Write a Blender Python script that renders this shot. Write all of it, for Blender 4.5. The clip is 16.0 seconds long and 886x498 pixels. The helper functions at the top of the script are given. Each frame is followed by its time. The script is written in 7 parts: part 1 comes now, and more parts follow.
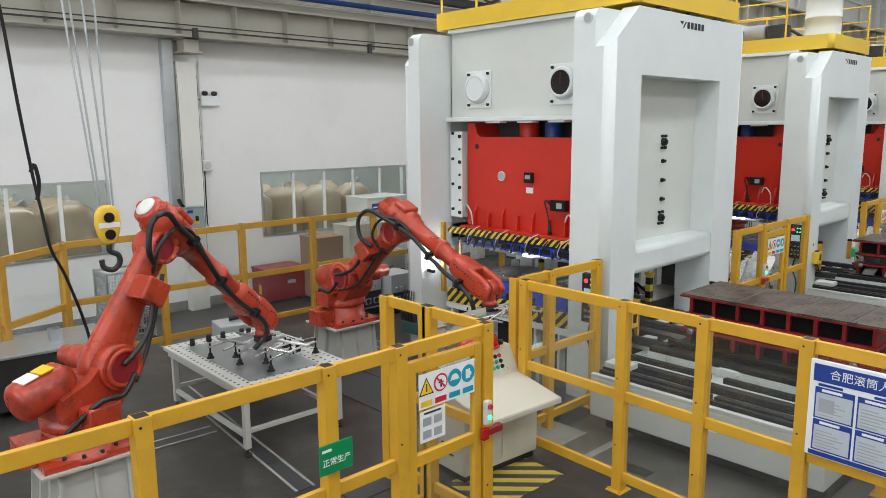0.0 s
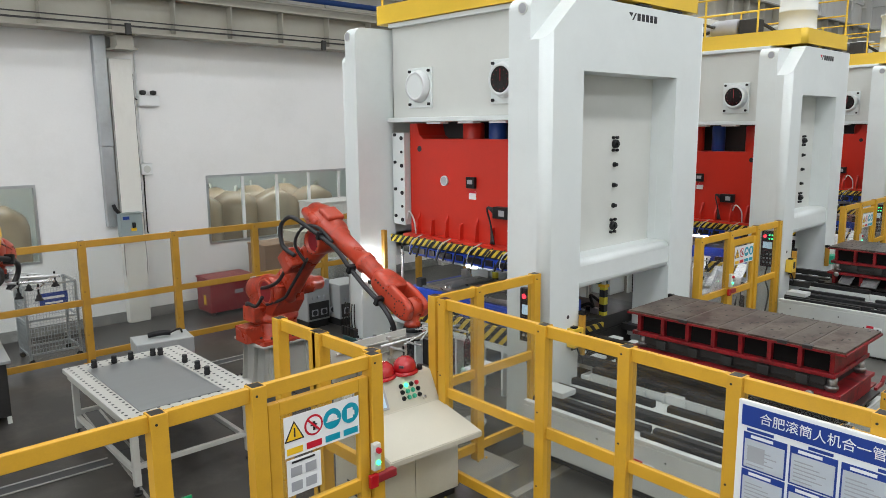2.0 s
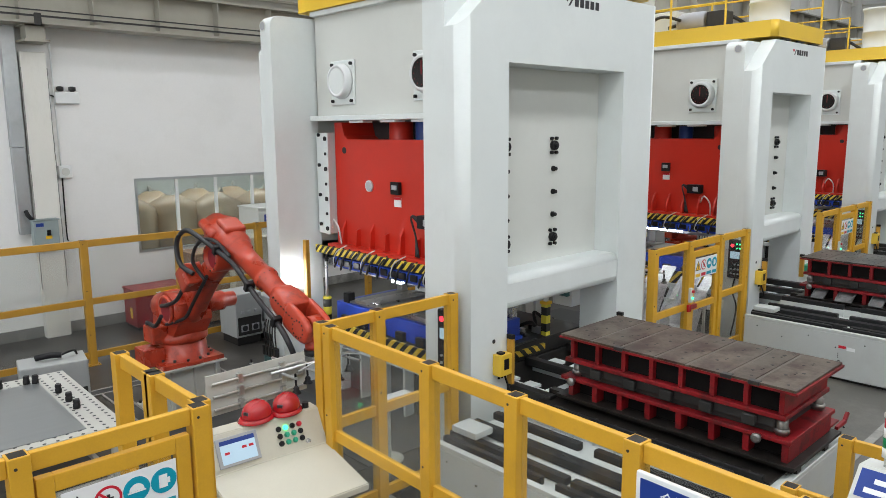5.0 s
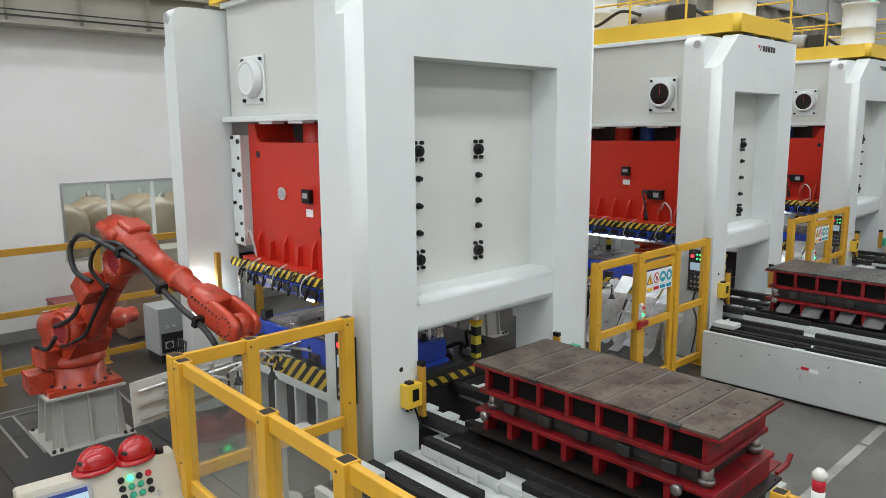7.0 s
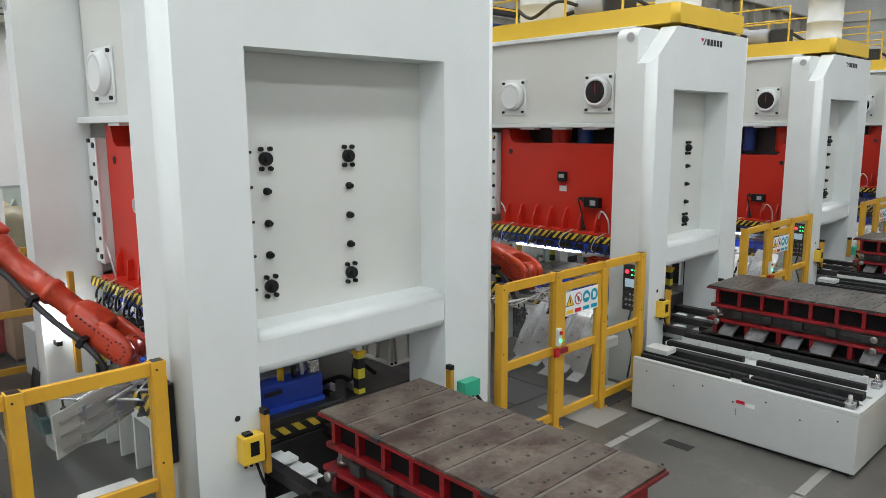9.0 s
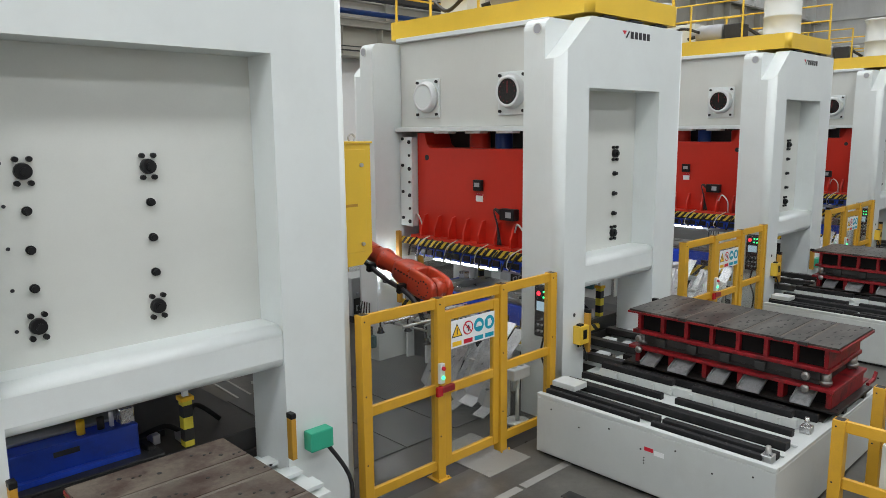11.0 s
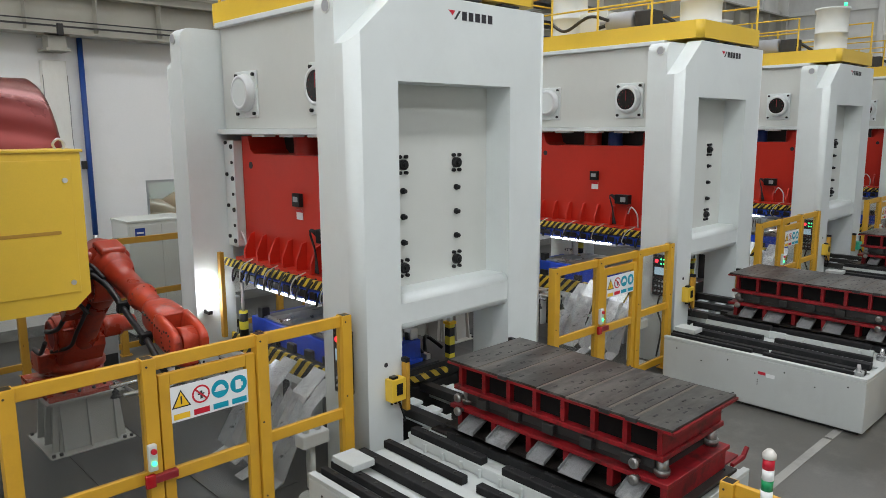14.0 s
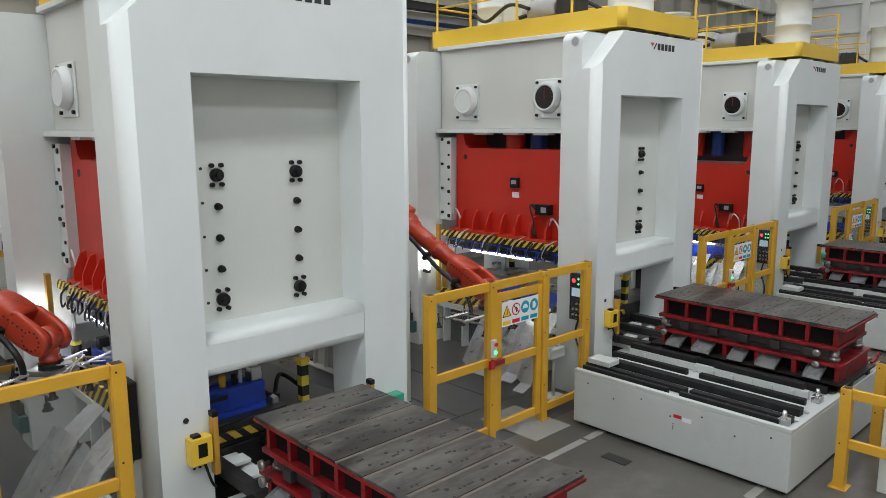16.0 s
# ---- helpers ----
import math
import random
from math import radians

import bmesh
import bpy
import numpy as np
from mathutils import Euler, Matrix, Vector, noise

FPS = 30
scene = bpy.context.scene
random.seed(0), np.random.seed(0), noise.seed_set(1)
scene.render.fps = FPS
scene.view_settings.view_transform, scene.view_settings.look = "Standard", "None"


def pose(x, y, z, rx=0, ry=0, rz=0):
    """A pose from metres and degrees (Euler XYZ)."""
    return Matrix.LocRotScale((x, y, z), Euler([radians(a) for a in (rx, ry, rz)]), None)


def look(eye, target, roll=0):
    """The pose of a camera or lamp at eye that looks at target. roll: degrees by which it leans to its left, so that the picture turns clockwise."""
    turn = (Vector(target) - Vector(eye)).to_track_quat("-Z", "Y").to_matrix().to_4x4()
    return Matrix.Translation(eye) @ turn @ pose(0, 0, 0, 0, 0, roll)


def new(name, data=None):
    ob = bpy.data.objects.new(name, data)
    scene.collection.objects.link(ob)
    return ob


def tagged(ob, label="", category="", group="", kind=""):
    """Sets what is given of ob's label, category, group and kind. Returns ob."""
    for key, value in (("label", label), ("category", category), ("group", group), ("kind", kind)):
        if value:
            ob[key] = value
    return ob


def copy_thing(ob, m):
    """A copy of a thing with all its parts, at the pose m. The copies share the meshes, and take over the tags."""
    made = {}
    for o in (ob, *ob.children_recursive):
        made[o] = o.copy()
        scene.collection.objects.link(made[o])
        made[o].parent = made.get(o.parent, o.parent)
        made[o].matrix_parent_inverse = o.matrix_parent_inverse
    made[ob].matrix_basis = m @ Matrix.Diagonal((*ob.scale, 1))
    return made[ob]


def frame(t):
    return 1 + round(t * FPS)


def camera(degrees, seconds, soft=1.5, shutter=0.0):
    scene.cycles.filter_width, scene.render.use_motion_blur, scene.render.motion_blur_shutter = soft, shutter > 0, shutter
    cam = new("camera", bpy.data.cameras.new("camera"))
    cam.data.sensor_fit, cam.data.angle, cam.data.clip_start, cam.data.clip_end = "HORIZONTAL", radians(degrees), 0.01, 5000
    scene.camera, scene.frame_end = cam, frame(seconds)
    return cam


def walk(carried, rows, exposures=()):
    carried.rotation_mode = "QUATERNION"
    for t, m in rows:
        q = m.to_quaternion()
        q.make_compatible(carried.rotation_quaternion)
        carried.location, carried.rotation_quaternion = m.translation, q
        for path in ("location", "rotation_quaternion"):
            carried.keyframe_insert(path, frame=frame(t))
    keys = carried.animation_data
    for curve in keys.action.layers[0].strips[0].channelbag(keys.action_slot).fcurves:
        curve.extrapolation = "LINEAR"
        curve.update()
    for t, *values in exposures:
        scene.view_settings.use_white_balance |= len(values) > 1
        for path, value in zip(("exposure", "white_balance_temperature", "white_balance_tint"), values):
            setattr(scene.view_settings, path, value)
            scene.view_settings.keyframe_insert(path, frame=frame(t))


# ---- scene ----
cam = camera(63.0, 16.0, soft=0.6)
PATH = [
    (0, (1.912, 0.117, 3.685), (3.258, 1.559, 3.354), -0.4),
    (0.5, (2.22, 0.139, 3.686), (3.566, 1.58, 3.355), -0.4),
    (1, (2.561, 0.151, 3.692), (3.908, 1.592, 3.364), -0.4),
    (1.5, (2.833, 0.124, 3.698), (4.181, 1.565, 3.369), -0.4),
    (2, (3.144, 0.106, 3.693), (4.491, 1.548, 3.362), -0.5),
    (2.5, (3.39, 0.119, 3.687), (4.736, 1.56, 3.356), -0.5),
    (3, (3.637, 0.126, 3.679), (4.984, 1.566, 3.349), -0.5),
    (5.5, (4.855, 0.238, 3.666), (6.209, 1.673, 3.337), -0.4),
    (6, (5.179, 0.234, 3.649), (6.533, 1.67, 3.323), -0.4),
    (6.5, (5.512, 0.221, 3.662), (6.867, 1.655, 3.335), -0.4),
    (7, (5.867, 0.205, 3.676), (7.222, 1.639, 3.349), -0.4),
    (7.5, (6.251, 0.185, 3.688), (7.606, 1.618, 3.36), -0.4),
    (8, (6.67, 0.184, 3.692), (8.029, 1.614, 3.364), -0.4),
    (8.5, (7.11, 0.179, 3.722), (8.47, 1.606, 3.388), -0.2),
    (9, (7.553, 0.167, 3.721), (8.915, 1.593, 3.388), -0.3),
    (11.3, (9.699, 0.0, 3.708), (11.062, 1.427, 3.386), -0.5),
    (11.5, (9.902, -0.033, 3.701), (11.265, 1.396, 3.38), -0.4),
    (12, (10.393, -0.055, 3.719), (11.755, 1.373, 3.394), -0.3),
    (12.5, (10.876, -0.069, 3.728), (12.24, 1.358, 3.403), -0.4),
    (13, (11.37, -0.108, 3.745), (12.731, 1.32, 3.418), -0.3),
    (13.5, (11.866, -0.133, 3.754), (13.227, 1.295, 3.427), -0.3),
    (14, (12.349, -0.161, 3.758), (13.711, 1.266, 3.43), -0.3),
    (14.5, (12.854, -0.194, 3.752), (14.215, 1.235, 3.425), -0.2),
    (15, (13.375, -0.215, 3.758), (14.735, 1.214, 3.431), -0.2),
    (15.5, (13.923, -0.247, 3.769), (15.281, 1.185, 3.441), -0.1),
    (16, (14.46, -0.244, 3.777), (15.819, 1.186, 3.448), -0.2),
]
walk(cam, [(t, look(eye, target, roll)) for t, eye, target, roll in PATH], exposures=[(0, -0.03), (5.5, -0.03), (9, -0.08), (11.5, -0.1), (13.5, -0.12), (16, -0.11)])

# ---- world and light ----
world = bpy.data.worlds.new("world")
scene.world = world
world.use_nodes = True
_bg = world.node_tree.nodes["Background"]
_sky = world.node_tree.nodes.new("ShaderNodeTexSky")
_sky.sky_type, _sky.sun_disc = "NISHITA", False
_sky.sun_elevation, _sky.sun_rotation = radians(50), radians(200)
world.node_tree.links.new(_sky.outputs[0], _bg.inputs[0])
_bg.inputs[1].default_value = 0.12
scene.view_settings.exposure = 0.0


def skylight(x, y, z, sx, sy, power, color=(0.97, 0.99, 1.0)):
    """Daylight that falls through an opening in the roof."""
    lamp = bpy.data.lights.new("skylight", "AREA")
    lamp.shape, lamp.size, lamp.size_y, lamp.energy, lamp.color = "RECTANGLE", sx, sy, power, color
    ob = new("skylight", lamp)
    ob.matrix_world = pose(x, y, z)
    return ob


SKY_STRIPS = (-6.0, 0.5, 7.0, 12.2)
for _y, _x, _l, _p in zip(SKY_STRIPS, (9.5, 10, 10, 9), (37, 39, 39, 42), (1400, 1760, 700, 1780)):
    skylight(_x, _y, 11.95, _l, 1.6, _p)
# Two unseen lamps added under the roof to brighten the east end wall.
for _y in (0.5, 7.0):
    skylight(40.5, _y, 11.95, 13, 1.6, 330)
# daylight from the west, through an unseen opening assumed in the end wall
WEST_OPENING = (-9.0, 11.0, 2.6, 9.6)
_w = skylight(-13.95, 1.0, 6.1, 7.0, 20.0, 1350)
_w.name = "west_daylight"
_w.matrix_world = pose(-13.95, 1.0, 6.1, 0, -90, 0)


# ---- materials ----
def _node(nt, kind, **inputs):
    n = nt.nodes.new(kind)
    for k, v in inputs.items():
        n.inputs[k.replace("_", " ")].default_value = v
    return n


def mat(name, color, rough=0.5, metal=0.0, var=0.12, scale=6.0, fine=90.0, bump=0.0, dirt=None, dirt_amount=0.0, coat=0.0,
        stretch=(1, 1, 1), rand=0.0, lo_hi=(0.5, 0.72), spec=0.5):
    """Paint, metal or stone: colour with a coarse and a fine variation, patchy gloss, relief and stains."""
    m = bpy.data.materials.new(name)
    m.use_nodes = True
    nt = m.node_tree
    b = nt.nodes["Principled BSDF"]
    tc = nt.nodes.new("ShaderNodeTexCoord")
    mp = nt.nodes.new("ShaderNodeMapping")
    mp.inputs["Scale"].default_value = stretch
    nt.links.new(tc.outputs["Object"], mp.inputs[0])
    n1 = _node(nt, "ShaderNodeTexNoise", Scale=scale / 4, Detail=5.0, Roughness=0.6)
    n2 = _node(nt, "ShaderNodeTexNoise", Scale=fine, Detail=3.0)
    for n in (n1, n2):
        nt.links.new(mp.outputs[0], n.inputs["Vector"])
    add = nt.nodes.new("ShaderNodeMath")
    add.operation = "MULTIPLY_ADD"
    add.inputs[1].default_value = 0.3
    nt.links.new(n2.outputs[0], add.inputs[0])
    nt.links.new(n1.outputs[0], add.inputs[2])
    src = add.outputs[0]
    if rand:
        oi = nt.nodes.new("ShaderNodeObjectInfo")
        ad = nt.nodes.new("ShaderNodeMath")
        ad.operation = "MULTIPLY_ADD"
        ad.inputs[1].default_value = rand
        nt.links.new(oi.outputs["Random"], ad.inputs[0])
        nt.links.new(src, ad.inputs[2])
        src = ad.outputs[0]
    ramp = nt.nodes.new("ShaderNodeValToRGB")
    lo = [c * (1 - var) for c in color]
    hi = [min(1, c * (1 + var * 0.7)) for c in color]
    ramp.color_ramp.elements[0].position, ramp.color_ramp.elements[0].color = 0.42, (*lo, 1)
    ramp.color_ramp.elements[1].position, ramp.color_ramp.elements[1].color = 0.88, (*hi, 1)
    nt.links.new(src, ramp.inputs[0])
    out = ramp.outputs[0]
    if dirt:
        n3 = _node(nt, "ShaderNodeTexNoise", Scale=scale / 2.2, Detail=8.0, Roughness=0.72)
        nt.links.new(mp.outputs[0], n3.inputs["Vector"])
        r3 = nt.nodes.new("ShaderNodeValToRGB")
        r3.color_ramp.elements[0].position, r3.color_ramp.elements[1].position = lo_hi
        r3.color_ramp.elements[0].color, r3.color_ramp.elements[1].color = (0, 0, 0, 1), (dirt_amount,) * 3 + (1,)
        nt.links.new(n3.outputs[0], r3.inputs[0])
        mix = nt.nodes.new("ShaderNodeMixRGB")
        mix.inputs[2].default_value = (*dirt, 1)
        nt.links.new(r3.outputs[0], mix.inputs[0])
        nt.links.new(out, mix.inputs[1])
        out = mix.outputs[0]
    nt.links.new(out, b.inputs["Base Color"])
    mr = nt.nodes.new("ShaderNodeMapRange")
    mr.inputs["To Min"].default_value, mr.inputs["To Max"].default_value = max(0.03, rough - 0.1), min(1, rough + 0.12)
    nt.links.new(n1.outputs[0], mr.inputs[0])
    nt.links.new(mr.outputs[0], b.inputs["Roughness"])
    b.inputs["Metallic"].default_value = metal
    b.inputs["Specular IOR Level"].default_value = spec
    b.inputs["Coat Weight"].default_value = coat
    if bump:
        bp = nt.nodes.new("ShaderNodeBump")
        bp.inputs["Strength"].default_value, bp.inputs["Distance"].default_value = bump, 0.01
        nt.links.new(add.outputs[0], bp.inputs["Height"])
        nt.links.new(bp.outputs[0], b.inputs["Normal"])
    return m


def glow(name, color, strength):
    m = bpy.data.materials.new(name)
    m.use_nodes = True
    b = m.node_tree.nodes["Principled BSDF"]
    b.inputs["Base Color"].default_value = (*[c * 0.4 for c in color], 1)
    b.inputs["Emission Color"].default_value = (*color, 1)
    b.inputs["Emission Strength"].default_value = strength
    return m


def clear(name, tint, rough, amount):
    """A clear sheet: mostly see-through, with a smeary gloss."""
    m = bpy.data.materials.new(name)
    m.use_nodes = True
    nt = m.node_tree
    nt.nodes.remove(nt.nodes["Principled BSDF"])
    tr = nt.nodes.new("ShaderNodeBsdfTransparent")
    tr.inputs[0].default_value = (*tint, 1)
    gl = nt.nodes.new("ShaderNodeBsdfGlossy")
    gl.inputs["Roughness"].default_value = rough
    df = nt.nodes.new("ShaderNodeBsdfDiffuse")
    df.inputs[0].default_value = (0.7, 0.7, 0.68, 1)
    tc = nt.nodes.new("ShaderNodeTexCoord")
    n = _node(nt, "ShaderNodeTexNoise", Scale=2.5, Detail=7.0, Roughness=0.7)
    nt.links.new(tc.outputs["Object"], n.inputs["Vector"])
    mr = nt.nodes.new("ShaderNodeMapRange")
    mr.inputs["From Min"].default_value, mr.inputs["From Max"].default_value = 0.4, 0.8
    mr.inputs["To Min"].default_value, mr.inputs["To Max"].default_value = amount * 0.5, amount * 1.6
    nt.links.new(n.outputs[0], mr.inputs[0])
    lw = nt.nodes.new("ShaderNodeLayerWeight")
    lw.inputs[0].default_value = 0.5
    pw = nt.nodes.new("ShaderNodeMath")
    pw.operation, pw.inputs[1].default_value = "POWER", 4.0
    nt.links.new(lw.outputs["Facing"], pw.inputs[0])
    fr = nt.nodes.new("ShaderNodeMath")
    fr.operation, fr.inputs[1].default_value, fr.inputs[2].default_value = "MULTIPLY_ADD", 0.5, 0.03
    nt.links.new(pw.outputs[0], fr.inputs[0])
    m1, m2 = nt.nodes.new("ShaderNodeMixShader"), nt.nodes.new("ShaderNodeMixShader")
    nt.links.new(mr.outputs[0], m1.inputs[0])
    nt.links.new(tr.outputs[0], m1.inputs[1])
    nt.links.new(df.outputs[0], m1.inputs[2])
    nt.links.new(fr.outputs[0], m2.inputs[0])
    nt.links.new(m1.outputs[0], m2.inputs[1])
    nt.links.new(gl.outputs[0], m2.inputs[2])
    nt.links.new(m2.outputs[0], nt.nodes["Material Output"].inputs[0])
    return m


def striped(name, a, b, width, normal=(0, 1, 1), rough=0.5):
    """Slanted hazard stripes, worn."""
    m = mat(name, a, rough, var=0.15, fine=60)
    nt = m.node_tree
    bs = nt.nodes["Principled BSDF"]
    old = bs.inputs["Base Color"].links[0].from_socket
    tc = nt.nodes.new("ShaderNodeTexCoord")
    dot = nt.nodes.new("ShaderNodeVectorMath")
    dot.operation = "DOT_PRODUCT"
    dot.inputs[1].default_value = [c / width for c in normal]
    nt.links.new(tc.outputs["Object"], dot.inputs[0])
    fr = nt.nodes.new("ShaderNodeMath")
    fr.operation = "FRACT"
    nt.links.new(dot.outputs["Value"], fr.inputs[0])
    gt = nt.nodes.new("ShaderNodeMath")
    gt.operation, gt.inputs[1].default_value = "GREATER_THAN", 0.5
    nt.links.new(fr.outputs[0], gt.inputs[0])
    mix = nt.nodes.new("ShaderNodeMixRGB")
    mix.inputs[2].default_value = (*b, 1)
    nt.links.new(gt.outputs[0], mix.inputs[0])
    nt.links.new(old, mix.inputs[1])
    nt.links.new(mix.outputs[0], bs.inputs["Base Color"])
    return m


PRESS_WHITE = mat("press_white", (0.68, 0.72, 0.71), 0.42, var=0.05, scale=3, fine=140, bump=0.03, dirt=(0.42, 0.42, 0.4), dirt_amount=0.12)
PANEL_GREY = mat("panel_grey", (0.60, 0.615, 0.58), 0.45, var=0.05, scale=3, bump=0.02, dirt=(0.4, 0.4, 0.37), dirt_amount=0.1)
YELLOW = mat("yellow_paint", (0.62, 0.34, 0.025), 0.42, var=0.1, scale=8, dirt=(0.38, 0.22, 0.05), dirt_amount=0.3, bump=0.04)
YELLOW_DECK = mat("yellow_deck_paint", (0.76, 0.50, 0.045), 0.4, var=0.08, scale=4, dirt=(0.5, 0.33, 0.08), dirt_amount=0.15)
OLD_YELLOW = mat("ochre_paint", (0.48, 0.255, 0.028), 0.5, var=0.14, scale=8, dirt=(0.25, 0.14, 0.04), dirt_amount=0.35, bump=0.04)
SLIDE_RED = mat("slide_red", (0.56, 0.026, 0.012), 0.38, var=0.08, scale=4, dirt=(0.3, 0.02, 0.01), dirt_amount=0.2)
ROBOT_ORANGE = mat("robot_orange", (0.45, 0.050, 0.022), 0.28, var=0.2, scale=7, dirt=(0.05, 0.014, 0.012), dirt_amount=0.85, lo_hi=(0.50, 0.70), bump=0.05)
DIE_RED = mat("die_red", (0.23, 0.008, 0.012), 0.42, var=0.3, scale=12, dirt=(0.022, 0.010, 0.009), dirt_amount=0.8, lo_hi=(0.48, 0.66), bump=0.06, spec=0.35)
DIE_PLATE = mat("die_plate_steel", (0.100, 0.080, 0.062), 0.42, metal=0.0, var=0.5, scale=6, fine=45, bump=0.10, spec=0.25, dirt=(0.034, 0.014, 0.010), dirt_amount=0.95, lo_hi=(0.42, 0.60), rand=0.12)
DIE_PLATE_GREY = mat("die_plate_grey", (0.082, 0.076, 0.068), 0.36, var=0.5, scale=7, fine=45, bump=0.10, spec=0.3, dirt=(0.018, 0.015, 0.013), dirt_amount=0.95, lo_hi=(0.40, 0.58), rand=0.15, stretch=(0.35, 1, 1))
PIN_STEEL = mat("dull_pin_steel", (0.30, 0.29, 0.28), 0.36, metal=0.8, var=0.3, scale=14, dirt=(0.06, 0.055, 0.05), dirt_amount=0.7)
DULL_SHEET = mat("dull_chute_steel", (0.30, 0.31, 0.315), 0.38, metal=0.55, var=0.35, scale=14, dirt=(0.05, 0.05, 0.05), dirt_amount=0.7)
# Near-black for shade: under the dies and in the open fence tubes.
SHADE_STEEL = mat("shade_dark_steel", (0.020, 0.017, 0.015), 0.42, metal=0.2, var=0.5, scale=12, bump=0.1, spec=0.3, dirt=(0.07, 0.06, 0.05), dirt_amount=0.4)
# Near-black that stands for the shade inside the die castings.
DIE_SHADE = mat("die_shade", (0.008, 0.007, 0.007), 0.8, var=0.5, scale=10, spec=0.1)
FORM_GREY = mat("form_paper", (0.47, 0.51, 0.55), 0.35, var=0.08, scale=9)
DIE_CHANNEL = mat("die_channel_steel", (0.125, 0.105, 0.088), 0.45, metal=0.0, spec=0.25, var=0.3, scale=8, dirt=(0.08, 0.06, 0.05), dirt_amount=0.7)
TEAL_DARK = mat("dark_teal_paint", (0.035, 0.10, 0.10), 0.45, var=0.2)
DARK_IRON = mat("dark_iron", (0.035, 0.034, 0.033), 0.45, metal=0.3, var=0.35, scale=10, bump=0.08)
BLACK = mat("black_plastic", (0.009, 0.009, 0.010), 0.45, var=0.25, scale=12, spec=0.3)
CONTROLLER = mat("controller_grey", (0.34, 0.355, 0.35), 0.45, var=0.08, scale=4, dirt=(0.2, 0.2, 0.19), dirt_amount=0.3)
RUBBER = mat("black_rubber", (0.010, 0.010, 0.011), 0.60, var=0.4, scale=20, bump=0.06, spec=0.3, dirt=(0.045, 0.043, 0.04), dirt_amount=0.4)
CART_WHITE = mat("cart_white", (0.50, 0.525, 0.515), 0.4, var=0.07, scale=4, dirt=(0.36, 0.36, 0.34), dirt_amount=0.25, bump=0.02)
STEEL = mat("bright_steel", (0.62, 0.62, 0.62), 0.28, metal=0.9, var=0.12, scale=10, dirt=(0.3, 0.3, 0.3), dirt_amount=0.3)
GALV = mat("galvanised_sheet", (0.52, 0.55, 0.57), 0.35, metal=0.8, var=0.15, scale=7, dirt=(0.35, 0.37, 0.38), dirt_amount=0.35)
SHEET = mat("sheet_steel", (0.36, 0.38, 0.385), 0.32, metal=0.75, var=0.08, scale=3, stretch=(1, 12, 1))
DIE_BLUE = mat("die_blue", (0.02, 0.075, 0.55), 0.36, var=0.2, scale=10, dirt=(0.02, 0.03, 0.12), dirt_amount=0.35)
SKIRTING = mat("skirting_grey", (0.22, 0.22, 0.21), 0.7, var=0.25, scale=5, bump=0.2, dirt=(0.5, 0.49, 0.46), dirt_amount=0.7)
ISOLATOR = mat("isolator_grey", (0.30, 0.36, 0.36), 0.45, var=0.1)
WALL_WHITE = mat("wall_white", (0.84, 0.84, 0.83), 0.6, var=0.04, scale=1.4, fine=30, bump=0.02, dirt=(0.62, 0.62, 0.58), dirt_amount=0.22)
PLASTER = mat("column_plaster", (0.76, 0.75, 0.70), 0.75, var=0.07, scale=3, bump=0.15, dirt=(0.5, 0.48, 0.42), dirt_amount=0.35, stretch=(1, 1, 0.35))
GIRDER = mat("girder_cream", (0.38, 0.365, 0.31), 0.55, var=0.1, scale=3, dirt=(0.3, 0.28, 0.22), dirt_amount=0.4)
ROOF = mat("roof_sheet", (0.5, 0.5, 0.47), 0.6, var=0.06, scale=1)
FLOOR = mat("concrete_floor", (0.042, 0.039, 0.035), 0.30, var=0.3, scale=2.4, fine=50, bump=0.04, dirt=(0.12, 0.112, 0.10), dirt_amount=0.6, spec=0.3)
AISLE = mat("aisle_concrete", (0.092, 0.088, 0.078), 0.34, var=0.3, scale=2.2, fine=50, bump=0.04, dirt=(0.21, 0.205, 0.185), dirt_amount=0.5)
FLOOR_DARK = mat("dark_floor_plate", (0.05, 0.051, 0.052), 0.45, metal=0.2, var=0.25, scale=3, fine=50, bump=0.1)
FLOOR_PALE = mat("pale_floor_patch", (0.29, 0.285, 0.265), 0.55, var=0.15, scale=4, dirt=(0.12, 0.118, 0.11), dirt_amount=0.7)
TABLE_WHITE = mat("table_white", (0.46, 0.46, 0.425), 0.45, var=0.06, scale=6, dirt=(0.35, 0.34, 0.3), dirt_amount=0.25)
BOX_BEIGE = mat("box_beige", (0.54, 0.52, 0.435), 0.5, var=0.07, scale=4, dirt=(0.4, 0.38, 0.3), dirt_amount=0.25)
CARD = mat("brown_board", (0.30, 0.19, 0.12), 0.75, var=0.12, scale=5)
CRATE_RED = mat("crate_red", (0.25, 0.012, 0.02), 0.45, var=0.15, scale=6)
SACK = mat("sack_cloth", (0.40, 0.28, 0.19), 0.55, var=0.25, scale=7, bump=0.35, fine=40, coat=0.45)
FILM = mat("plastic_film", (0.62, 0.60, 0.56), 0.3, var=0.15, scale=6)
GREEN = mat("teal_green", (0.03, 0.36, 0.22), 0.4, var=0.1)
SIGN_GREEN = mat("sign_green", (0.0, 0.23, 0.075), 0.35, var=0.06)
SIGN_WHITE = mat("sign_white", (0.78, 0.80, 0.80), 0.4, var=0.04)
SIGN_BLUE = mat("sign_blue", (0.012, 0.045, 0.26), 0.35, var=0.06)
SIGN_CYAN = mat("sign_cyan", (0.0, 0.30, 0.42), 0.4, var=0.05)
SIGN_RED = mat("sign_red", (0.55, 0.01, 0.03), 0.4, var=0.05)
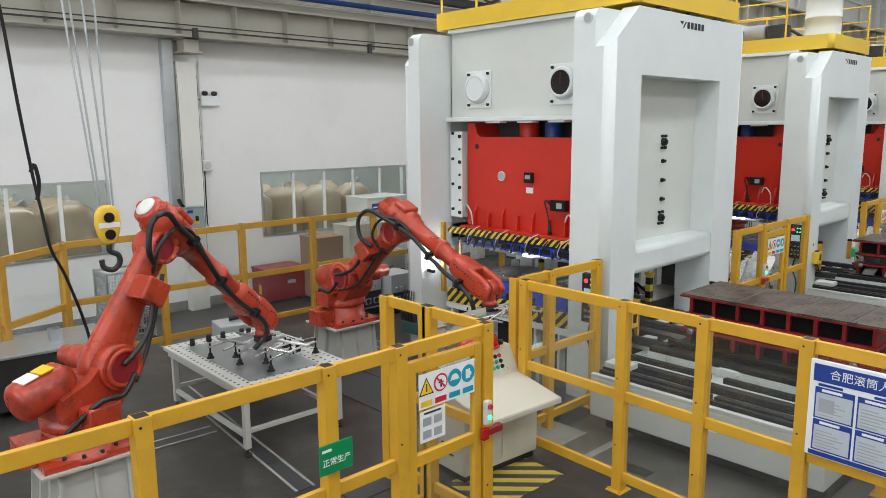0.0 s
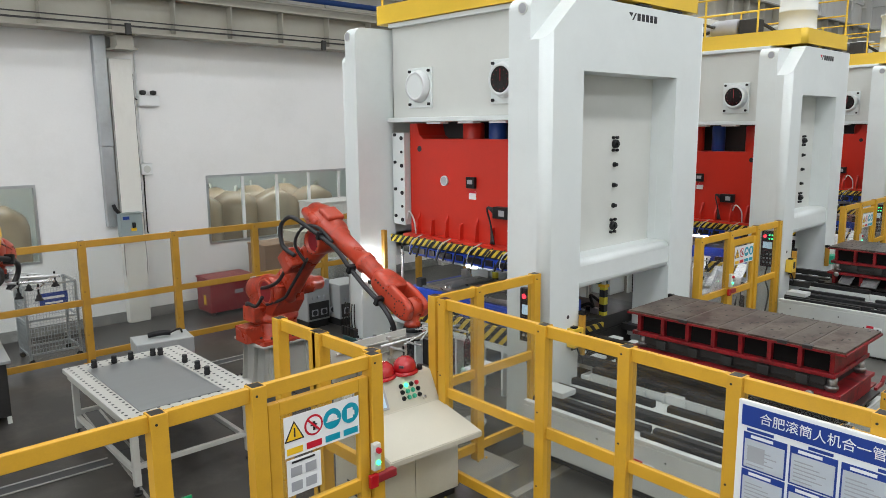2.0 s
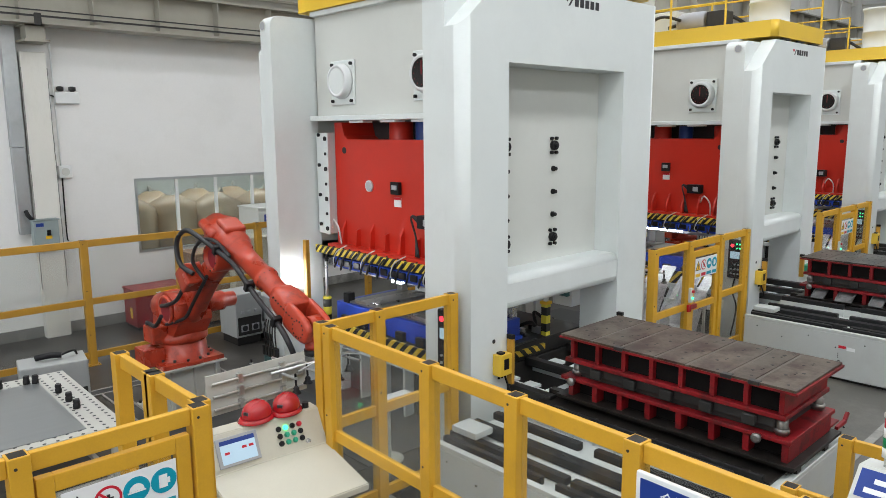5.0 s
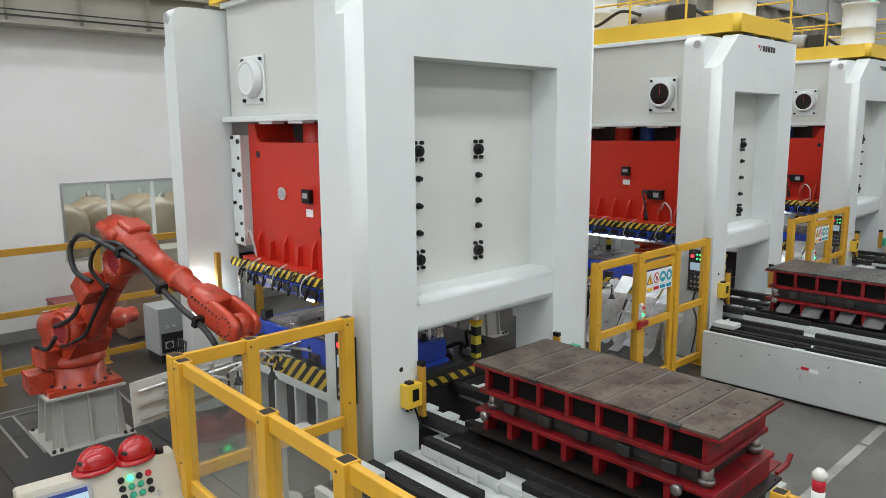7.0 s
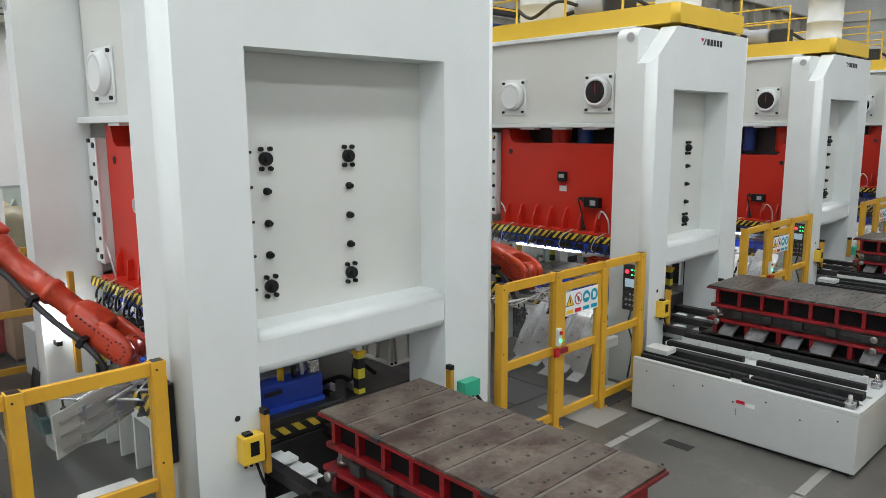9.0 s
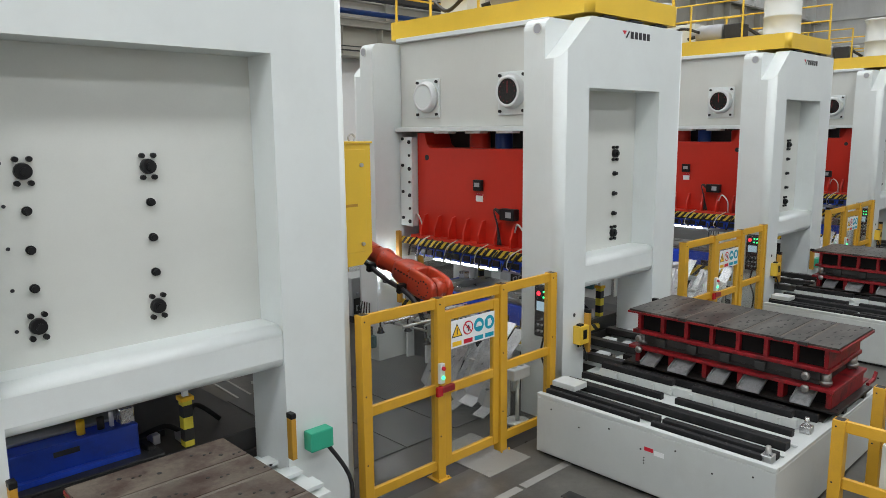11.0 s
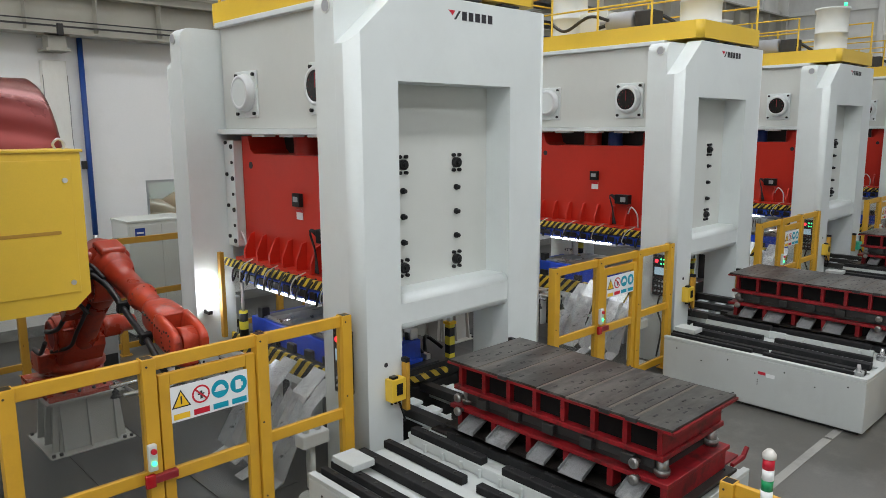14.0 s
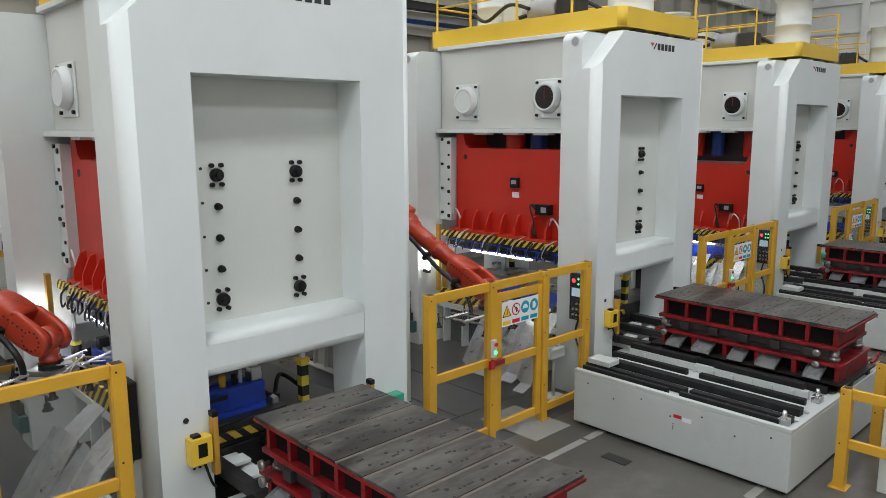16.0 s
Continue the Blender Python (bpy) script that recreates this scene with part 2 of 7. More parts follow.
SIGN_YELLOW = mat("sign_yellow", (0.85, 0.52, 0.02), 0.4, var=0.05)
INK = mat("dark_ink", (0.02, 0.02, 0.025), 0.5, var=0.1)
GREY_INK = mat("grey_ink", (0.35, 0.36, 0.38), 0.5, var=0.1)
HELMET = mat("helmet_red", (0.42, 0.006, 0.012), 0.22, var=0.06, coat=0.5)
HOSE = mat("hose_black", (0.014, 0.014, 0.016), 0.42, var=0.2, scale=30)
HOSE_WHITE = mat("hose_white", (0.6, 0.62, 0.62), 0.4, var=0.1)
PIPE_BLUE = mat("pipe_blue", (0.012, 0.06, 0.27), 0.4, var=0.12)
CHUTE = mat("chute_sheet", (0.55, 0.56, 0.57), 0.3, metal=0.55, var=0.3, scale=14, dirt=(0.2, 0.2, 0.21), dirt_amount=0.6)
COPPER_RED = mat("drum_red", (0.17, 0.016, 0.012), 0.26, metal=0.45, var=0.15, scale=5)
RING = mat("machined_ring", (0.66, 0.68, 0.68), 0.35, var=0.06)
GLASS = clear("window_glass", (0.86, 0.92, 0.91), 0.03, 0.012)
POLY = clear("clear_polycarbonate", (0.93, 0.94, 0.93), 0.10, 0.025)
DIAL = mat("dial_black", (0.01, 0.008, 0.008), 0.12, var=0.1)
LED_RED, LED_GREEN = glow("led_red", (1, 0.03, 0.05), 3), glow("led_green", (0.05, 1, 0.3), 3)
SCREEN = glow("screen_glow", (0.45, 0.62, 0.75), 0.75)
TUBE = glow("work_light_tube", (0.93, 0.97, 1.0), 42)
STRIP = glow("light_strip", (0.90, 0.95, 1.0), 45)
BAR = glow("lamp_bar", (0.85, 0.92, 1.0), 14)
HAZARD = striped("hazard_stripes", (0.72, 0.50, 0.04), (0.012, 0.012, 0.012), 0.17)
HAZARD_FRONT = striped("hazard_stripes_front", (0.60, 0.42, 0.04), (0.012, 0.012, 0.012), 0.17, (1, 0, 1))
HAZARD_FINE = striped("hazard_stripes_small", (0.72, 0.55, 0.05), (0.012, 0.012, 0.012), 0.12)
HAZARD_RING = striped("hazard_rings", (0.72, 0.62, 0.05), (0.012, 0.012, 0.012), 0.22, (0, 0, 1))
HAZARD_FLOOR = striped("hazard_floor_paint", (0.52, 0.40, 0.05), (0.06, 0.06, 0.06), 0.26, (1, 1, 0))


# ---- building tools ----
def box(bm, x0, y0, z0, x1, y1, z1):
    vs = [bm.verts.new((x, y, z)) for x in (x0, x1) for y in (y0, y1) for z in (z0, z1)]
    for f in ((0, 1, 3, 2), (4, 6, 7, 5), (0, 4, 5, 1), (2, 3, 7, 6), (0, 2, 6, 4), (1, 5, 7, 3)):
        bm.faces.new([vs[i] for i in f])
    return vs


def rbox(x0, y0, z0, x1, y1, z1, r=0.01, seg=2):
    bm = bmesh.new()
    box(bm, x0, y0, z0, x1, y1, z1)
    bmesh.ops.recalc_face_normals(bm, faces=bm.faces)
    if r:
        bmesh.ops.bevel(bm, geom=list(bm.edges), offset=r, segments=seg, affect="EDGES", profile=0.5)
    return bm


def cyl(bm, p0, p1, r0, r1=None, n=16, caps=True):
    r1 = r0 if r1 is None else r1
    a, b = Vector(p0), Vector(p1)
    q = (b - a).to_track_quat("Z", "Y")
    rings = []
    for p, r in ((a, r0), (b, r1)):
        rings.append([bm.verts.new(p + q @ Vector((r * math.cos(2 * math.pi * i / n), r * math.sin(2 * math.pi * i / n), 0))) for i in range(n)])
    for i in range(n):
        f = bm.faces.new((rings[0][i], rings[0][(i + 1) % n], rings[1][(i + 1) % n], rings[1][i]))
        f.smooth = n > 8
    if caps:
        bm.faces.new(rings[0][::-1])
        bm.faces.new(rings[1])


def lathe(bm, profile, centre=(0, 0, 0), axis="z", n=24):
    """Turns a profile of (radius, height) pairs round an axis."""
    q = {"z": Euler((0, 0, 0)), "x": Euler((0, math.pi / 2, 0)), "y": Euler((-math.pi / 2, 0, 0))}[axis].to_quaternion()
    c = Vector(centre)
    rings = [[bm.verts.new(c + q @ Vector((r * math.cos(2 * math.pi * i / n), r * math.sin(2 * math.pi * i / n), h))) for i in range(n)]
             for r, h in profile]
    for a, b in zip(rings, rings[1:]):
        for i in range(n):
            bm.faces.new((a[i], a[(i + 1) % n], b[(i + 1) % n], b[i])).smooth = True
    bm.faces.new(rings[0][::-1])
    bm.faces.new(rings[-1])


def prism(bm, pts, axis, a, b):
    """Extrudes an outline. axis y: points are (x, z); axis x: (y, z); axis z: (x, y)."""
    put = {"y": lambda p, t: (p[0], t, p[1]), "x": lambda p, t: (t, p[0], p[1]), "z": lambda p, t: (p[0], p[1], t)}[axis]
    va, vb = [bm.verts.new(put(p, a)) for p in pts], [bm.verts.new(put(p, b)) for p in pts]
    n = len(pts)
    faces = [bm.faces.new(va), bm.faces.new(vb[::-1])]
    faces += [bm.faces.new((va[i], vb[i], vb[(i + 1) % n], va[(i + 1) % n])) for i in range(n)]
    bmesh.ops.recalc_face_normals(bm, faces=faces)
    return va, vb


def tube(bm, pts, r, n=8, steps=6):
    """A hose through points, rounded by a Catmull-Rom curve."""
    ps = [Vector(p) for p in pts]
    line = []
    for i in range(len(ps) - 1):
        p0, p1, p2, p3 = ps[max(i - 1, 0)], ps[i], ps[i + 1], ps[min(i + 2, len(ps) - 1)]
        for k in range(steps):
            t = k / steps
            line.append(0.5 * (2 * p1 + (p2 - p0) * t + (2 * p0 - 5 * p1 + 4 * p2 - p3) * t * t + (3 * p1 - p0 - 3 * p2 + p3) * t ** 3))
    line.append(ps[-1])
    rings = []
    for i, p in enumerate(line):
        d = (line[min(i + 1, len(line) - 1)] - line[max(i - 1, 0)]).normalized()
        u = d.cross(Vector((0.31, 0.17, 0.93))).normalized()
        v = d.cross(u)
        rings.append([bm.verts.new(p + r * (math.cos(2 * math.pi * k / n) * u + math.sin(2 * math.pi * k / n) * v)) for k in range(n)])
    for a, b in zip(rings, rings[1:]):
        for k in range(n):
            bm.faces.new((a[k], a[(k + 1) % n], b[(k + 1) % n], b[k])).smooth = True
    bm.faces.new(rings[0][::-1])
    bm.faces.new(rings[-1])


def loft(bm, secs, axis="z", n=24, p=3.0):
    """A casting lofted through rounded sections (along, offset u, offset v, half u, half v)."""
    put = {"z": lambda t, u, v: (u, v, t), "x": lambda t, u, v: (t, u, v)}[axis]
    rings = []
    for t, cu, cv, hu, hv in secs:
        ring = []
        for i in range(n):
            a = 2 * math.pi * i / n
            c, d = math.cos(a), math.sin(a)
            ring.append(bm.verts.new(put(t, cu + hu * math.copysign(abs(c) ** (2 / p), c), cv + hv * math.copysign(abs(d) ** (2 / p), d))))
        rings.append(ring)
    for a, b in zip(rings, rings[1:]):
        for i in range(n):
            bm.faces.new((a[i], a[(i + 1) % n], b[(i + 1) % n], b[i])).smooth = True
    bm.faces.new(rings[0][::-1])
    bm.faces.new(rings[-1])


SMALL = ("panel_screw", "form_line", "perforation", "plug_cable", "screw", "cover_screw", "foot_bolt", "post_screw", "dial_mark")


def part(name, bm, material, parent, label=""):
    me = bpy.data.meshes.new(name)
    bmesh.ops.recalc_face_normals(bm, faces=bm.faces)
    bm.to_mesh(me)
    bm.free()
    me.materials.append(material)
    ob = new(name, me)
    ob.parent = parent
    if label:
        ob["label"] = label
    if name in SMALL:
        tagged(ob, kind="stuff")
    return ob


def again(ob, m):
    """The same mesh once more under the same parent, as an object of its own."""
    o = ob.copy()
    scene.collection.objects.link(o)
    o.matrix_basis = m
    return o


def thing(name, label, category, at=(0, 0, 0), group="", turn=0):
    ob = new(name)
    ob.matrix_basis = pose(*at, 0, 0, turn)
    return tagged(ob, label, category, group)


def structure(name, bm, material, label=""):
    return tagged(part(name, bm, material, None, label), kind="structure")


def quick(fn, *args, **kw):
    bm = bmesh.new()
    fn(bm, *args, **kw)
    return bm


def boxes(*rows):
    bm = bmesh.new()
    for r in rows:
        box(bm, *r)
    return bm


def writing(text, size, m, material, parent, name="lettering"):
    """Raised lettering in the built-in font, as a mesh."""
    cu = bpy.data.curves.new("text", "FONT")
    cu.body, cu.size, cu.extrude, cu.align_x, cu.align_y = text, size, 0.0015, "CENTER", "CENTER"
    tmp = bpy.data.objects.new("text", cu)
    scene.collection.objects.link(tmp)
    me = bpy.data.meshes.new_from_object(tmp.evaluated_get(bpy.context.evaluated_depsgraph_get()))
    bpy.data.objects.remove(tmp)
    me.materials.append(material)
    ob = new(name, me)
    ob.parent, ob.matrix_basis = parent, m
    return ob


# ---- the hall ----
def slab_with_openings(name, axis_y, thick, x0, x1, z0, z1, holes, material, label=""):
    """A wall along x with rectangular openings (xa, xb, za, zb), in order of x."""
    bm = bmesh.new()
    at = x0
    for xa, xb, za, zb in holes:
        box(bm, at, axis_y, z0, xa, axis_y + thick, z1)
        box(bm, xa, axis_y, z0, xb, axis_y + thick, za)
        box(bm, xa, axis_y, zb, xb, axis_y + thick, z1)
        at = xb
    box(bm, at, axis_y, z0, x1, axis_y + thick, z1)
    return structure(name, bm, material, label)


XA, XB, YA, YB, ZC = -14.0, 48.0, -12.0, 14.4, 12.0
WINDOWS = ((3.2, 6.62, 1.35, 2.76), (9.8, 13.95, 1.32, 2.76), (18.05, 22.4, 1.6, 2.77))
structure("floor", rbox(XA, YA, -0.2, XB, 19.0, 0.0, 0), FLOOR, "grey polished concrete factory floor with pale patches")
structure("floor_aisle", rbox(8.25, YA + 0.01, 0.0, XB, 5.3, 0.004, 0), AISLE, "paler worn concrete aisle in front of the presses")
slab_with_openings("wall_north", YB, 0.25, XA, XB, 0, 5.95, WINDOWS, WALL_WHITE, "white painted partition wall with window openings")
structure("baseboard", boxes((XA, YB - 0.012, 0.0, XB, YB - 0.003, 0.2)), SKIRTING, "worn grey painted band along the foot of the wall")
structure("wall_upper", boxes((XA, YB + 0.02, 5.95, XB, YB + 0.25, ZC)), PLASTER, "cream upper wall above the crane runway")
structure("wall_south", boxes((XA, YA - 0.25, 0, XB, YA, ZC)), WALL_WHITE)
_a, _b, _c, _d = WEST_OPENING
structure("wall_west", boxes((XA - 0.25, YA - 0.25, 0, XA, _a, ZC), (XA - 0.25, _b, 0, XA, 19.0, ZC), (XA - 0.25, _a, 0, XA, _b, _c), (XA - 0.25, _a, _d, XA, _b, ZC)), WALL_WHITE)
structure("wall_east", boxes((XB, YA - 0.25, 0, XB + 0.25, 19.0, ZC)), PLASTER)
_bm = bmesh.new()
_at = YA - 0.25
for _y in SKY_STRIPS:
    box(_bm, XA - 0.25, _at, ZC, XB + 0.25, _y - 0.9, ZC + 0.2)
    _at = _y + 0.9
box(_bm, XA - 0.25, _at, ZC, XB + 0.25, 14.7, ZC + 0.2)
structure("ceiling", _bm, ROOF, "pale sheet roof with long skylight strips")
# the store room behind the windows
structure("wall_store", boxes((XA, 18.8, 0, XB, 19.0, 4.2)), WALL_WHITE)
structure("ceiling_store", boxes((XA, YB + 0.26, 4.0, XB, 19.0, 4.2)), WALL_WHITE)
for _x in (4.5, 12.0, 21.5):
    _o = skylight(_x, 16.0, 3.95, 5.5, 0.5, 95, (0.97, 1.0, 0.98))
    _o.name = "store_lamp"
for _i, (_a, _b, _c, _d) in enumerate(WINDOWS):
    _w = tagged(new("window_%d" % (_i + 1)), "internal window with thin white mullions and clear panes", kind="structure")
    _w.matrix_basis = pose(_a, YB, _c)
    _n = max(2, round((_b - _a) / 0.85))
    part("window_frame", boxes((0, -0.02, 0, _b - _a, 0.06, 0.04), (0, -0.02, _d - _c - 0.05, _b - _a, 0.06, _d - _c),
                               (0, -0.02, 0.04, 0.04, 0.06, _d - _c - 0.05), (_b - _a - 0.04, -0.02, 0.04, _b - _a, 0.06, _d - _c - 0.05)), GALV, _w)
    for _k in range(_n):
        _s = (_b - _a) / _n
        _p = part("pane", boxes((_k * _s + 0.04, 0.02, 0.04, (_k + 1) * _s - 0.04, 0.026, _d - _c - 0.05)), GLASS, _w)
        _p.visible_shadow = False
        if _k:
            part("mullion", boxes((_k * _s - 0.03, 0.0, 0.04, _k * _s + 0.03, 0.05, _d - _c - 0.05)), SIGN_WHITE, _w)

# steel framing on the upper wall
_g = tagged(new("wall_framing"), "cream steel rails and posts on the upper hall wall", kind="structure")
_g.matrix_basis = pose(0, YB, 6.0)
_s = part("rail", boxes((XA, -0.10, 0, XB, 0.018, 0.14)), PLASTER, _g)
_s.matrix_basis = pose(0, 0, 0.75)
for _k in range(1, 5):
    again(_s, pose(0, 0, 0.75 + _k * 1.1))
_s = part("post", rbox(-0.09, -0.16, 0, 0.09, -0.101, 5.9, 0), PLASTER, _g)
_s.matrix_basis = pose(-12, 0, 0)
for _k in range(1, 15):
    again(_s, pose(-12 + _k * 4.15, 0, 0))
_g = tagged(new("end_wall_framing"), "cream steel rails and posts on the end wall", kind="structure")
_g.matrix_basis = pose(XB, 0, 0)
_s = part("rail", boxes((-0.12, YA, 0, -0.003, 18.0, 0.16)), PLASTER, _g)
_s.matrix_basis = pose(0, 0, 3.0)
for _k in range(1, 8):
    again(_s, pose(0, 0, 3.0 + _k * 1.15))
_s = part("post", rbox(-0.2, -0.12, 0, -0.121, 0.12, 11.9, 0), PLASTER, _g)
_s.matrix_basis = pose(0, -10, 0)
for _k in range(1, 7):
    again(_s, pose(0, -10 + _k * 4, 0))

# crane runway
_g = tagged(new("crane_runway"), "cream painted steel crane runway girder on wall brackets", "girder")
_g.matrix_basis = pose(0, 14.0, 5.42)
part("bottom_flange", boxes((XA, -0.24, 0, XB, 0.24, 0.04)), GIRDER, _g)
part("web", boxes((XA, -0.02, 0.04, XB, 0.02, 0.66)), GIRDER, _g)
part("top_flange", boxes((XA, -0.26, 0.66, XB, 0.26, 0.71)), GIRDER, _g)
part("rail", boxes((XA, -0.05, 0.71, XB, 0.05, 0.84)), GIRDER, _g)
part("conductor_bar", boxes((XA, -0.30, 0.10, XB, -0.27, 0.13), (XA, -0.34, 0.19, XB, -0.31, 0.21)), DARK_IRON, _g)
_s = part("stiffener", boxes((0, -0.22, 0.04, 0.02, -0.02, 0.66)), GIRDER, _g)
for _k in range(1, 54):
    again(_s, pose(_k * 1.15 - 13.9, 0, 0))
_s.matrix_basis = pose(-13.9, 0, 0)
_b = part("cable_clamp", rbox(0, -0.33, -0.04, 0.10, -0.26, 0.16, 0.01), DARK_IRON, _g)
for _k in range(1, 14):
    again(_b, pose(_k * 4.15 - 12.6, 0, 0))
_b.matrix_basis = pose(-12.6, 0, 0)
_g = tagged(new("upper_runway"), "tall cream upper crane runway girder with web stiffeners", "girder")
_g.matrix_basis = pose(0, 13.95, 7.5)
part("bottom_flange", boxes((XA, -0.3, 0, XB, 0.3, 0.05)), GIRDER, _g)
part("web", boxes((XA, -0.02, 0.05, XB, 0.02, 1.15)), GIRDER, _g)
part("top_flange", boxes((XA, -0.32, 1.15, XB, 0.32, 1.21)), GIRDER, _g)
_s = part("stiffener", boxes((0, -0.28, 0.05, 0.025, -0.02, 1.15)), GIRDER, _g)
for _k in range(1, 44):
    again(_s, pose(_k * 1.4 - 13.5, 0, 0))
_s.matrix_basis = pose(-13.5, 0, 0)
part("walkway", boxes((XA, -1.1, -0.35, XB, -0.35, -0.3)), DARK_IRON, _g)
part("cable_tray", boxes((XA, -0.75, -0.9, XB, -0.5, -0.8), (XA, -0.2, -0.7, XB, -0.1, -0.6)), DARK_IRON, _g)
for _k in range(14):
    part("bracket", boxes((-12 + _k * 4.15, -1.1, -0.45, -11.9 + _k * 4.15, 0.4, -0.351)), GIRDER, _g)
_g = tagged(new("service_pipe"), "dark blue painted service pipe on the runway", "pipe")
part("pipe", quick(cyl, (XA, 13.86, 6.42), (XB, 13.86, 6.42), 0.06, n=12), PIPE_BLUE, _g)
part("steel_pipe", quick(cyl, (XA, 13.72, 6.24), (XB, 13.72, 6.24), 0.03, n=10), GIRDER, _g)


def wall_column(x):
    c = tagged(new("wall_column"), "plastered wall column with a steel corbel bracket under the runway", kind="structure")
    c.matrix_basis = pose(x, YB, 0)
    part("shaft", rbox(-0.2, -0.2, 0, 0.2, -0.003, 5.0, 0.01), PLASTER, c)
    for e in (-0.204, 0.204):
        pts = [(e + 0.010 * noise.noise((x, k * 0.7, e)), -0.2 + 0.006 * noise.noise((x, k * 0.9, e + 3)), 0.9 + k * 0.16) for k in range(25)]
        tagged(part("crack", quick(tube, pts, 0.006, 6, 2), SKIRTING, c), kind="stuff")
    bm = bmesh.new()
    prism(bm, [(-0.5, 5.18), (-0.17, 5.18), (-0.17, 5.42), (-0.5, 5.42)], "x", -0.15, 0.15)
    box(bm, -0.2, -0.55, 5.14, 0.2, -0.01, 5.18)
    box(bm, -0.2, -0.5, 5.39, 0.2, -0.01, 5.417)
    part("corbel", bm, GIRDER, c)


for _x in (-0.1, 8.2, 16.5, 24.8, 33.1, 41.4):
    wall_column(_x)

# galvanised duct, cables and small boxes on the wall by the first column
_d = thing("wall_duct", "shiny galvanised sheet steel duct on the wall", "duct", (7.86, YB, 0))
part("duct_upper", rbox(-0.11, -0.16, 3.4, 0.11, -0.003, 5.4, 0.008), GALV, _d)
part("duct_lower", rbox(-0.105, -0.15, 1.9, 0.105, -0.003, 3.395, 0.008), GALV, _d)
_d = thing("emergency_light", "white twin-head emergency light on the wall", "lamp", (8.72, YB, 4.25))
part("housing", rbox(-0.2, -0.1, -0.1, 0.2, -0.003, 0.1, 0.015), SIGN_WHITE, _d)
for _x in (-0.1, 0.1):
    part("lamp_head", quick(lathe, [(0.03, 0), (0.06, 0.02), (0.06, 0.08), (0.02, 0.09)], (_x, -0.05, 0.11)), DARK_IRON, _d)
part("cable", quick(tube, [(-0.2, -0.03, 0.02), (-0.4, -0.03, 0.1), (-0.62, -0.03, 0.22)], 0.012), RUBBER, _d)
_d = thing("junction_box", "small white square junction box on the wall", "electrical box", (8.58, YB, 2.95))
part("housing", rbox(-0.11, -0.09, -0.11, 0.11, -0.003, 0.11, 0.012), SIGN_WHITE, _d)
part("cover", quick(cyl, (0, -0.1, 0), (0, -0.09, 0), 0.07), PANEL_GREY, _d)
part("conduit", quick(tube, [(-0.06, -0.03, 2.2), (-0.05, -0.03, 0.1)], 0.014), SIGN_WHITE, _d)
part("conduit", quick(tube, [(-0.05, -0.03, -0.1), (-0.06, -0.03, -1.1), (-0.04, -0.03, -1.25)], 0.012), RUBBER, _d)
_d = thing("isolator_box", "grey wall isolator cabinet with a black rotary switch", "electrical box", (8.1, YB - 0.2, 1.6))
part("cabinet", rbox(-0.2, -0.2, 0.06, 0.2, -0.005, 0.54, 0.012), ISOLATOR, _d)
part("hood", rbox(-0.22, -0.22, 0.545, 0.22, -0.005, 0.56, 0.004), ISOLATOR, _d)
part("switch", rbox(0.0, -0.24, 0.28, 0.06, -0.201, 0.38, 0.01), BLACK, _d)
part("warning_plate", boxes((-0.02, -0.205, 0.22, 0.08, -0.2005, 0.275)), SIGN_YELLOW, _d)
part("maker_plate", boxes((-0.16, -0.205, 0.44, -0.04, -0.2005, 0.50)), SIGN_BLUE, _d)
part("cable_boot", quick(tube, [(-0.18, -0.1, 0.56), (-0.24, -0.1, 0.64), (-0.26, -0.06, 0.72)], 0.035), RUBBER, _d)
_d = thing("drop_pipe", "dark blue painted air pipe with a valve on the wall", "pipe", (16.98, YB - 0.12, 0))
part("pipe", quick(cyl, (0, 0, 1.3), (0, 0, 5.5), 0.05, n=12), PIPE_BLUE, _d)
part("valve", rbox(-0.14, -0.05, 3.05, -0.05, 0.03, 3.2, 0.01), DARK_IRON, _d)
part("collar", quick(cyl, (0, 0, 1.6), (0, 0, 1.8), 0.056, n=12), STEEL, _d)

# floor: rails, plates and marks
_f = thing("floor_rails", "flat steel rails set in the floor for the die carts", "rail", (0, 0, 0))
for _y in (2.62, 4.62):
    for _k in range(6):
        part("rail", rbox(8.3 + _k * 6.6, _y - 0.05, 0.0045, 14.85 + _k * 6.6, _y + 0.05, 0.012, 0.003), FLOOR_PALE, _f)
for _x in (8.4, 15.05, 21.25, 27.45):
    _o = thing("cover_plate", "pale steel cover plate on the floor beside the gate", "plate", (_x, 5.0, 0.0045))
    part("plate", rbox(-0.25, 0, 0, 0.45, 0.95, 0.008, 0.002), FLOOR_PALE, _o)
    _o = thing("drain_slot", "dark slotted steel drain cover in the floor", "drain", (_x + 0.05, 3.9, 0.0045))
    part("cover", rbox(-0.08, 0, 0, 0.08, 0.32, 0.006, 0.002), DARK_IRON, _o)
for _x, _w in ((9.2, 1.3), (15.6, 1.4), (21.8, 1.4), (28.0, 1.4)):
    _o = thing("pit_cover", "dark chequered steel pit cover between press and robot", "plate", (_x - 1.75, 6.2, 0.003))
    for _k in range(3):
        part("plate", rbox(0.01 + _k * 0.8, 0, 0, 0.79 + _k * 0.8, 2.9, 0.012, 0.003), FLOOR_DARK, _o)
_o = thing("cable_trench", "narrow dark steel cable trench cover in the floor", "plate", (5.2, 5.6, 0.003))
for _k in range(6):
    part("plate", rbox(_k * 0.62, 0, 0, _k * 0.62 + 0.6, 0.28, 0.01, 0.003), FLOOR_DARK, _o)
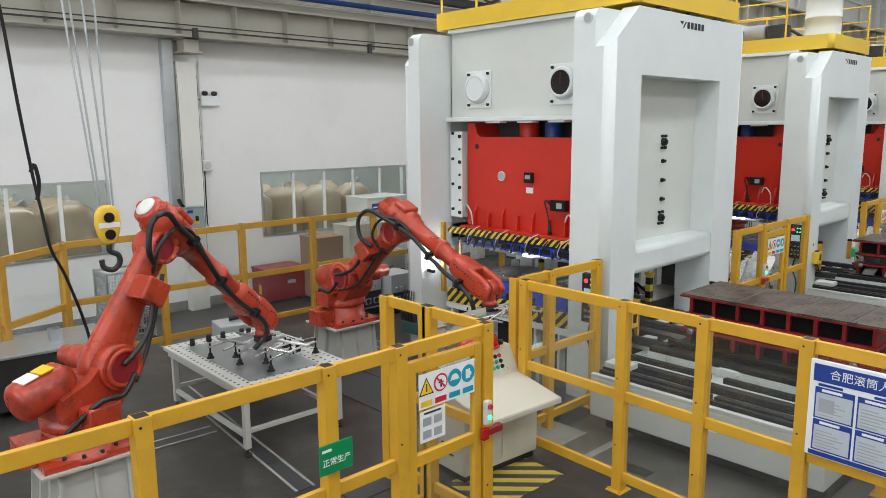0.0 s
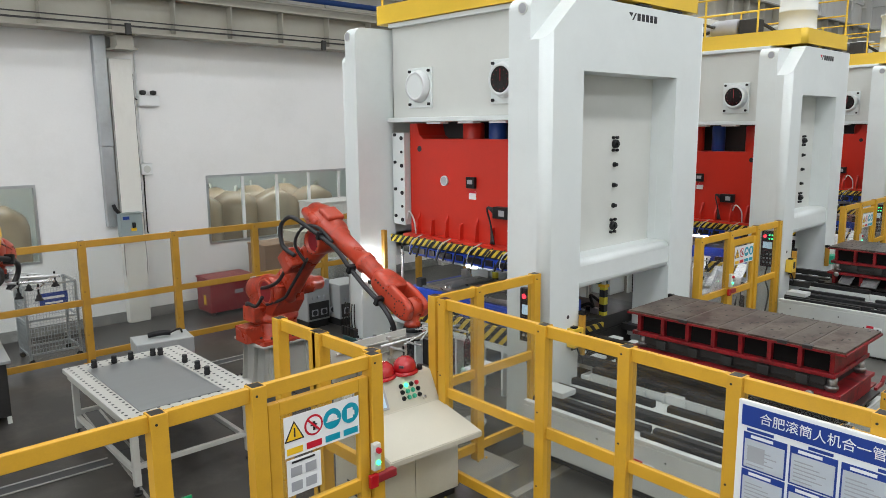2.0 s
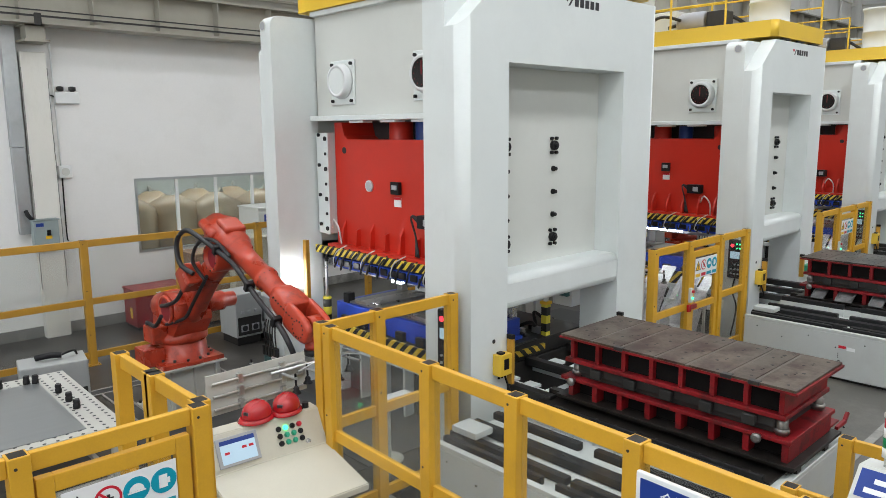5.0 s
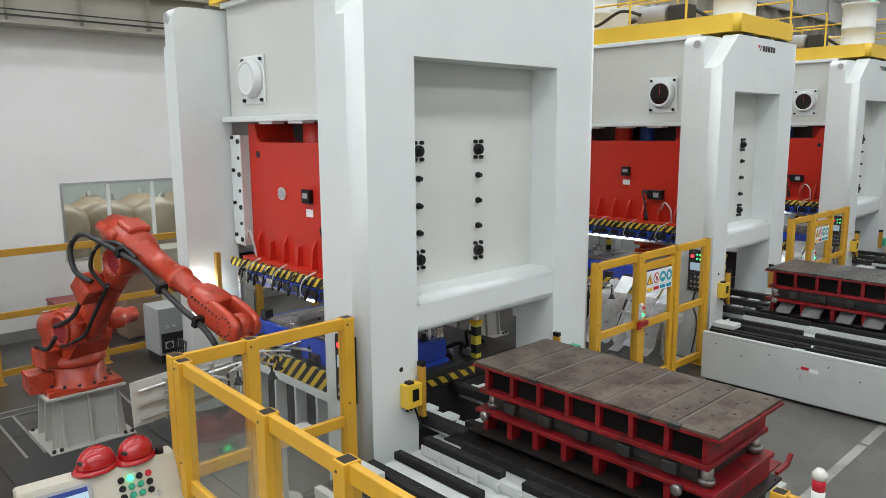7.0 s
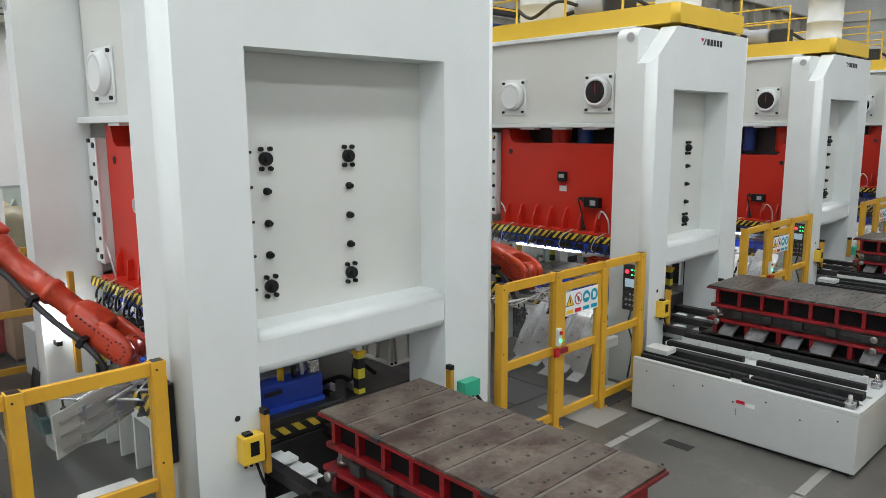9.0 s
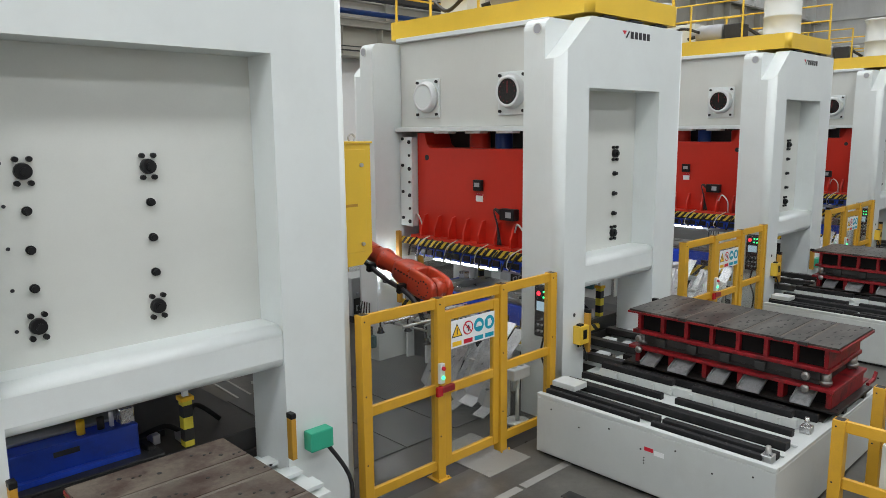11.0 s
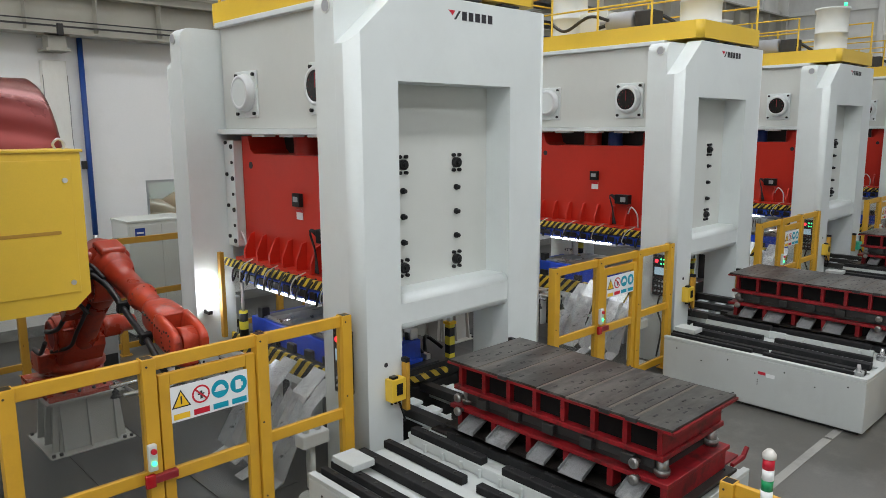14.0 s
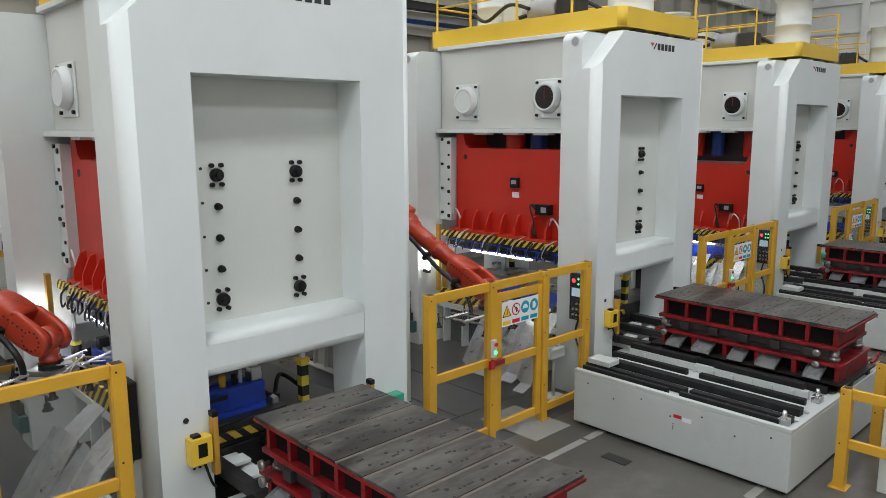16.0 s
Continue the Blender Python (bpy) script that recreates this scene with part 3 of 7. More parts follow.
def floor_channel(x0, y0, x1, y1):
    """A cable channel in the floor: dark cover plates between two pale steel edges."""
    length = math.hypot(x1 - x0, y1 - y0)
    c = thing("cable_channel", "dark steel cable channel with worn pale edges in the floor", "channel", (x0, y0, 0.0025), "floor channels", math.degrees(math.atan2(y1 - y0, x1 - x0)))
    for y in (-0.115, 0.085):
        part("edge", rbox(0, y, 0, length, y + 0.03, 0.012, 0.003), FLOOR_PALE, c)
    n = max(1, round(length / 0.8))
    for k in range(n):
        part("cover", rbox(k * length / n + 0.004, -0.083, 0, (k + 1) * length / n - 0.004, 0.083, 0.008, 0.002), FLOOR_DARK, c)


for _a in ((5.62, 6.2, 5.95, 10.0), (4.4, 8.36, 5.62, 8.30), (7.83, 9.0, 7.83, 10.6), (7.2, 10.72, 9.3, 10.72), (9.22, 8.5, 9.36, 10.6), (14.05, 7.4, 14.2, 10.8)):
    floor_channel(*_a)
_o = thing("floor_marking", "black and yellow striped paint on the floor", "marking", (6.75, 4.55, 0.002))
part("paint", rbox(0, 0, 0, 1.05, 0.72, 0.003, 0), HAZARD_FLOOR, _o)


# ---- presses ----
def rounded(cx, cz, r, a0, a1, n=6):
    return [(cx + r * math.cos(radians(a0 + (a1 - a0) * k / n)), cz + r * math.sin(radians(a0 + (a1 - a0) * k / n))) for k in range(n + 1)]


def upright(parent, W, ex, mg, top, rz, flip, D=4.16, t1=0.25, t2=0.58):
    """One side of the portal: front slab with chamfered shoulder, inner slab with lifting ear, panel and cross beam."""
    Y = (lambda a: D - a) if flip else (lambda a: a)
    s = part("side_frame", bmesh.new(), PRESS_WHITE, parent)
    bm = bmesh.new()
    outer = [(0, 0), (mg, 0), (mg, rz), (W - mg, rz), (W - mg, 0), (W + ex, 0), (W + ex, top), (0.6, top), (0, top - 0.53)]
    va, vb = prism(bm, outer, "y", Y(0), Y(t1))
    inner = [(0, 0), (mg, 0), (mg, rz), (W - mg, rz), (W - mg, 0), (W + ex, 0), (W + ex, top - 0.02)] + rounded(0.14, top - 0.18, 0.14, 90, 180)
    bm.edges.ensure_lookup_table()
    sharp = [e for e in bm.edges if abs(e.verts[0].co.y - Y(0)) < 1e-5 and abs(e.verts[1].co.y - Y(0)) < 1e-5
             and abs(e.verts[0].co.x - e.verts[1].co.x) < 1e-5 and (e.verts[0].co.x < 0.01 or e.verts[0].co.x > W + ex - 0.01)]
    bmesh.ops.bevel(bm, geom=sharp, offset=0.12, segments=6, affect="EDGES", profile=0.5)
    for f in bm.faces:
        if abs(f.normal.z) < 0.01 and abs(f.normal.x) > 0.05 and abs(f.normal.y) > 0.05:
            f.smooth = True
    prism(bm, inner, "y", Y(t1 + 0.0005), Y(t2))
    bmesh.ops.recalc_face_normals(bm, faces=bm.faces)
    bm.to_mesh(s.data)
    bm.free()
    y0, y1 = sorted((Y(0.37), Y(0.43))) if not flip else sorted((Y(t2 - 0.1), Y(t2 - 0.04)))
    part("recess_panel", boxes((mg + 0.001, y0, 1.8, W - mg - 0.001, y1, rz - 0.001)), PANEL_GREY, parent)
    y0, y1 = sorted((Y(0.012), Y(t2 - 0.04)))
    bm = bmesh.new()
    f, g = (Y(0.012), 1) if not flip else (Y(0.012), -1)
    side = [(f + g * 0.10 - g * 0.10 * math.cos(radians(a)), 1.96 + 0.09 * math.sin(radians(a))) for a in range(0, 91, 15)]
    side = [(f + g * 0.10 - g * 0.10 * math.cos(radians(a)), 1.75 - 0.09 * math.sin(radians(a))) for a in range(90, -1, -15)] + side
    back = Y(t2 - 0.04)
    va, vb = prism(bm, [(back, 1.66)] + side + [(back, 2.05)], "x", mg + 0.002, W - mg - 0.002)
    for q in bm.faces:
        q.smooth = len(q.verts) == 4 and q.calc_area() < 0.12
    part("cross_beam", bm, PRESS_WHITE, parent)
    e = (t1 + t2) / 2 - 0.05
    bm = bmesh.new()
    cyl(bm, (-0.012, Y(e), top - 0.17), (-0.002, Y(e), top - 0.17), 0.07, n=20)
    o = part("lifting_eye", bm, PANEL_GREY, parent)
    # No hole is cut: the shade of the bore is this disc's grey.
    part("eye_bore", quick(cyl, (-0.0145, Y(e), top - 0.17), (-0.0122, Y(e), top - 0.17), 0.056, n=20), GREY_INK, o)


def dial(parent, x, y, z, blank):
    p = part("dial_plate", rbox(x - 0.03, y - 0.26, z - 0.31, x, y + 0.26, z + 0.27, 0.01), PRESS_WHITE, parent)
    bm = bmesh.new()
    lathe(bm, [(0.235, 0), (0.235, -0.03), (0.215, -0.06), (0.212, -0.10), (0.172, -0.105), (0.172, -0.085)], (x - 0.03, y, z), "x", 32)
    part("ring", bm, RING, p)
    part("face", quick(cyl, (x - 0.13, y, z), (x - 0.11, y, z), 0.170, n=32), PRESS_WHITE if blank else DIAL, p)
    if not blank:
        part("needle", boxes((x - 0.134, y - 0.006, z - 0.02, x - 0.131, y + 0.006, z + 0.13)), CRATE_RED, p)
        bm = bmesh.new()
        for k in range(12):
            a = radians(30 * k)
            cyl(bm, (x - 0.133, y + 0.135 * math.cos(a), z + 0.135 * math.sin(a)), (x - 0.1302, y + 0.135 * math.cos(a), z + 0.135 * math.sin(a)), 0.006, n=6)
        part("dial_mark", bm, CRATE_RED, p)
    for dy in (-0.21, 0.21):
        for dz in (-0.26, 0.22):
            part("bolt", quick(cyl, (x - 0.06, y + dy, z + dz), (x - 0.03, y + dy, z + dz), 0.022, n=10), BLACK, p)


def flange_bolt(parent, x, z, y):
    bm = bmesh.new()
    cyl(bm, (x, y - 0.05, z), (x, y, z), 0.055, 0.062, n=14)
    cyl(bm, (x, y - 0.075, z), (x, y - 0.05, z), 0.028, n=10)
    for dx in (-0.045, 0.045):
        for dz in (-0.085, 0.085):
            cyl(bm, (x + dx, y - 0.035, z + dz), (x + dx, y, z + dz), 0.021, n=8)
    part("flange_bolt", bm, BLACK, parent)


def press(x0, W, ex, mg, top, rz, cf, lip, cols, zb, first, rear):
    P = thing("press", "white straight-side mechanical press with a red slide and yellow top platform", "press", (x0, 5.42, 0), "press line")
    upright(P, W, ex, mg, top, rz, False)
    upright(P, W, ex, mg, top, rz, True, *rear)
    # crown between the uprights
    part("crown", rbox(cf, 0.585, lip + 0.07, W - 0.35, 3.575, top + 0.02, 0.01), PANEL_GREY, P)
    part("crown_lip", rbox(cf - 0.13, 0.583, lip, W - 0.3, 3.577, lip + 0.069, 0.008), PRESS_WHITE, P)
    part("crown_top_lip", rbox(cf - 0.08, 0.583, top - 0.02, W - 0.3, 3.577, top + 0.045, 0.008), PRESS_WHITE, P)
    dial(P, cf, 1.22, lip + 0.53, False)
    dial(P, cf, 2.92, lip + 0.52, True)
    # platform, rails, accumulators, motor
    d0, d1, yb = 0.56, W - 0.12, 3.86
    bm = bmesh.new()
    corner = rounded(d0 + 0.1, 0.1, 0.1, 180, 270) + rounded(d1 - 0.1, 0.1, 0.1, 270, 360) + rounded(d1 - 0.1, yb - 0.1, 0.1, 0, 90) + rounded(d0 + 0.1, yb - 0.1, 0.1, 90, 180)
    prism(bm, corner, "z", top + 0.05, top + 0.32)
    for q in bm.faces:
        q.smooth = q.calc_area() < 0.02
    part("platform", bm, YELLOW_DECK, P)
    rail = part("platform_rail", bmesh.new(), YELLOW_DECK, P)
    bm = bmesh.new()
    zt = top + 0.32
    px = [(d0 + 0.12, yb - 0.06), (d0 + 0.12, 3.0), (d0 + 0.12, 2.0), (d0 + 0.12, 0.95), (d1 - 0.06, 0.06), (d1 - 0.06, 1.2), (d1 - 0.06, 2.2), (d1 - 0.06, 3.1), (d1 - 0.06, yb - 0.06)]
    for x, y in px:
        cyl(bm, (x, y, zt), (x, y, zt + 0.72), 0.02, n=8)
    for h in (0.4, 0.71):
        tube(bm, [(d0 + 0.12, yb - 0.06, zt + h), (d0 + 0.12, 0.95, zt + h)], 0.017, steps=1)
        tube(bm, [(d1 - 0.06, 0.06, zt + h), (d1 - 0.06, yb - 0.06, zt + h)], 0.017, steps=1)
        tube(bm, [(d0 + 0.12, yb - 0.06, zt + h), (d1 - 0.06, yb - 0.06, zt + h)], 0.017, steps=1)
    bm.to_mesh(rail.data)
    bm.free()
    for y in (0.62, 3.35):
        part("accumulator", quick(lathe, [(0.38, 0), (0.38, 0.02), (0.34, 0.03), (0.34, 0.42), (0.35, 0.425), (0.35, 0.455), (0.34, 0.46), (0.34, 0.92), (0.37, 0.94), (0.37, 0.99), (0.2, 1.01)], (W * 0.6, y, zt), "z", 28), PANEL_GREY, P)
    bm = bmesh.new()
    lathe(bm, [(0.14, 0), (0.17, 0.04), (0.17, 0.5), (0.13, 0.56), (0.05, 0.58), (0.05, 0.72)], (d0 + 0.55, 1.5, zt + 0.19), "y", 20)
    part("motor", bm, GREY_INK, P)
    part("gearbox", rbox(d0 + 0.4, 1.1, zt, d0 + 0.75, 1.45, zt + 0.32, 0.02), DARK_IRON, P)
    part("valve_cabinet", rbox(d0 + 0.7, 2.2, zt, d0 + 1.1, 2.8, zt + 0.45, 0.015), PANEL_GREY, P)
    bm = bmesh.new()
    tube(bm, [(d0 + 0.3, 1.9, zt + 0.2), (d0 + 0.28, 2.3, zt + 0.3), (d0 + 0.4, 2.9, zt + 0.12), (d0 + 0.5, 3.3, zt + 0.3)], 0.03)
    tube(bm, [(W * 0.6, 1.0, zt + 0.1), (W * 0.55, 1.5, zt + 0.35), (d0 + 0.4, 2.2, zt + 0.1)], 0.035)
    part("pipework", bm, DARK_IRON, P)
    bm = bmesh.new()
    cyl(bm, (W * 0.75, 0.5, zt + 0.74), (W * 0.75, 0.5, zt + 1.0), 0.014, n=8)
    cyl(bm, (W * 0.75, 0.5, zt + 1.0), (W * 0.75, 0.5, zt + 1.08), 0.035, n=12)
    lamp = part("stack_light", bm, BLACK, P)
    part("lens", quick(cyl, (W * 0.75, 0.5, zt + 1.081), (W * 0.75, 0.5, zt + 1.15), 0.035, n=12), LED_RED if first else LED_GREEN, lamp)
    # shoulder plate and maker's mark as plain shapes
    zl = top - 0.16 if not first else top - 0.14
    for k in range(5):
        a = W * 0.47 + 0.14 + k * 0.1
        part("maker_mark", boxes((a, -0.004, zl - 0.045, a + 0.07, -0.001, zl + 0.045)), INK, P)
    bm = bmesh.new()
    prism(bm, [(W * 0.47 + 0.02, zl - 0.045), (W * 0.47 + 0.05, zl - 0.045), (W * 0.47 + 0.12, zl + 0.045), (W * 0.47 + 0.09, zl + 0.045)], "y", -0.004, -0.001)
    part("maker_mark", bm, INK, P, "plain dark maker's mark")
    bm = bmesh.new()
    prism(bm, [(W * 0.47 - 0.06, zl + 0.045), (W * 0.47 + 0.0, zl - 0.005), (W * 0.47 + 0.04, zl + 0.045)], "y", -0.004, -0.001)
    part("maker_mark", bm, INK if first else SIGN_RED, P)
    for k in range(3):
        part("shim", boxes((W * 0.3 + k * W * 0.22, -0.002, top + 0.012, W * 0.3 + k * W * 0.22 + 0.3, 0.1, top + 0.03)), DARK_IRON, P)
    # bolts in the recess
    for c in cols:
        for k in range(5):
            z = zb - k * (zb - (zb - 1.125)) / 4
            if k in (0, 4):
                flange_bolt(P, c, z, 0.37)
            else:
                bm = bmesh.new()
                cyl(bm, (c, 0.31, z), (c, 0.37, z), 0.024, n=10)
                cyl(bm, (c, 0.345, z), (c, 0.37, z), 0.034, n=10)
                part("stud", bm, BLACK, P)
    bm = bmesh.new()
    for k in range(5):
        cyl(bm, (cols[0] - 0.14, 0.362, zb + 0.06 - k * 0.30), (cols[0] - 0.14, 0.37, zb + 0.06 - k * 0.30), 0.014, n=8)
    tagged(part("bolt_hole", bm, INK, P), kind="stuff")
    # bed, bolster front and lower die
    bx = 0.56 if first else 0.5
    part("bed_board", rbox(bx - 0.04, 0.62, 0.74, bx, 3.54, 0.98, 0.006), HAZARD, P, "black and yellow hazard striped board")
    part("bed_rail", rbox(bx - 0.05, 0.6, 0.64, bx + 0.05, 3.56, 0.735, 0.006), PRESS_WHITE, P)
    for k in range(7):
        part("bed_rib", rbox(bx - 0.03, 0.66 + k * 0.46, 0.0, bx + 0.12, 0.70 + k * 0.46, 0.639, 0.004), PRESS_WHITE, P)
    # Block behind the ribs, dark to stand for the shaded inside of the bed.
    part("bed", rbox(bx + 0.13, 0.6, 0, W - bx - 0.13, 3.56, 0.72, 0.01), DARK_IRON, P)
    part("bolster", rbox(bx + 0.02, 0.62, 0.725, W - bx, 3.54, 0.93, 0.008), DARK_IRON, P)
    xr, xp = (W - mg - 1.0, W - mg - 0.62) if first else (W - mg - 0.7, W - mg - 0.32)
    low = part("lower_die", rbox(bx + 0.15, 0.8, 0.931, xr, 3.3, 1.22, 0.012), DIE_BLUE, P, "blue painted lower die with steel inserts")
    part("insert", rbox(bx + 0.2, 1.0, 1.221, xr - 0.05, 3.1, 1.25, 0.006), SHEET, low)
    part("insert", rbox(bx + 0.3, 1.25, 1.2505, xr - 0.15, 2.8, 1.27, 0.006), SHEET, low)
    for k in range(6):
        part("clamp", rbox(bx + 0.08, 0.95 + k * 0.4, 0.935, bx + 0.145, 1.1 + k * 0.4, 1.06, 0.008), DARK_IRON, low)
    part("hand_slot", boxes((W * 0.33, 0.795, 1.12, W * 0.33 + 0.2, 0.799, 1.165)), INK, low)
    part("step_plate", rbox(bx + 0.1, 0.63, 0.931, xr + 0.15, 0.799, 0.955, 0.006), FLOOR_DARK, low)
    part("die_rail", rbox(bx + 0.15, 0.74, 0.9555, xr - 0.02, 0.799, 1.0, 0.004), DIE_BLUE, low)
    part("front_board", rbox(mg + 0.02, 0.575, 0.79, xr + 0.25, 0.615, 0.87, 0.004), HAZARD_FRONT, P, "black and yellow hazard striped board")
    for x, m_, r, h in ((W * 0.40, SIGN_YELLOW, 0.034, 0.12), (W * 0.445, DARK_IRON, 0.03, 0.10), (W * 0.47, SIGN_WHITE, 0.02, 0.13), (W * 0.5, DARK_IRON, 0.026, 0.09)):
        part("stop_pin", quick(cyl, (x, 0.9, 1.2205), (x, 0.9, 1.22 + h), r, n=14), m_, low)
    for k in range(5):
        x = W - mg - 0.95 + k * 0.1
        part("die_clamp", rbox(x, 0.75 + 0.14 * (k % 3), 0.931, x + 0.07, 0.9 + 0.14 * (k % 3), 0.99 + 0.03 * (k % 2), 0.008), STEEL if k % 2 else DARK_IRON, P)
    bm = bmesh.new()
    tube(bm, [(W - mg - 0.9, 1.1, 0.96), (W - mg - 0.75, 0.85, 1.1), (W - mg - 0.55, 0.9, 0.99), (W - mg - 0.35, 1.1, 1.12), (W - mg - 0.15, 1.0, 0.95)], 0.024, n=10)
    part("bed_cable", bm, RUBBER, P)
    post = part("guide_post", rbox(xp - 0.025, 0.655, 0.931, xp + 0.025, 0.705, 1.659, 0.004), SIGN_WHITE, P, "post ringed in yellow and black")
    part("ringed_sleeve", rbox(xp - 0.045, 0.635, 0.9315, xp + 0.045, 0.725, 1.36, 0.006), HAZARD_RING, post)
    part("sensor", rbox(xp - 0.06, 0.62, 1.361, xp + 0.06, 0.74, 1.40, 0.006), SIGN_YELLOW, post)
    for k in range(4):
        part("guide_block", rbox(bx + 0.17 + (k % 2) * (xr - 0.3 - bx), 0.84 + (k // 2) * 2.2, 1.2205, bx + 0.29 + (k % 2) * (xr - 0.3 - bx), 0.96 + (k // 2) * 2.2, 1.36, 0.01), STEEL if k % 2 else DARK_IRON, low)
    # roller arms that carry the die out of the press
    for k in range(3):
        x = mg + 0.2 + k * (W - 2 * mg - 0.4) / 2
        part("roller_arm", rbox(x - 0.06, -0.5, 0.66, x + 0.06, 0.6, 0.76, 0.008), DARK_IRON, P)
        for j in range(3):
            part("roller_plate", rbox(x + 0.075, -0.45 + j * 0.32, 0.70, x + 0.26, -0.28 + j * 0.32, 0.735, 0.004), PRESS_WHITE, P)
        part("arm_beam", rbox(x + 0.0605, -0.5, 0.56, x + 0.30, 0.57, 0.66, 0.006), PRESS_WHITE, P)
    part("arm_tray", rbox(mg + 0.05, -0.37, 0.50, W - mg - 0.05, -0.02, 0.555, 0.005), PRESS_WHITE, P)
    # back wall of the working space, seen dark through the portal
    part("guide_post", rbox(W - cf, 3.2, 1.0, W - cf + 0.25, 3.57, 3.7, 0.01), PRESS_WHITE, P)
    # guide with bolts
    g = part("slide_guide", rbox(cf - 0.04, 3.30, 2.2, cf + 0.3, 3.575, 3.62, 0.008), PRESS_WHITE, P)
    part("gib", rbox(cf - 0.06, 3.27, 2.2, cf - 0.041, 3.38, 3.62, 0.004), PRESS_WHITE, g)
    for k in range(7):
        z = 2.28 + k * 0.21
        part("guide_bolt", quick(cyl, (cf - 0.075, 3.325, z), (cf - 0.06, 3.325, z), 0.022 if k % 2 else 0.032, n=10), BLACK, g)
        if k % 2 == 0:
            part("guide_bolt", quick(cyl, (cf - 0.065, 3.5, z + 0.05), (cf - 0.04, 3.5, z + 0.05), 0.025, n=10), BLACK, g)
    # things that hang under the crown
    for y, m_, r in ((2.2, SLIDE_RED, 0.16), (1.72, PIPE_BLUE, 0.13), (1.0, SLIDE_RED, 0.15)):
        part("adjuster", quick(lathe, [(r * 0.8, 0), (r, 0.03), (r, 0.5), (r * 0.9, 0.52)], (cf + 0.38, y, lip - 0.54), "z", 20), m_, P)
    for y in (1.15, 1.75, 2.4):
        part("crown_pad", rbox(cf - 0.1, y, lip - 0.03, cf + 0.06, y + 0.3, lip - 0.001, 0.004), SIGN_WHITE, P)
    # Backing added under the crown; the gap's shade is in its dark colour.
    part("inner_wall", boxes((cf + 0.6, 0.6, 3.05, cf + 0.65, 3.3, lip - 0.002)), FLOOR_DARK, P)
    # light, light-curtain post and ringed post by the rear upright
    bm = bmesh.new()
    cyl(bm, (0.12, 3.46, 1.36), (0.12, 3.46, 1.80), 0.028, n=12)
    part("work_light", bm, TUBE, P, "bright white work light tube")
    part("light_bracket", rbox(0.09, 3.43, 1.3, 0.15, 3.575, 1.355, 0.005), BLACK, P)
    part("light_curtain", rbox(0.24, 3.32, 0.98, 0.30, 3.40, 2.15, 0.006), OLD_YELLOW, P)
    bm = bmesh.new()
    cyl(bm, (0.45, 3.15, 0.98), (0.45, 3.15, 1.85), 0.022, n=10)
    post = part("guide_pin", bm, STEEL, P)
    part("ringed_sleeve", quick(cyl, (0.45, 3.15, 1.0), (0.45, 3.15, 1.35), 0.06, n=14), HAZARD_RING, post)
    bm = bmesh.new()
    cyl(bm, (W - mg - 0.35, 3.1, 0.98), (W - mg - 0.35, 3.1, 1.75), 0.03, n=10)
    post = part("guide_pin", bm, STEEL, P)
    part("ringed_sleeve", quick(cyl, (W - mg - 0.35, 3.1, 1.0), (W - mg - 0.35, 3.1, 1.5), 0.055, n=14), HAZARD_RING, post)
    # controls on the front
    c = part("control_panel", rbox(-0.085, 0.06, 1.12, -0.002, 0.30, 1.78, 0.012), BLACK, P)
    part("screen", boxes((-0.089, 0.10, 1.46, -0.0855, 0.26, 1.58)), SCREEN, c)
    part("lamp", quick(cyl, (-0.092, 0.23, 1.68), (-0.0855, 0.23, 1.68), 0.03, n=14), LED_RED, c)
    bm = bmesh.new()
    for k in range(4):
        cyl(bm, (-0.092, 0.10 + (k % 2) * 0.05, 1.64 + (k // 2) * 0.07), (-0.0855, 0.10 + (k % 2) * 0.05, 1.64 + (k // 2) * 0.07), 0.014, n=10)
    part("lamp", bm, LED_GREEN, c)
    for k in range(8):
        bm = bmesh.new()
        cyl(bm, (-0.1, 0.11 + (k % 3) * 0.06, 1.2 + (k // 3) * 0.08), (-0.0855, 0.11 + (k % 3) * 0.06, 1.2 + (k // 3) * 0.08), 0.016, n=8)
        part("button", bm, GREY_INK, c)
    bm = bmesh.new()
    tube(bm, [(-0.03, 0.18, 1.12), (-0.06, 0.2, 0.9), (-0.05, 0.12, 0.6), (-0.03, 0.2, 0.1)], 0.014)
    part("cable", bm, RUBBER, c)
    b = part("muting_box", rbox(mg - 0.24, -0.12, 0.98, mg - 0.05, -0.002, 1.22, 0.008), YELLOW_DECK, P, "yellow light-curtain control box")
    part("window", boxes((mg - 0.18, -0.124, 1.05, mg - 0.10, -0.121, 1.17)), BLACK, b)
    part("latch", rbox(mg - 0.21, -0.1, 1.221, mg - 0.14, -0.03, 1.245, 0.004), BLACK, b)
    bm = bmesh.new()
    for k in range(3):
        cyl(bm, (mg - 0.2 + k * 0.05, -0.06, 0.94), (mg - 0.2 + k * 0.05, -0.06, 0.979), 0.014, n=8)
    tube(bm, [(mg - 0.1, -0.06, 0.95), (mg - 0.07, -0.1, 0.8), (mg - 0.02, -0.06, 0.72)], 0.012)
    tagged(part("gland_cluster", bm, RUBBER, b), kind="stuff")
    b = part("light_curtain", rbox(mg - 0.03, -0.1, 0.84, mg + 0.02, -0.02, 1.36, 0.006), OLD_YELLOW, P)
    part("cap", rbox(mg - 0.032, -0.102, 1.361, mg + 0.022, -0.018, 1.41, 0.006), BLACK, b)
    b = part("light_curtain", rbox(W - mg - 0.02, -0.1, 0.84, W - mg + 0.03, -0.02, 1.22, 0.006), OLD_YELLOW, P)
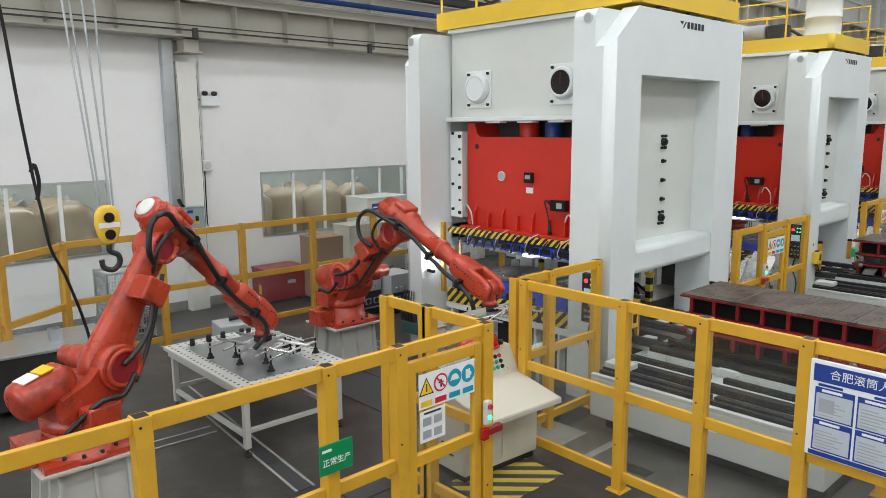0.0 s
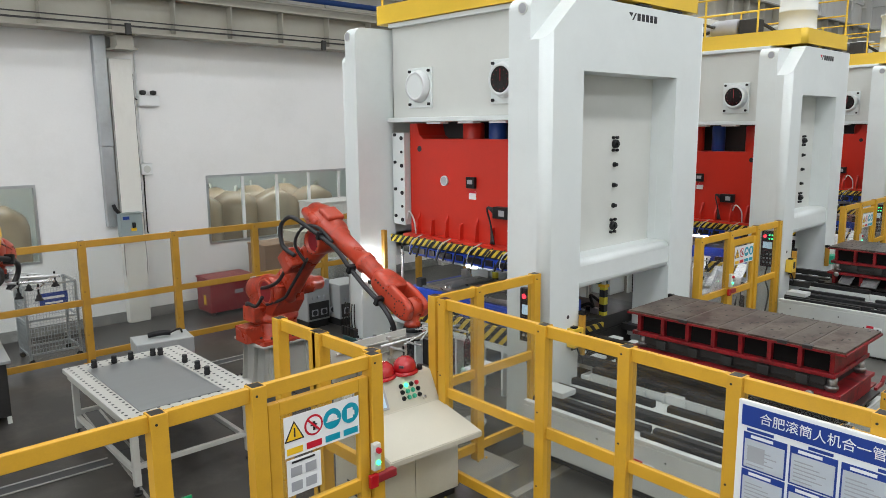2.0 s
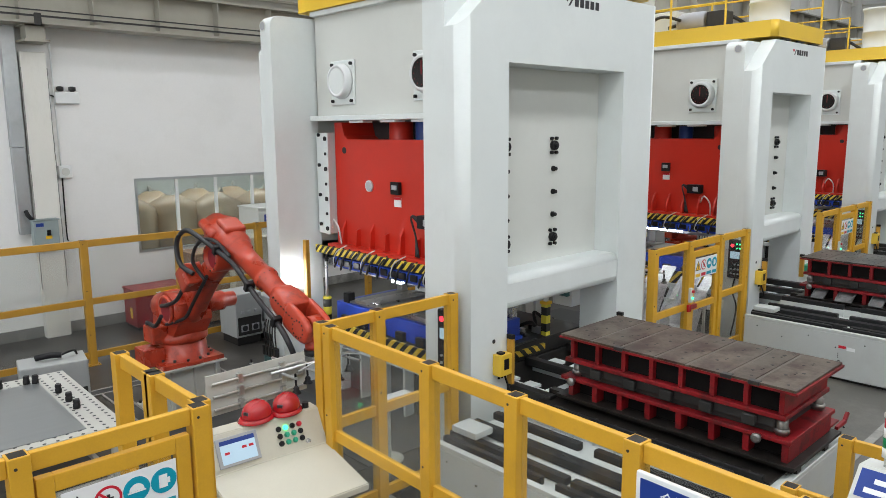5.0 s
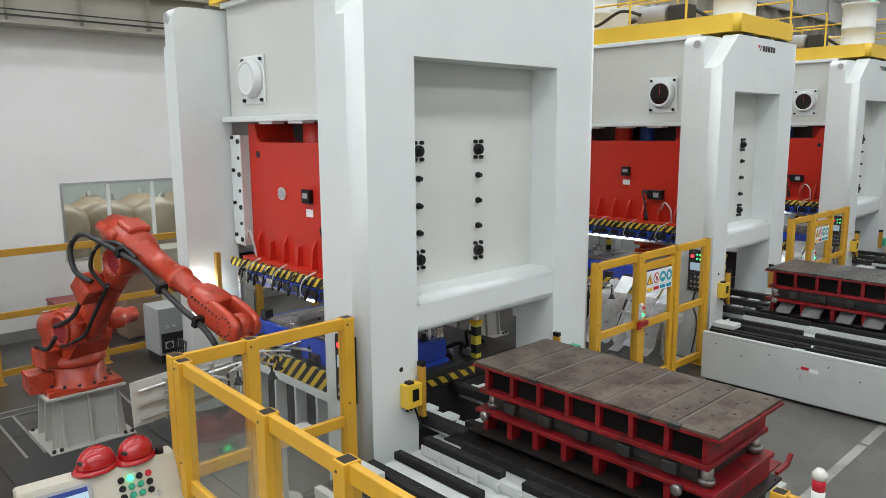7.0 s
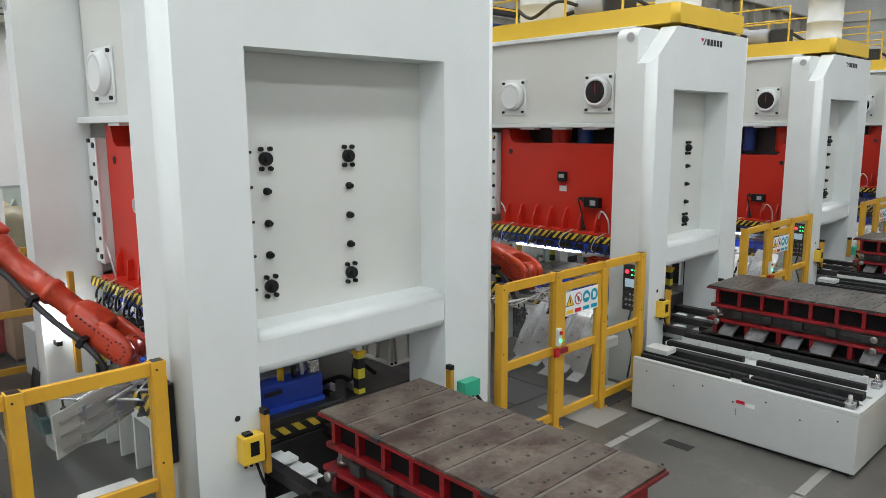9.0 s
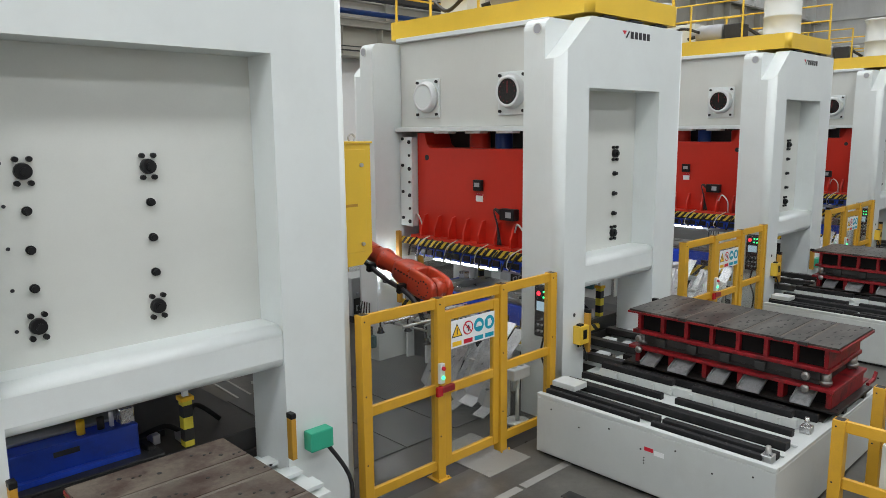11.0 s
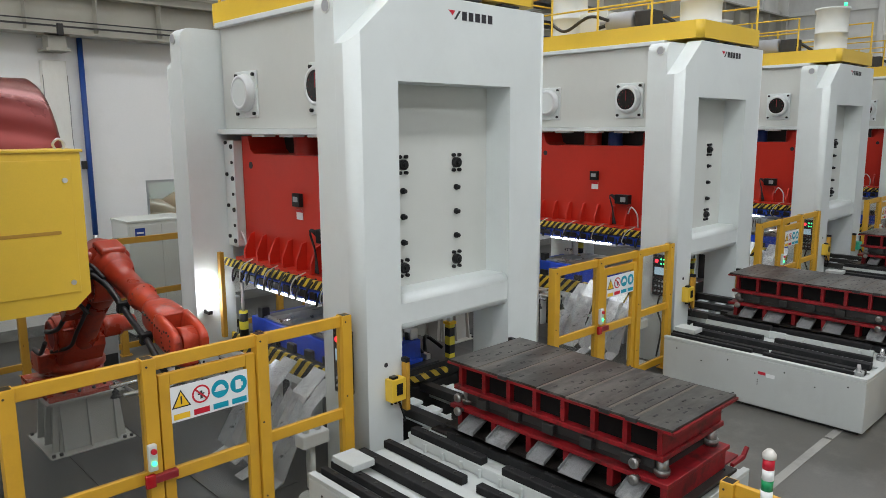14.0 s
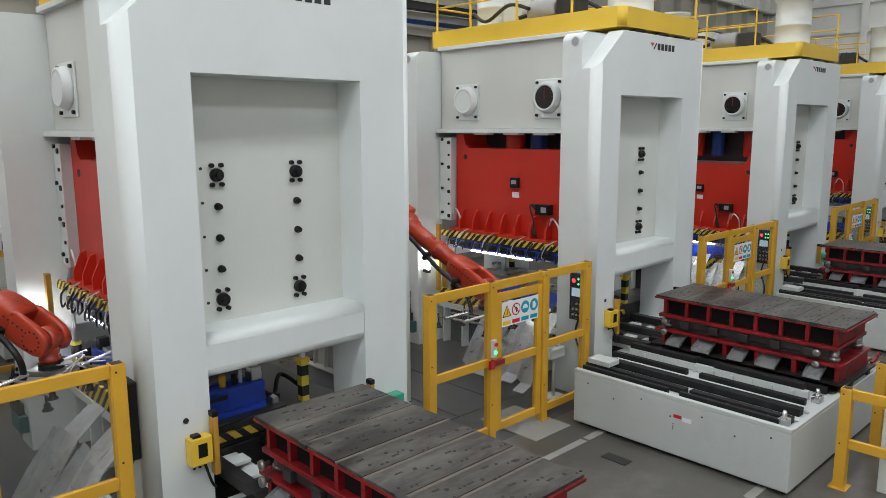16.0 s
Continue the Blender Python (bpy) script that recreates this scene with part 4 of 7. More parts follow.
    part("cap", rbox(W - mg - 0.022, -0.102, 1.221, W - mg + 0.032, -0.018, 1.27, 0.006), BLACK, b)
    b = part("terminal_box", rbox(W - mg + 0.16, -0.13, 0.86, W - mg + 0.4, -0.002, 1.04, 0.01), GREEN, P, "small teal green terminal box")
    bm = bmesh.new()
    tube(bm, [(W - mg + 0.35, -0.1, 0.88), (W - mg + 0.5, -0.25, 0.5), (W - mg + 0.3, -0.4, 0.06), (W - mg + 0.1, -0.3, 0.03)], 0.02)
    part("cable", bm, RUBBER, b)
    part("foot_box", rbox(mg - 0.2, -0.28, 0.0, mg + 0.12, -0.003, 0.30, 0.01), PRESS_WHITE, P)
    bm = bmesh.new()
    cyl(bm, (mg - 0.22, -0.004, 1.36), (mg - 0.22, -0.001, 1.36), 0.025, n=12)
    part("bolt_hole", bm, INK, P)
    # valve cluster on the rear upright
    v = part("valve_block", rbox(-0.1, 3.64, 0.22, -0.003, 4.02, 0.42, 0.01), TEAL_DARK, P)
    for k in range(5):
        bm = bmesh.new()
        box(bm, -0.09, 3.72 + k * 0.075, 0.421, -0.02, 3.77 + k * 0.075, 0.56)
        tube(bm, [(-0.05, 3.745 + k * 0.075, 0.56), (-0.06, 3.75 + k * 0.075, 0.75), (-0.03, 3.78 + k * 0.06, 0.95)], 0.01, n=6, steps=3)
        part("valve", bm, DARK_IRON, v)
    return P


def slide(P, W, cf, lip, first):
    """The red slide with its striped lower edge and upper die, one moving part of the press."""
    y0, y1 = 0.66, 3.26
    bm = bmesh.new()
    zt = lip - 0.02
    prism(bm, [(y0, 2.08), (y1, 2.08), (y1, zt), (y1 - 0.16, zt), (y1 - 0.22, zt - 0.18), (y1 - 0.3, zt - 0.23), (y0 + 0.36, zt - 0.23), (y0 + 0.28, zt - 0.18), (y0 + 0.22, zt), (y0, zt)],
          "x", cf + 0.06, W - cf - 0.06)
    S = part("slide", bm, SLIDE_RED, P, "red painted press slide")
    part("ledge", rbox(cf - 0.1, y0, 2.03, W - cf + 0.1, y1 + 0.02, 2.079, 0.006), SLIDE_RED, S)
    for k in range(8):
        bm = bmesh.new()
        y = y0 + 0.2 + k * 0.31
        if first:
            prism(bm, [(cf - 0.02, 2.08), (cf + 0.06, 2.08), (cf + 0.06, 2.32 + 0.1 * (k % 2)), (cf - 0.0, 2.3)], "y", y, y + 0.035)
        else:
            prism(bm, [(cf - 0.09, 2.08), (cf + 0.06, 2.08), (cf + 0.06, 2.42), (cf + 0.0, 2.4), (cf - 0.09, 2.2)], "y", y, y + 0.032)
        part("gusset", bm, SLIDE_RED, S)
    part("hazard_edge", rbox(cf - 0.14, y0 + 0.05, 1.93, cf - 0.105, y1 + 0.28, 2.04, 0.004), HAZARD_FINE, S, "black and yellow striped edge board")
    d = part("upper_die", rbox(cf - 0.1, y0 + 0.15, 1.76, W - cf, y1 - 0.1, 1.90, 0.01), DIE_BLUE, S, "blue painted upper die")
    part("die_shoe", rbox(cf - 0.06, y0 + 0.1, 1.901, W - cf + 0.06, y1 - 0.02, 2.029, 0.006), DARK_IRON, S)
    part("die_core", rbox(cf + 0.15, y0 + 0.4, 1.66, W - cf - 0.15, y1 - 0.4, 1.759, 0.01), SHEET, S)
    if first:
        part("die_lamp", rbox(cf - 0.03, y0 + 1.12, 1.70, cf + 0.03, y0 + 1.30, 1.755, 0.006), STRIP, S, "small bright work lamp under the die")
    else:
        part("die_lamp", rbox(cf - 0.09, y0 + 0.8, 1.725, cf - 0.04, y0 + 2.1, 1.757, 0.006), BAR, S, "bright white lamp bar under the die")
    for k in range(13):
        bm = bmesh.new()
        y = y0 + 0.12 + k * 0.195 + 0.03 * math.sin(k * 2.1)
        box(bm, cf - 0.125, y, 1.80, cf - 0.101, y + 0.12, 1.88)
        tube(bm, [(cf - 0.1, y, 2.05), (cf - 0.2, y + 0.05, 1.93 - 0.03 * (k % 3)), (cf - 0.18, y + 0.12, 1.76 + 0.02 * (k % 2)), (cf - 0.08, y + 0.2, 1.86)], 0.013, n=6, steps=4)
        part("hose", bm, HOSE, S)
    for k in range(4):
        y = y0 + 0.3 + k * 0.62
        bm = bmesh.new()
        tube(bm, [(cf - 0.1, y, 2.1), (cf - 0.2, y + 0.12, 2.0), (cf - 0.19, y + 0.2, 1.82), (cf - 0.1, y + 0.1, 1.76)], 0.008, n=6, steps=4)
        part("air_line", bm, HOSE_WHITE, S)
    for y in (y1 - 0.2, y0 + 0.3):
        bm = bmesh.new()
        tube(bm, [(cf - 0.02, y, 2.08), (cf - 0.06, y, 2.3), (cf - 0.05, y + 0.12, 2.42), (cf - 0.02, y + 0.2, 2.3)], 0.013, n=6, steps=4)
        part("air_line", bm, HOSE_WHITE, S)
    for y in (y0 + 0.22, y1 - 0.22):
        bm = bmesh.new()
        cyl(bm, (cf + 0.052, y, zt - 0.38), (cf + 0.0585, y, zt - 0.38), 0.045, n=14)
        part("hoist_hole", bm, INK, S)
    if first:
        g = part("gauge", quick(cyl, (cf + 0.03, 2.48, 2.92), (cf + 0.058, 2.48, 2.92), 0.075, n=20), RING, S)
        part("face", quick(cyl, (cf + 0.025, 2.48, 2.92), (cf + 0.029, 2.48, 2.92), 0.062, n=20), GREY_INK, g)
    c = part("counter", rbox(cf + 0.0, 1.83, 2.84, cf + 0.058, 1.99, 3.0, 0.006), BLACK, S)
    part("display", boxes((cf - 0.004, 1.86, 2.9, cf - 0.001, 1.96, 2.96)), GREY_INK, c)
    part("notice", boxes((cf + 0.054, 1.84, 2.68, cf + 0.0585, 1.98, 2.8)), SIGN_WHITE, S)
    part("notice", boxes((cf + 0.050, 1.84, 2.77, cf + 0.0535, 1.98, 2.8)), SIGN_RED, S)
    b = part("plug_box", rbox(cf - 0.06, 1.15, 2.46, cf + 0.058, 1.42, 2.62, 0.01), BLACK, S)
    part("label_plate", boxes((cf - 0.064, 1.2, 2.5, cf - 0.0605, 1.3, 2.58)), GREY_INK, b)
    bm = bmesh.new()
    for k in range(3):
        tube(bm, [(cf - 0.02, 1.4, 2.58 - k * 0.04), (cf - 0.08, 1.5, 2.6), (cf - 0.04, 1.46, 2.35), (cf - 0.06, 1.38 + k * 0.03, 2.1)], 0.012, n=6, steps=4)
    part("plug_cable", bm, HOSE, b)
    return S


P1 = press(9.74, 3.56, 0.07, 0.70, 5.21, 4.35, 0.68, 3.78, (1.055, 1.935), 3.456, True, (4.03, 0.16, 0.42))
SLIDE1 = slide(P1, 3.56, 0.68, 3.78, True)
P2 = press(16.50, 2.83, 0.09, 0.575, 5.09, 4.225, 0.55, 3.70, (0.925, 1.735), 3.378, False, (4.14, 0.24, 0.55))
SLIDE2 = slide(P2, 2.83, 0.55, 3.70, False)
PITCH = 6.16
P3, P4, P5 = [copy_thing(P2, pose(16.50 + PITCH * k, 5.42, 0)) for k in (1, 2, 3)]
SLIDE3, SLIDE4 = [next(o for o in p.children if o.data == SLIDE2.data) for p in (P3, P4)]


# ---- die carts and dies ----
def die_cart(x0, low=0.05):
    c = thing("die_cart", "white sheet-clad die change cart with black slide strips", "cart", (x0, 2.34, 0), "die carts")
    L, B = 2.9, 2.69
    part("body", rbox(0, 0, low, L, B, 0.70, 0.012), CART_WHITE, c)
    part("skid", rbox(low * 1.2, 0.06, 0, L - 0.06, B - 0.06, low - 0.001, 0), DARK_IRON, c)
    part("rim", rbox(0.0, 0.0, 0.701, 0.07, B, 0.745, 0.006), CART_WHITE, c)
    part("rim", rbox(0.072, 0.0, 0.701, L, 0.06, 0.735, 0.006), CART_WHITE, c)
    def strip(x, a, b, w=0.07, h=0.06, name="slide_strip", m=RUBBER, z=0.703):
        o = part(name, rbox(x, a, z, x + w, b, z + h, 0.008), m, c)
        if m is RUBBER:
            bm = bmesh.new()
            k = a + 0.12
            while k < b - 0.05:
                cyl(bm, (x + w / 2, k, z + 0.0005 + h), (x + w / 2, k, z + 0.006 + h), 0.014, n=8)
                k += 0.22
            part("screw", bm, DARK_IRON, o)
    strip(0.10, 1.45, B - 0.05, 0.06, 0.075)
    strip(0.10, 0.18, 1.3, 0.06, 0.075)
    strip(0.24, 1.3, B, 0.09, 0.07)
    strip(0.24, 0.1, 1.25, 0.09, 0.07)
    strip(0.50, 0.12, B, 0.13, 0.085)
    strip(0.86, 1.62, B, 0.08, 0.075)
    strip(0.86, 0.2, 1.45, 0.08, 0.075)
    strip(0.36, 0.02, B - 0.4, 0.10, 0.02, "deck_plate", CART_WHITE)
    strip(0.66, 0.05, B - 0.1, 0.16, 0.03, "deck_plate", CART_WHITE)
    strip(1.10, 0.25, B - 0.1, 0.06, 0.10, "side_plate", CART_WHITE)
    strip(1.105, 1.62, B - 0.12, 0.09, 0.07, z=0.8035)
    strip(1.105, 0.30, 1.38, 0.09, 0.07, z=0.8035)
    for k in range(9):
        part("bracket", rbox(1.07, 0.4 + 0.24 * k, 0.703, 1.099, 0.43 + 0.24 * k, 0.78, 0.003), CART_WHITE, c)
    strip(1.42, 0.16, B - 0.3, 0.05, 0.09)
    # Dark deck and rails added for the shaded gap below the die.
    part("die_bed", rbox(1.48, 0.12, 0.7015, 2.82, B - 0.01, 0.722, 0.004), SHADE_STEEL, c, "dark steel die bed with the shade under the die in its colour")
    for x in (1.78, 2.42):
        part("bed_rail", rbox(x, 0.02, 0.7225, x + 0.1, B, 0.799, 0.005), SHADE_STEEL, c)
    part("block", rbox(0.24, B - 0.35, 0.775, 0.48, B - 0.03, 0.84, 0.008), CART_WHITE, c)
    for x, y in ((0.12, 0.1), (1.05, 0.1)):
        bm = rbox(x, y, 0.703, x + 0.12, y + 0.1, 0.78, 0.006)
        cyl(bm, (x + 0.06, y + 0.05, 0.78), (x + 0.06, y + 0.05, 0.86), 0.03, 0.02, n=10)
        part("locator", bm, STEEL, c)
    part("notice", boxes((-0.004, 1.20, 0.50, -0.001, 1.30, 0.54)), SIGN_RED, c)
    part("notice", boxes((-0.004, 1.08, 0.48, -0.001, 1.19, 0.53)), SIGN_WHITE, c)
    bm = bmesh.new()
    for k in range(7):
        cyl(bm, (-0.006, 0.2 + k * 0.38, 0.60 - 0.1 * (k % 2)), (0.0, 0.2 + k * 0.38, 0.60 - 0.1 * (k % 2)), 0.01, n=8)
        cyl(bm, (-0.006, 1.3, 0.36 + 0.03 * (k % 3)), (0.0, 1.3, 0.36 + 0.03 * (k % 3)), 0.008, n=6)
    part("panel_screw", bm, DARK_IRON, c)
    return c


def die_stack(x0, chutes):
    """A closed die: slotted steel top plate, ribbed red castings, dark core, red shoe."""
    d = thing("stamping_die", "red cast stamping die with a slotted brown steel plate", "die", (x0, 2.36, 0.80), "stamping dies")
    A, B, H = 1.06, 2.46, 0.70
    # top plate in strips between slots that run across
    ys = [0, 0.37, 0.62, 1.0, 1.32, 1.73, 2.06, B]
    part("top_plate", boxes((-0.015, 0, H - 0.045, A + 0.015, B, H - 0.022)), DIE_RED, d)
    for a, b in zip(ys, ys[1:]):
        o = part("plate_strip", rbox(-0.01, a + 0.019, H - 0.0215, A + 0.01, b - 0.019, H, 0.002), DIE_PLATE_GREY if chutes else DIE_PLATE, d)
        if a:
            part("channel", rbox(-0.012, a - 0.0145, H - 0.0216, A + 0.012, a + 0.0145, H - 0.0025, 0.001, 1), DIE_CHANNEL, d)
        bm = bmesh.new()
        w = b - a
        for i in range(5):
            x, y = 0.1 + i * 0.21 + 0.04 * math.sin(7 * a + 2 * i), a + w * (0.34 + 0.28 * (i % 2)) + 0.02 * math.sin(9 * a + i)
            cyl(bm, (x, y, H - 0.004), (x, y, H + 0.0015), 0.017 if i % 3 else 0.013, n=10)
            if i in (1, 3, 4) or chutes:
                for j in range(2):
                    cyl(bm, (x + 0.07 + 0.045 * j, y - 0.05, H - 0.004), (x + 0.07 + 0.045 * j, y - 0.05, H + 0.0015), 0.011, n=8)
        if chutes:
            for i in range(4):
                x, y = 0.16 + i * 0.23 + 0.05 * math.sin(4 * a), a + w * (0.7 - 0.35 * (i % 2))
                box(bm, x - 0.03, y - 0.009, H - 0.004, x + 0.03, y + 0.009, H + 0.0015)
        tagged(part("bolt_hole", bm, BLACK, o), kind="stuff")
    for y in (0.62, 0.37, 1.73):
        part("slot_clamp", rbox(-0.03, y - 0.05, H - 0.03, 0.03, y + 0.05, H + 0.006, 0.004), DARK_IRON, d)
    up = part("upper_shoe", rbox(0.015, 0.10, 0.40, A - 0.015, B - 0.06, 0.445, 0.006), DIE_RED, d)
    for k in range(8):
        y = 0.12 + k * 0.311
        part("rib", rbox(0.03, y, 0.446, A - 0.03, y + 0.045, H - 0.046, 0.004), DIE_RED, up)
    # Wall close behind the ribs; the depth of shade in the cells is its colour.
    part("core_wall", boxes((0.09, 0.17, 0.4465, A - 0.09, B - 0.12, H - 0.0465)), DIE_SHADE, up)
    part("upper_block", rbox(0.06, 0.2, 0.30, A - 0.06, B - 0.2, 0.399, 0.01), DARK_IRON, d)
    for k in range(5):
        part("heel_block", rbox(0.0, 0.35 + k * 0.4, 0.29, 0.059, 0.47 + k * 0.4, 0.385, 0.008), DARK_IRON, d)
    part("lower_flange", rbox(0.0, 0.04, 0.20, A, B - 0.02, 0.24, 0.006), DIE_RED, d)
    part("lower_block", rbox(0.1, 0.2, 0.241, A - 0.1, B - 0.2, 0.299, 0.006), DARK_IRON, d)
    legs = (0.06, 0.55, 1.0, 1.42, 1.85, 2.3) if chutes else (0.06, 0.4, 0.72, 1.05, 1.38, 1.7, 2.0, 2.3)
    for y in legs:
        part("leg", rbox(0.03, y, 0.03, A - 0.03, y + 0.06, 0.199, 0.006), DIE_RED, d)
    # Dark base plate; the shade it lies in is part of its colour.
    part("base_plate", rbox(-0.03, -0.02, 0.0, A + 0.03, B + 0.02, 0.029, 0.004), SHADE_STEEL, d, "dark steel base plate, darkened for the shade it lies in")
    # Near-black filling paints the shade between the legs.
    part("core", boxes((0.16, 0.12, 0.03, 0.90, B - 0.12, 0.198)), DIE_SHADE, d)
    for x in (0.12, A - 0.12):
        for y in (0.16, B - 0.16):
            bm = bmesh.new()
            cyl(bm, (x, y, 0.24), (x, y, 0.40), 0.05, n=14)
            cyl(bm, (x, y, 0.26), (x, y, 0.3), 0.065, n=14)
            part("guide_pillar", bm, PIN_STEEL, d)
    for y in (0.3, B - 0.2):
        for z in ((0.22, 0.36) if chutes else (0.22,)):
            bm = bmesh.new()
            lathe(bm, [(0.02, 0), (0.022, -0.05), (0.042, -0.055), (0.045, -0.07), (0.042, -0.085), (0.02, -0.09)], (0.0, y, z), "x", 16)
            part("lifting_pin", bm, PIN_STEEL, d)
    if chutes:
        for k, y in enumerate((0.22, 0.74, 1.14, 1.58, 2.0)):
            w = 0.2 + 0.05 * (k % 2)
            bm = bmesh.new()
            prism(bm, [(0.1, 0.17), (-0.13, 0.06), (-0.135, 0.067), (0.1, 0.178)], "y", y, y + w)
            prism(bm, [(0.1, 0.17), (-0.13, 0.06), (-0.13, 0.1), (0.1, 0.21)], "y", y, y + 0.006)
            prism(bm, [(0.1, 0.17), (-0.13, 0.06), (-0.13, 0.1), (0.1, 0.21)], "y", y + w - 0.006, y + w)
            part("scrap_chute", bm, DULL_SHEET, d)
    bm = boxes((A + 0.03, 0.1, 0.0, A + 0.32, 0.5, 0.02))
    prism(bm, [(A + 0.05, 0.02), (A + 0.28, 0.02), (A + 0.36, 0.1), (A + 0.33, 0.12), (A + 0.26, 0.06), (A + 0.05, 0.05)], "y", 0.02, 0.05)
    part("locking_lever", bm, DIE_RED, d)
    return d


die_cart(8.93, 0.22)
CART2 = die_cart(15.63)
for _k in (1, 2, 3):
    copy_thing(CART2, pose(15.63 + PITCH * _k, 2.34, 0))
die_stack(10.62, False)
DIE2 = die_stack(17.17, True)
for _k in (1, 2, 3):
    copy_thing(DIE2, pose(17.17 + PITCH * _k, 2.36, 0.80))


# ---- fences ----
def fence_run(ax, ay, bx, by, posts, label, door=None, paint=YELLOW, height=2.0, clear_panels=True, rails=(0.16, 1.02), group="guard fences", closed=True):
    """A straight run of guard fence from a to b; posts: distances along it; door: (from, to) of a gate leaf."""
    dx, dy = bx - ax, by - ay
    f = thing("guard_fence", label, "fence", (ax, ay, 0), group, math.degrees(math.atan2(dy, dx)))
    h = 0.055
    for s in posts:
        p = part("post", rbox(s - h, -h, 0.0, s + h, h, height, 0.006), paint, f)
        bm = rbox(s - 0.09, -0.1, 0.0, s + 0.09, 0.1, 0.012, 0.003)
        for k in (-1, 1):
            cyl(bm, (s + 0.065 * k, -0.078, 0.012), (s + 0.065 * k, -0.078, 0.035), 0.012, n=8)
        part("foot_plate", bm, paint, p)
        # Dark square on the closed top paints the shaded hollow of an open tube.
        part("tube_end", boxes((s - 0.042, -0.042, height - 0.004, s + 0.042, 0.042, height + 0.001)), SHADE_STEEL, p)
        bm = bmesh.new()
        for z in (0.5, 1.2, height - 0.06):
            cyl(bm, (s - 0.02, -h - 0.004, z), (s - 0.02, -h, z), 0.009, n=8)
        part("post_screw", bm, DARK_IRON, p)
    for a, b in zip(posts, posts[1:]):
        part("top_rail", rbox(a + h, -0.025, height - 0.11, b - h, 0.025, height - 0.005, 0.005), paint, f)
        if door and a >= door[0] - 0.05 and b <= door[1] + 0.05:
            continue
        for z in rails:
            part("rail", rbox(a + h, -0.025, z - 0.05, b - h, 0.025, z + 0.05, 0.005), paint, f)
        if clear_panels:
            lev = list(rails) + [height - 0.06]
            for z0, z1 in zip(lev, lev[1:]):
                o = part("clear_panel", boxes((a + h, -0.003, z0 + 0.05, b - h, 0.003, z1 - 0.05)), POLY, f)
                o.visible_shadow = False
    return f


def warning_sign(parent, x0, z0, w, h, y):
    """White board with a warning triangle, a forbidding ring and two blue discs."""
    s = part("warning_board", boxes((x0, y - 0.004, z0, x0 + w, y, z0 + h)), SIGN_WHITE, parent, "white board with four safety symbols")
    r = h * 0.235
    step = w / 4
    yy = y - 0.0065
    cs = [(x0 + step * (k + 0.5), z0 + h * 0.62) for k in range(4)]
    bm = bmesh.new()
    prism(bm, [(cs[0][0] - r * 1.15, cs[0][1] - r), (cs[0][0] + r * 1.15, cs[0][1] - r), (cs[0][0], cs[0][1] + r * 1.1)], "y", yy, y - 0.0042)
    part("triangle_border", bm, INK, s)
    bm = bmesh.new()
    prism(bm, [(cs[0][0] - r * 0.9, cs[0][1] - r * 0.85), (cs[0][0] + r * 0.9, cs[0][1] - r * 0.85), (cs[0][0], cs[0][1] + r * 0.85)], "y", yy - 0.002, yy - 0.0002)
    part("triangle", bm, SIGN_YELLOW, s)
    part("bar", boxes((cs[0][0] - r * 0.08, yy - 0.004, cs[0][1] - r * 0.6, cs[0][0] + r * 0.08, yy - 0.0022, cs[0][1] + r * 0.35)), INK, s)
    bm = bmesh.new()
    cyl(bm, (cs[1][0], yy, cs[1][1]), (cs[1][0], y - 0.0042, cs[1][1]), r * 1.1, n=28)
    part("ring", bm, SIGN_RED, s)
    bm = bmesh.new()
    cyl(bm, (cs[1][0], yy - 0.002, cs[1][1]), (cs[1][0], yy - 0.0002, cs[1][1]), r * 0.88, n=28)
    part("ring_centre", bm, SIGN_WHITE, s)
    bm = boxes((cs[1][0] - r * 0.12, yy - 0.004, cs[1][1] - r * 0.55, cs[1][0] + r * 0.15, yy - 0.0022, cs[1][1] + r * 0.4),
               (cs[1][0] - r * 0.4, yy - 0.004, cs[1][1] - r * 0.05, cs[1][0] + r * 0.4, yy - 0.0022, cs[1][1] + r * 0.12))
    part("symbol", bm, INK, s)
    bm = bmesh.new()
    prism(bm, [(cs[1][0] - r * 0.75, cs[1][1] + r * 0.6), (cs[1][0] - r * 0.6, cs[1][1] + r * 0.75), (cs[1][0] + r * 0.75, cs[1][1] - r * 0.6), (cs[1][0] + r * 0.6, cs[1][1] - r * 0.75)], "y", yy - 0.006, yy - 0.0042)
    part("slash", bm, SIGN_RED, s)
    for k in (2, 3):
        bm = bmesh.new()
        cyl(bm, (cs[k][0], yy, cs[k][1]), (cs[k][0], y - 0.0042, cs[k][1]), r * 1.1, n=28)
        part("disc", bm, SIGN_CYAN, s)
        if k == 2:
            bm = bmesh.new()
            prism(bm, rounded(cs[k][0], cs[k][1] - r * 0.1, r * 0.62, 0, 180, 10), "y", yy - 0.002, yy - 0.0002)
            box(bm, cs[k][0] - r * 0.75, yy - 0.002, cs[k][1] - r * 0.25, cs[k][0] + r * 0.75, yy - 0.0002, cs[k][1] - r * 0.12)
        else:
            bm = boxes((cs[k][0] - r * 0.42, yy - 0.002, cs[k][1] - r * 0.6, cs[k][0] + r * 0.3, yy - 0.0002, cs[k][1] + r * 0.55),
                       (cs[k][0] + r * 0.31, yy - 0.002, cs[k][1] - r * 0.3, cs[k][0] + r * 0.52, yy - 0.0002, cs[k][1] + r * 0.2))
        part("symbol", bm, SIGN_WHITE, s)
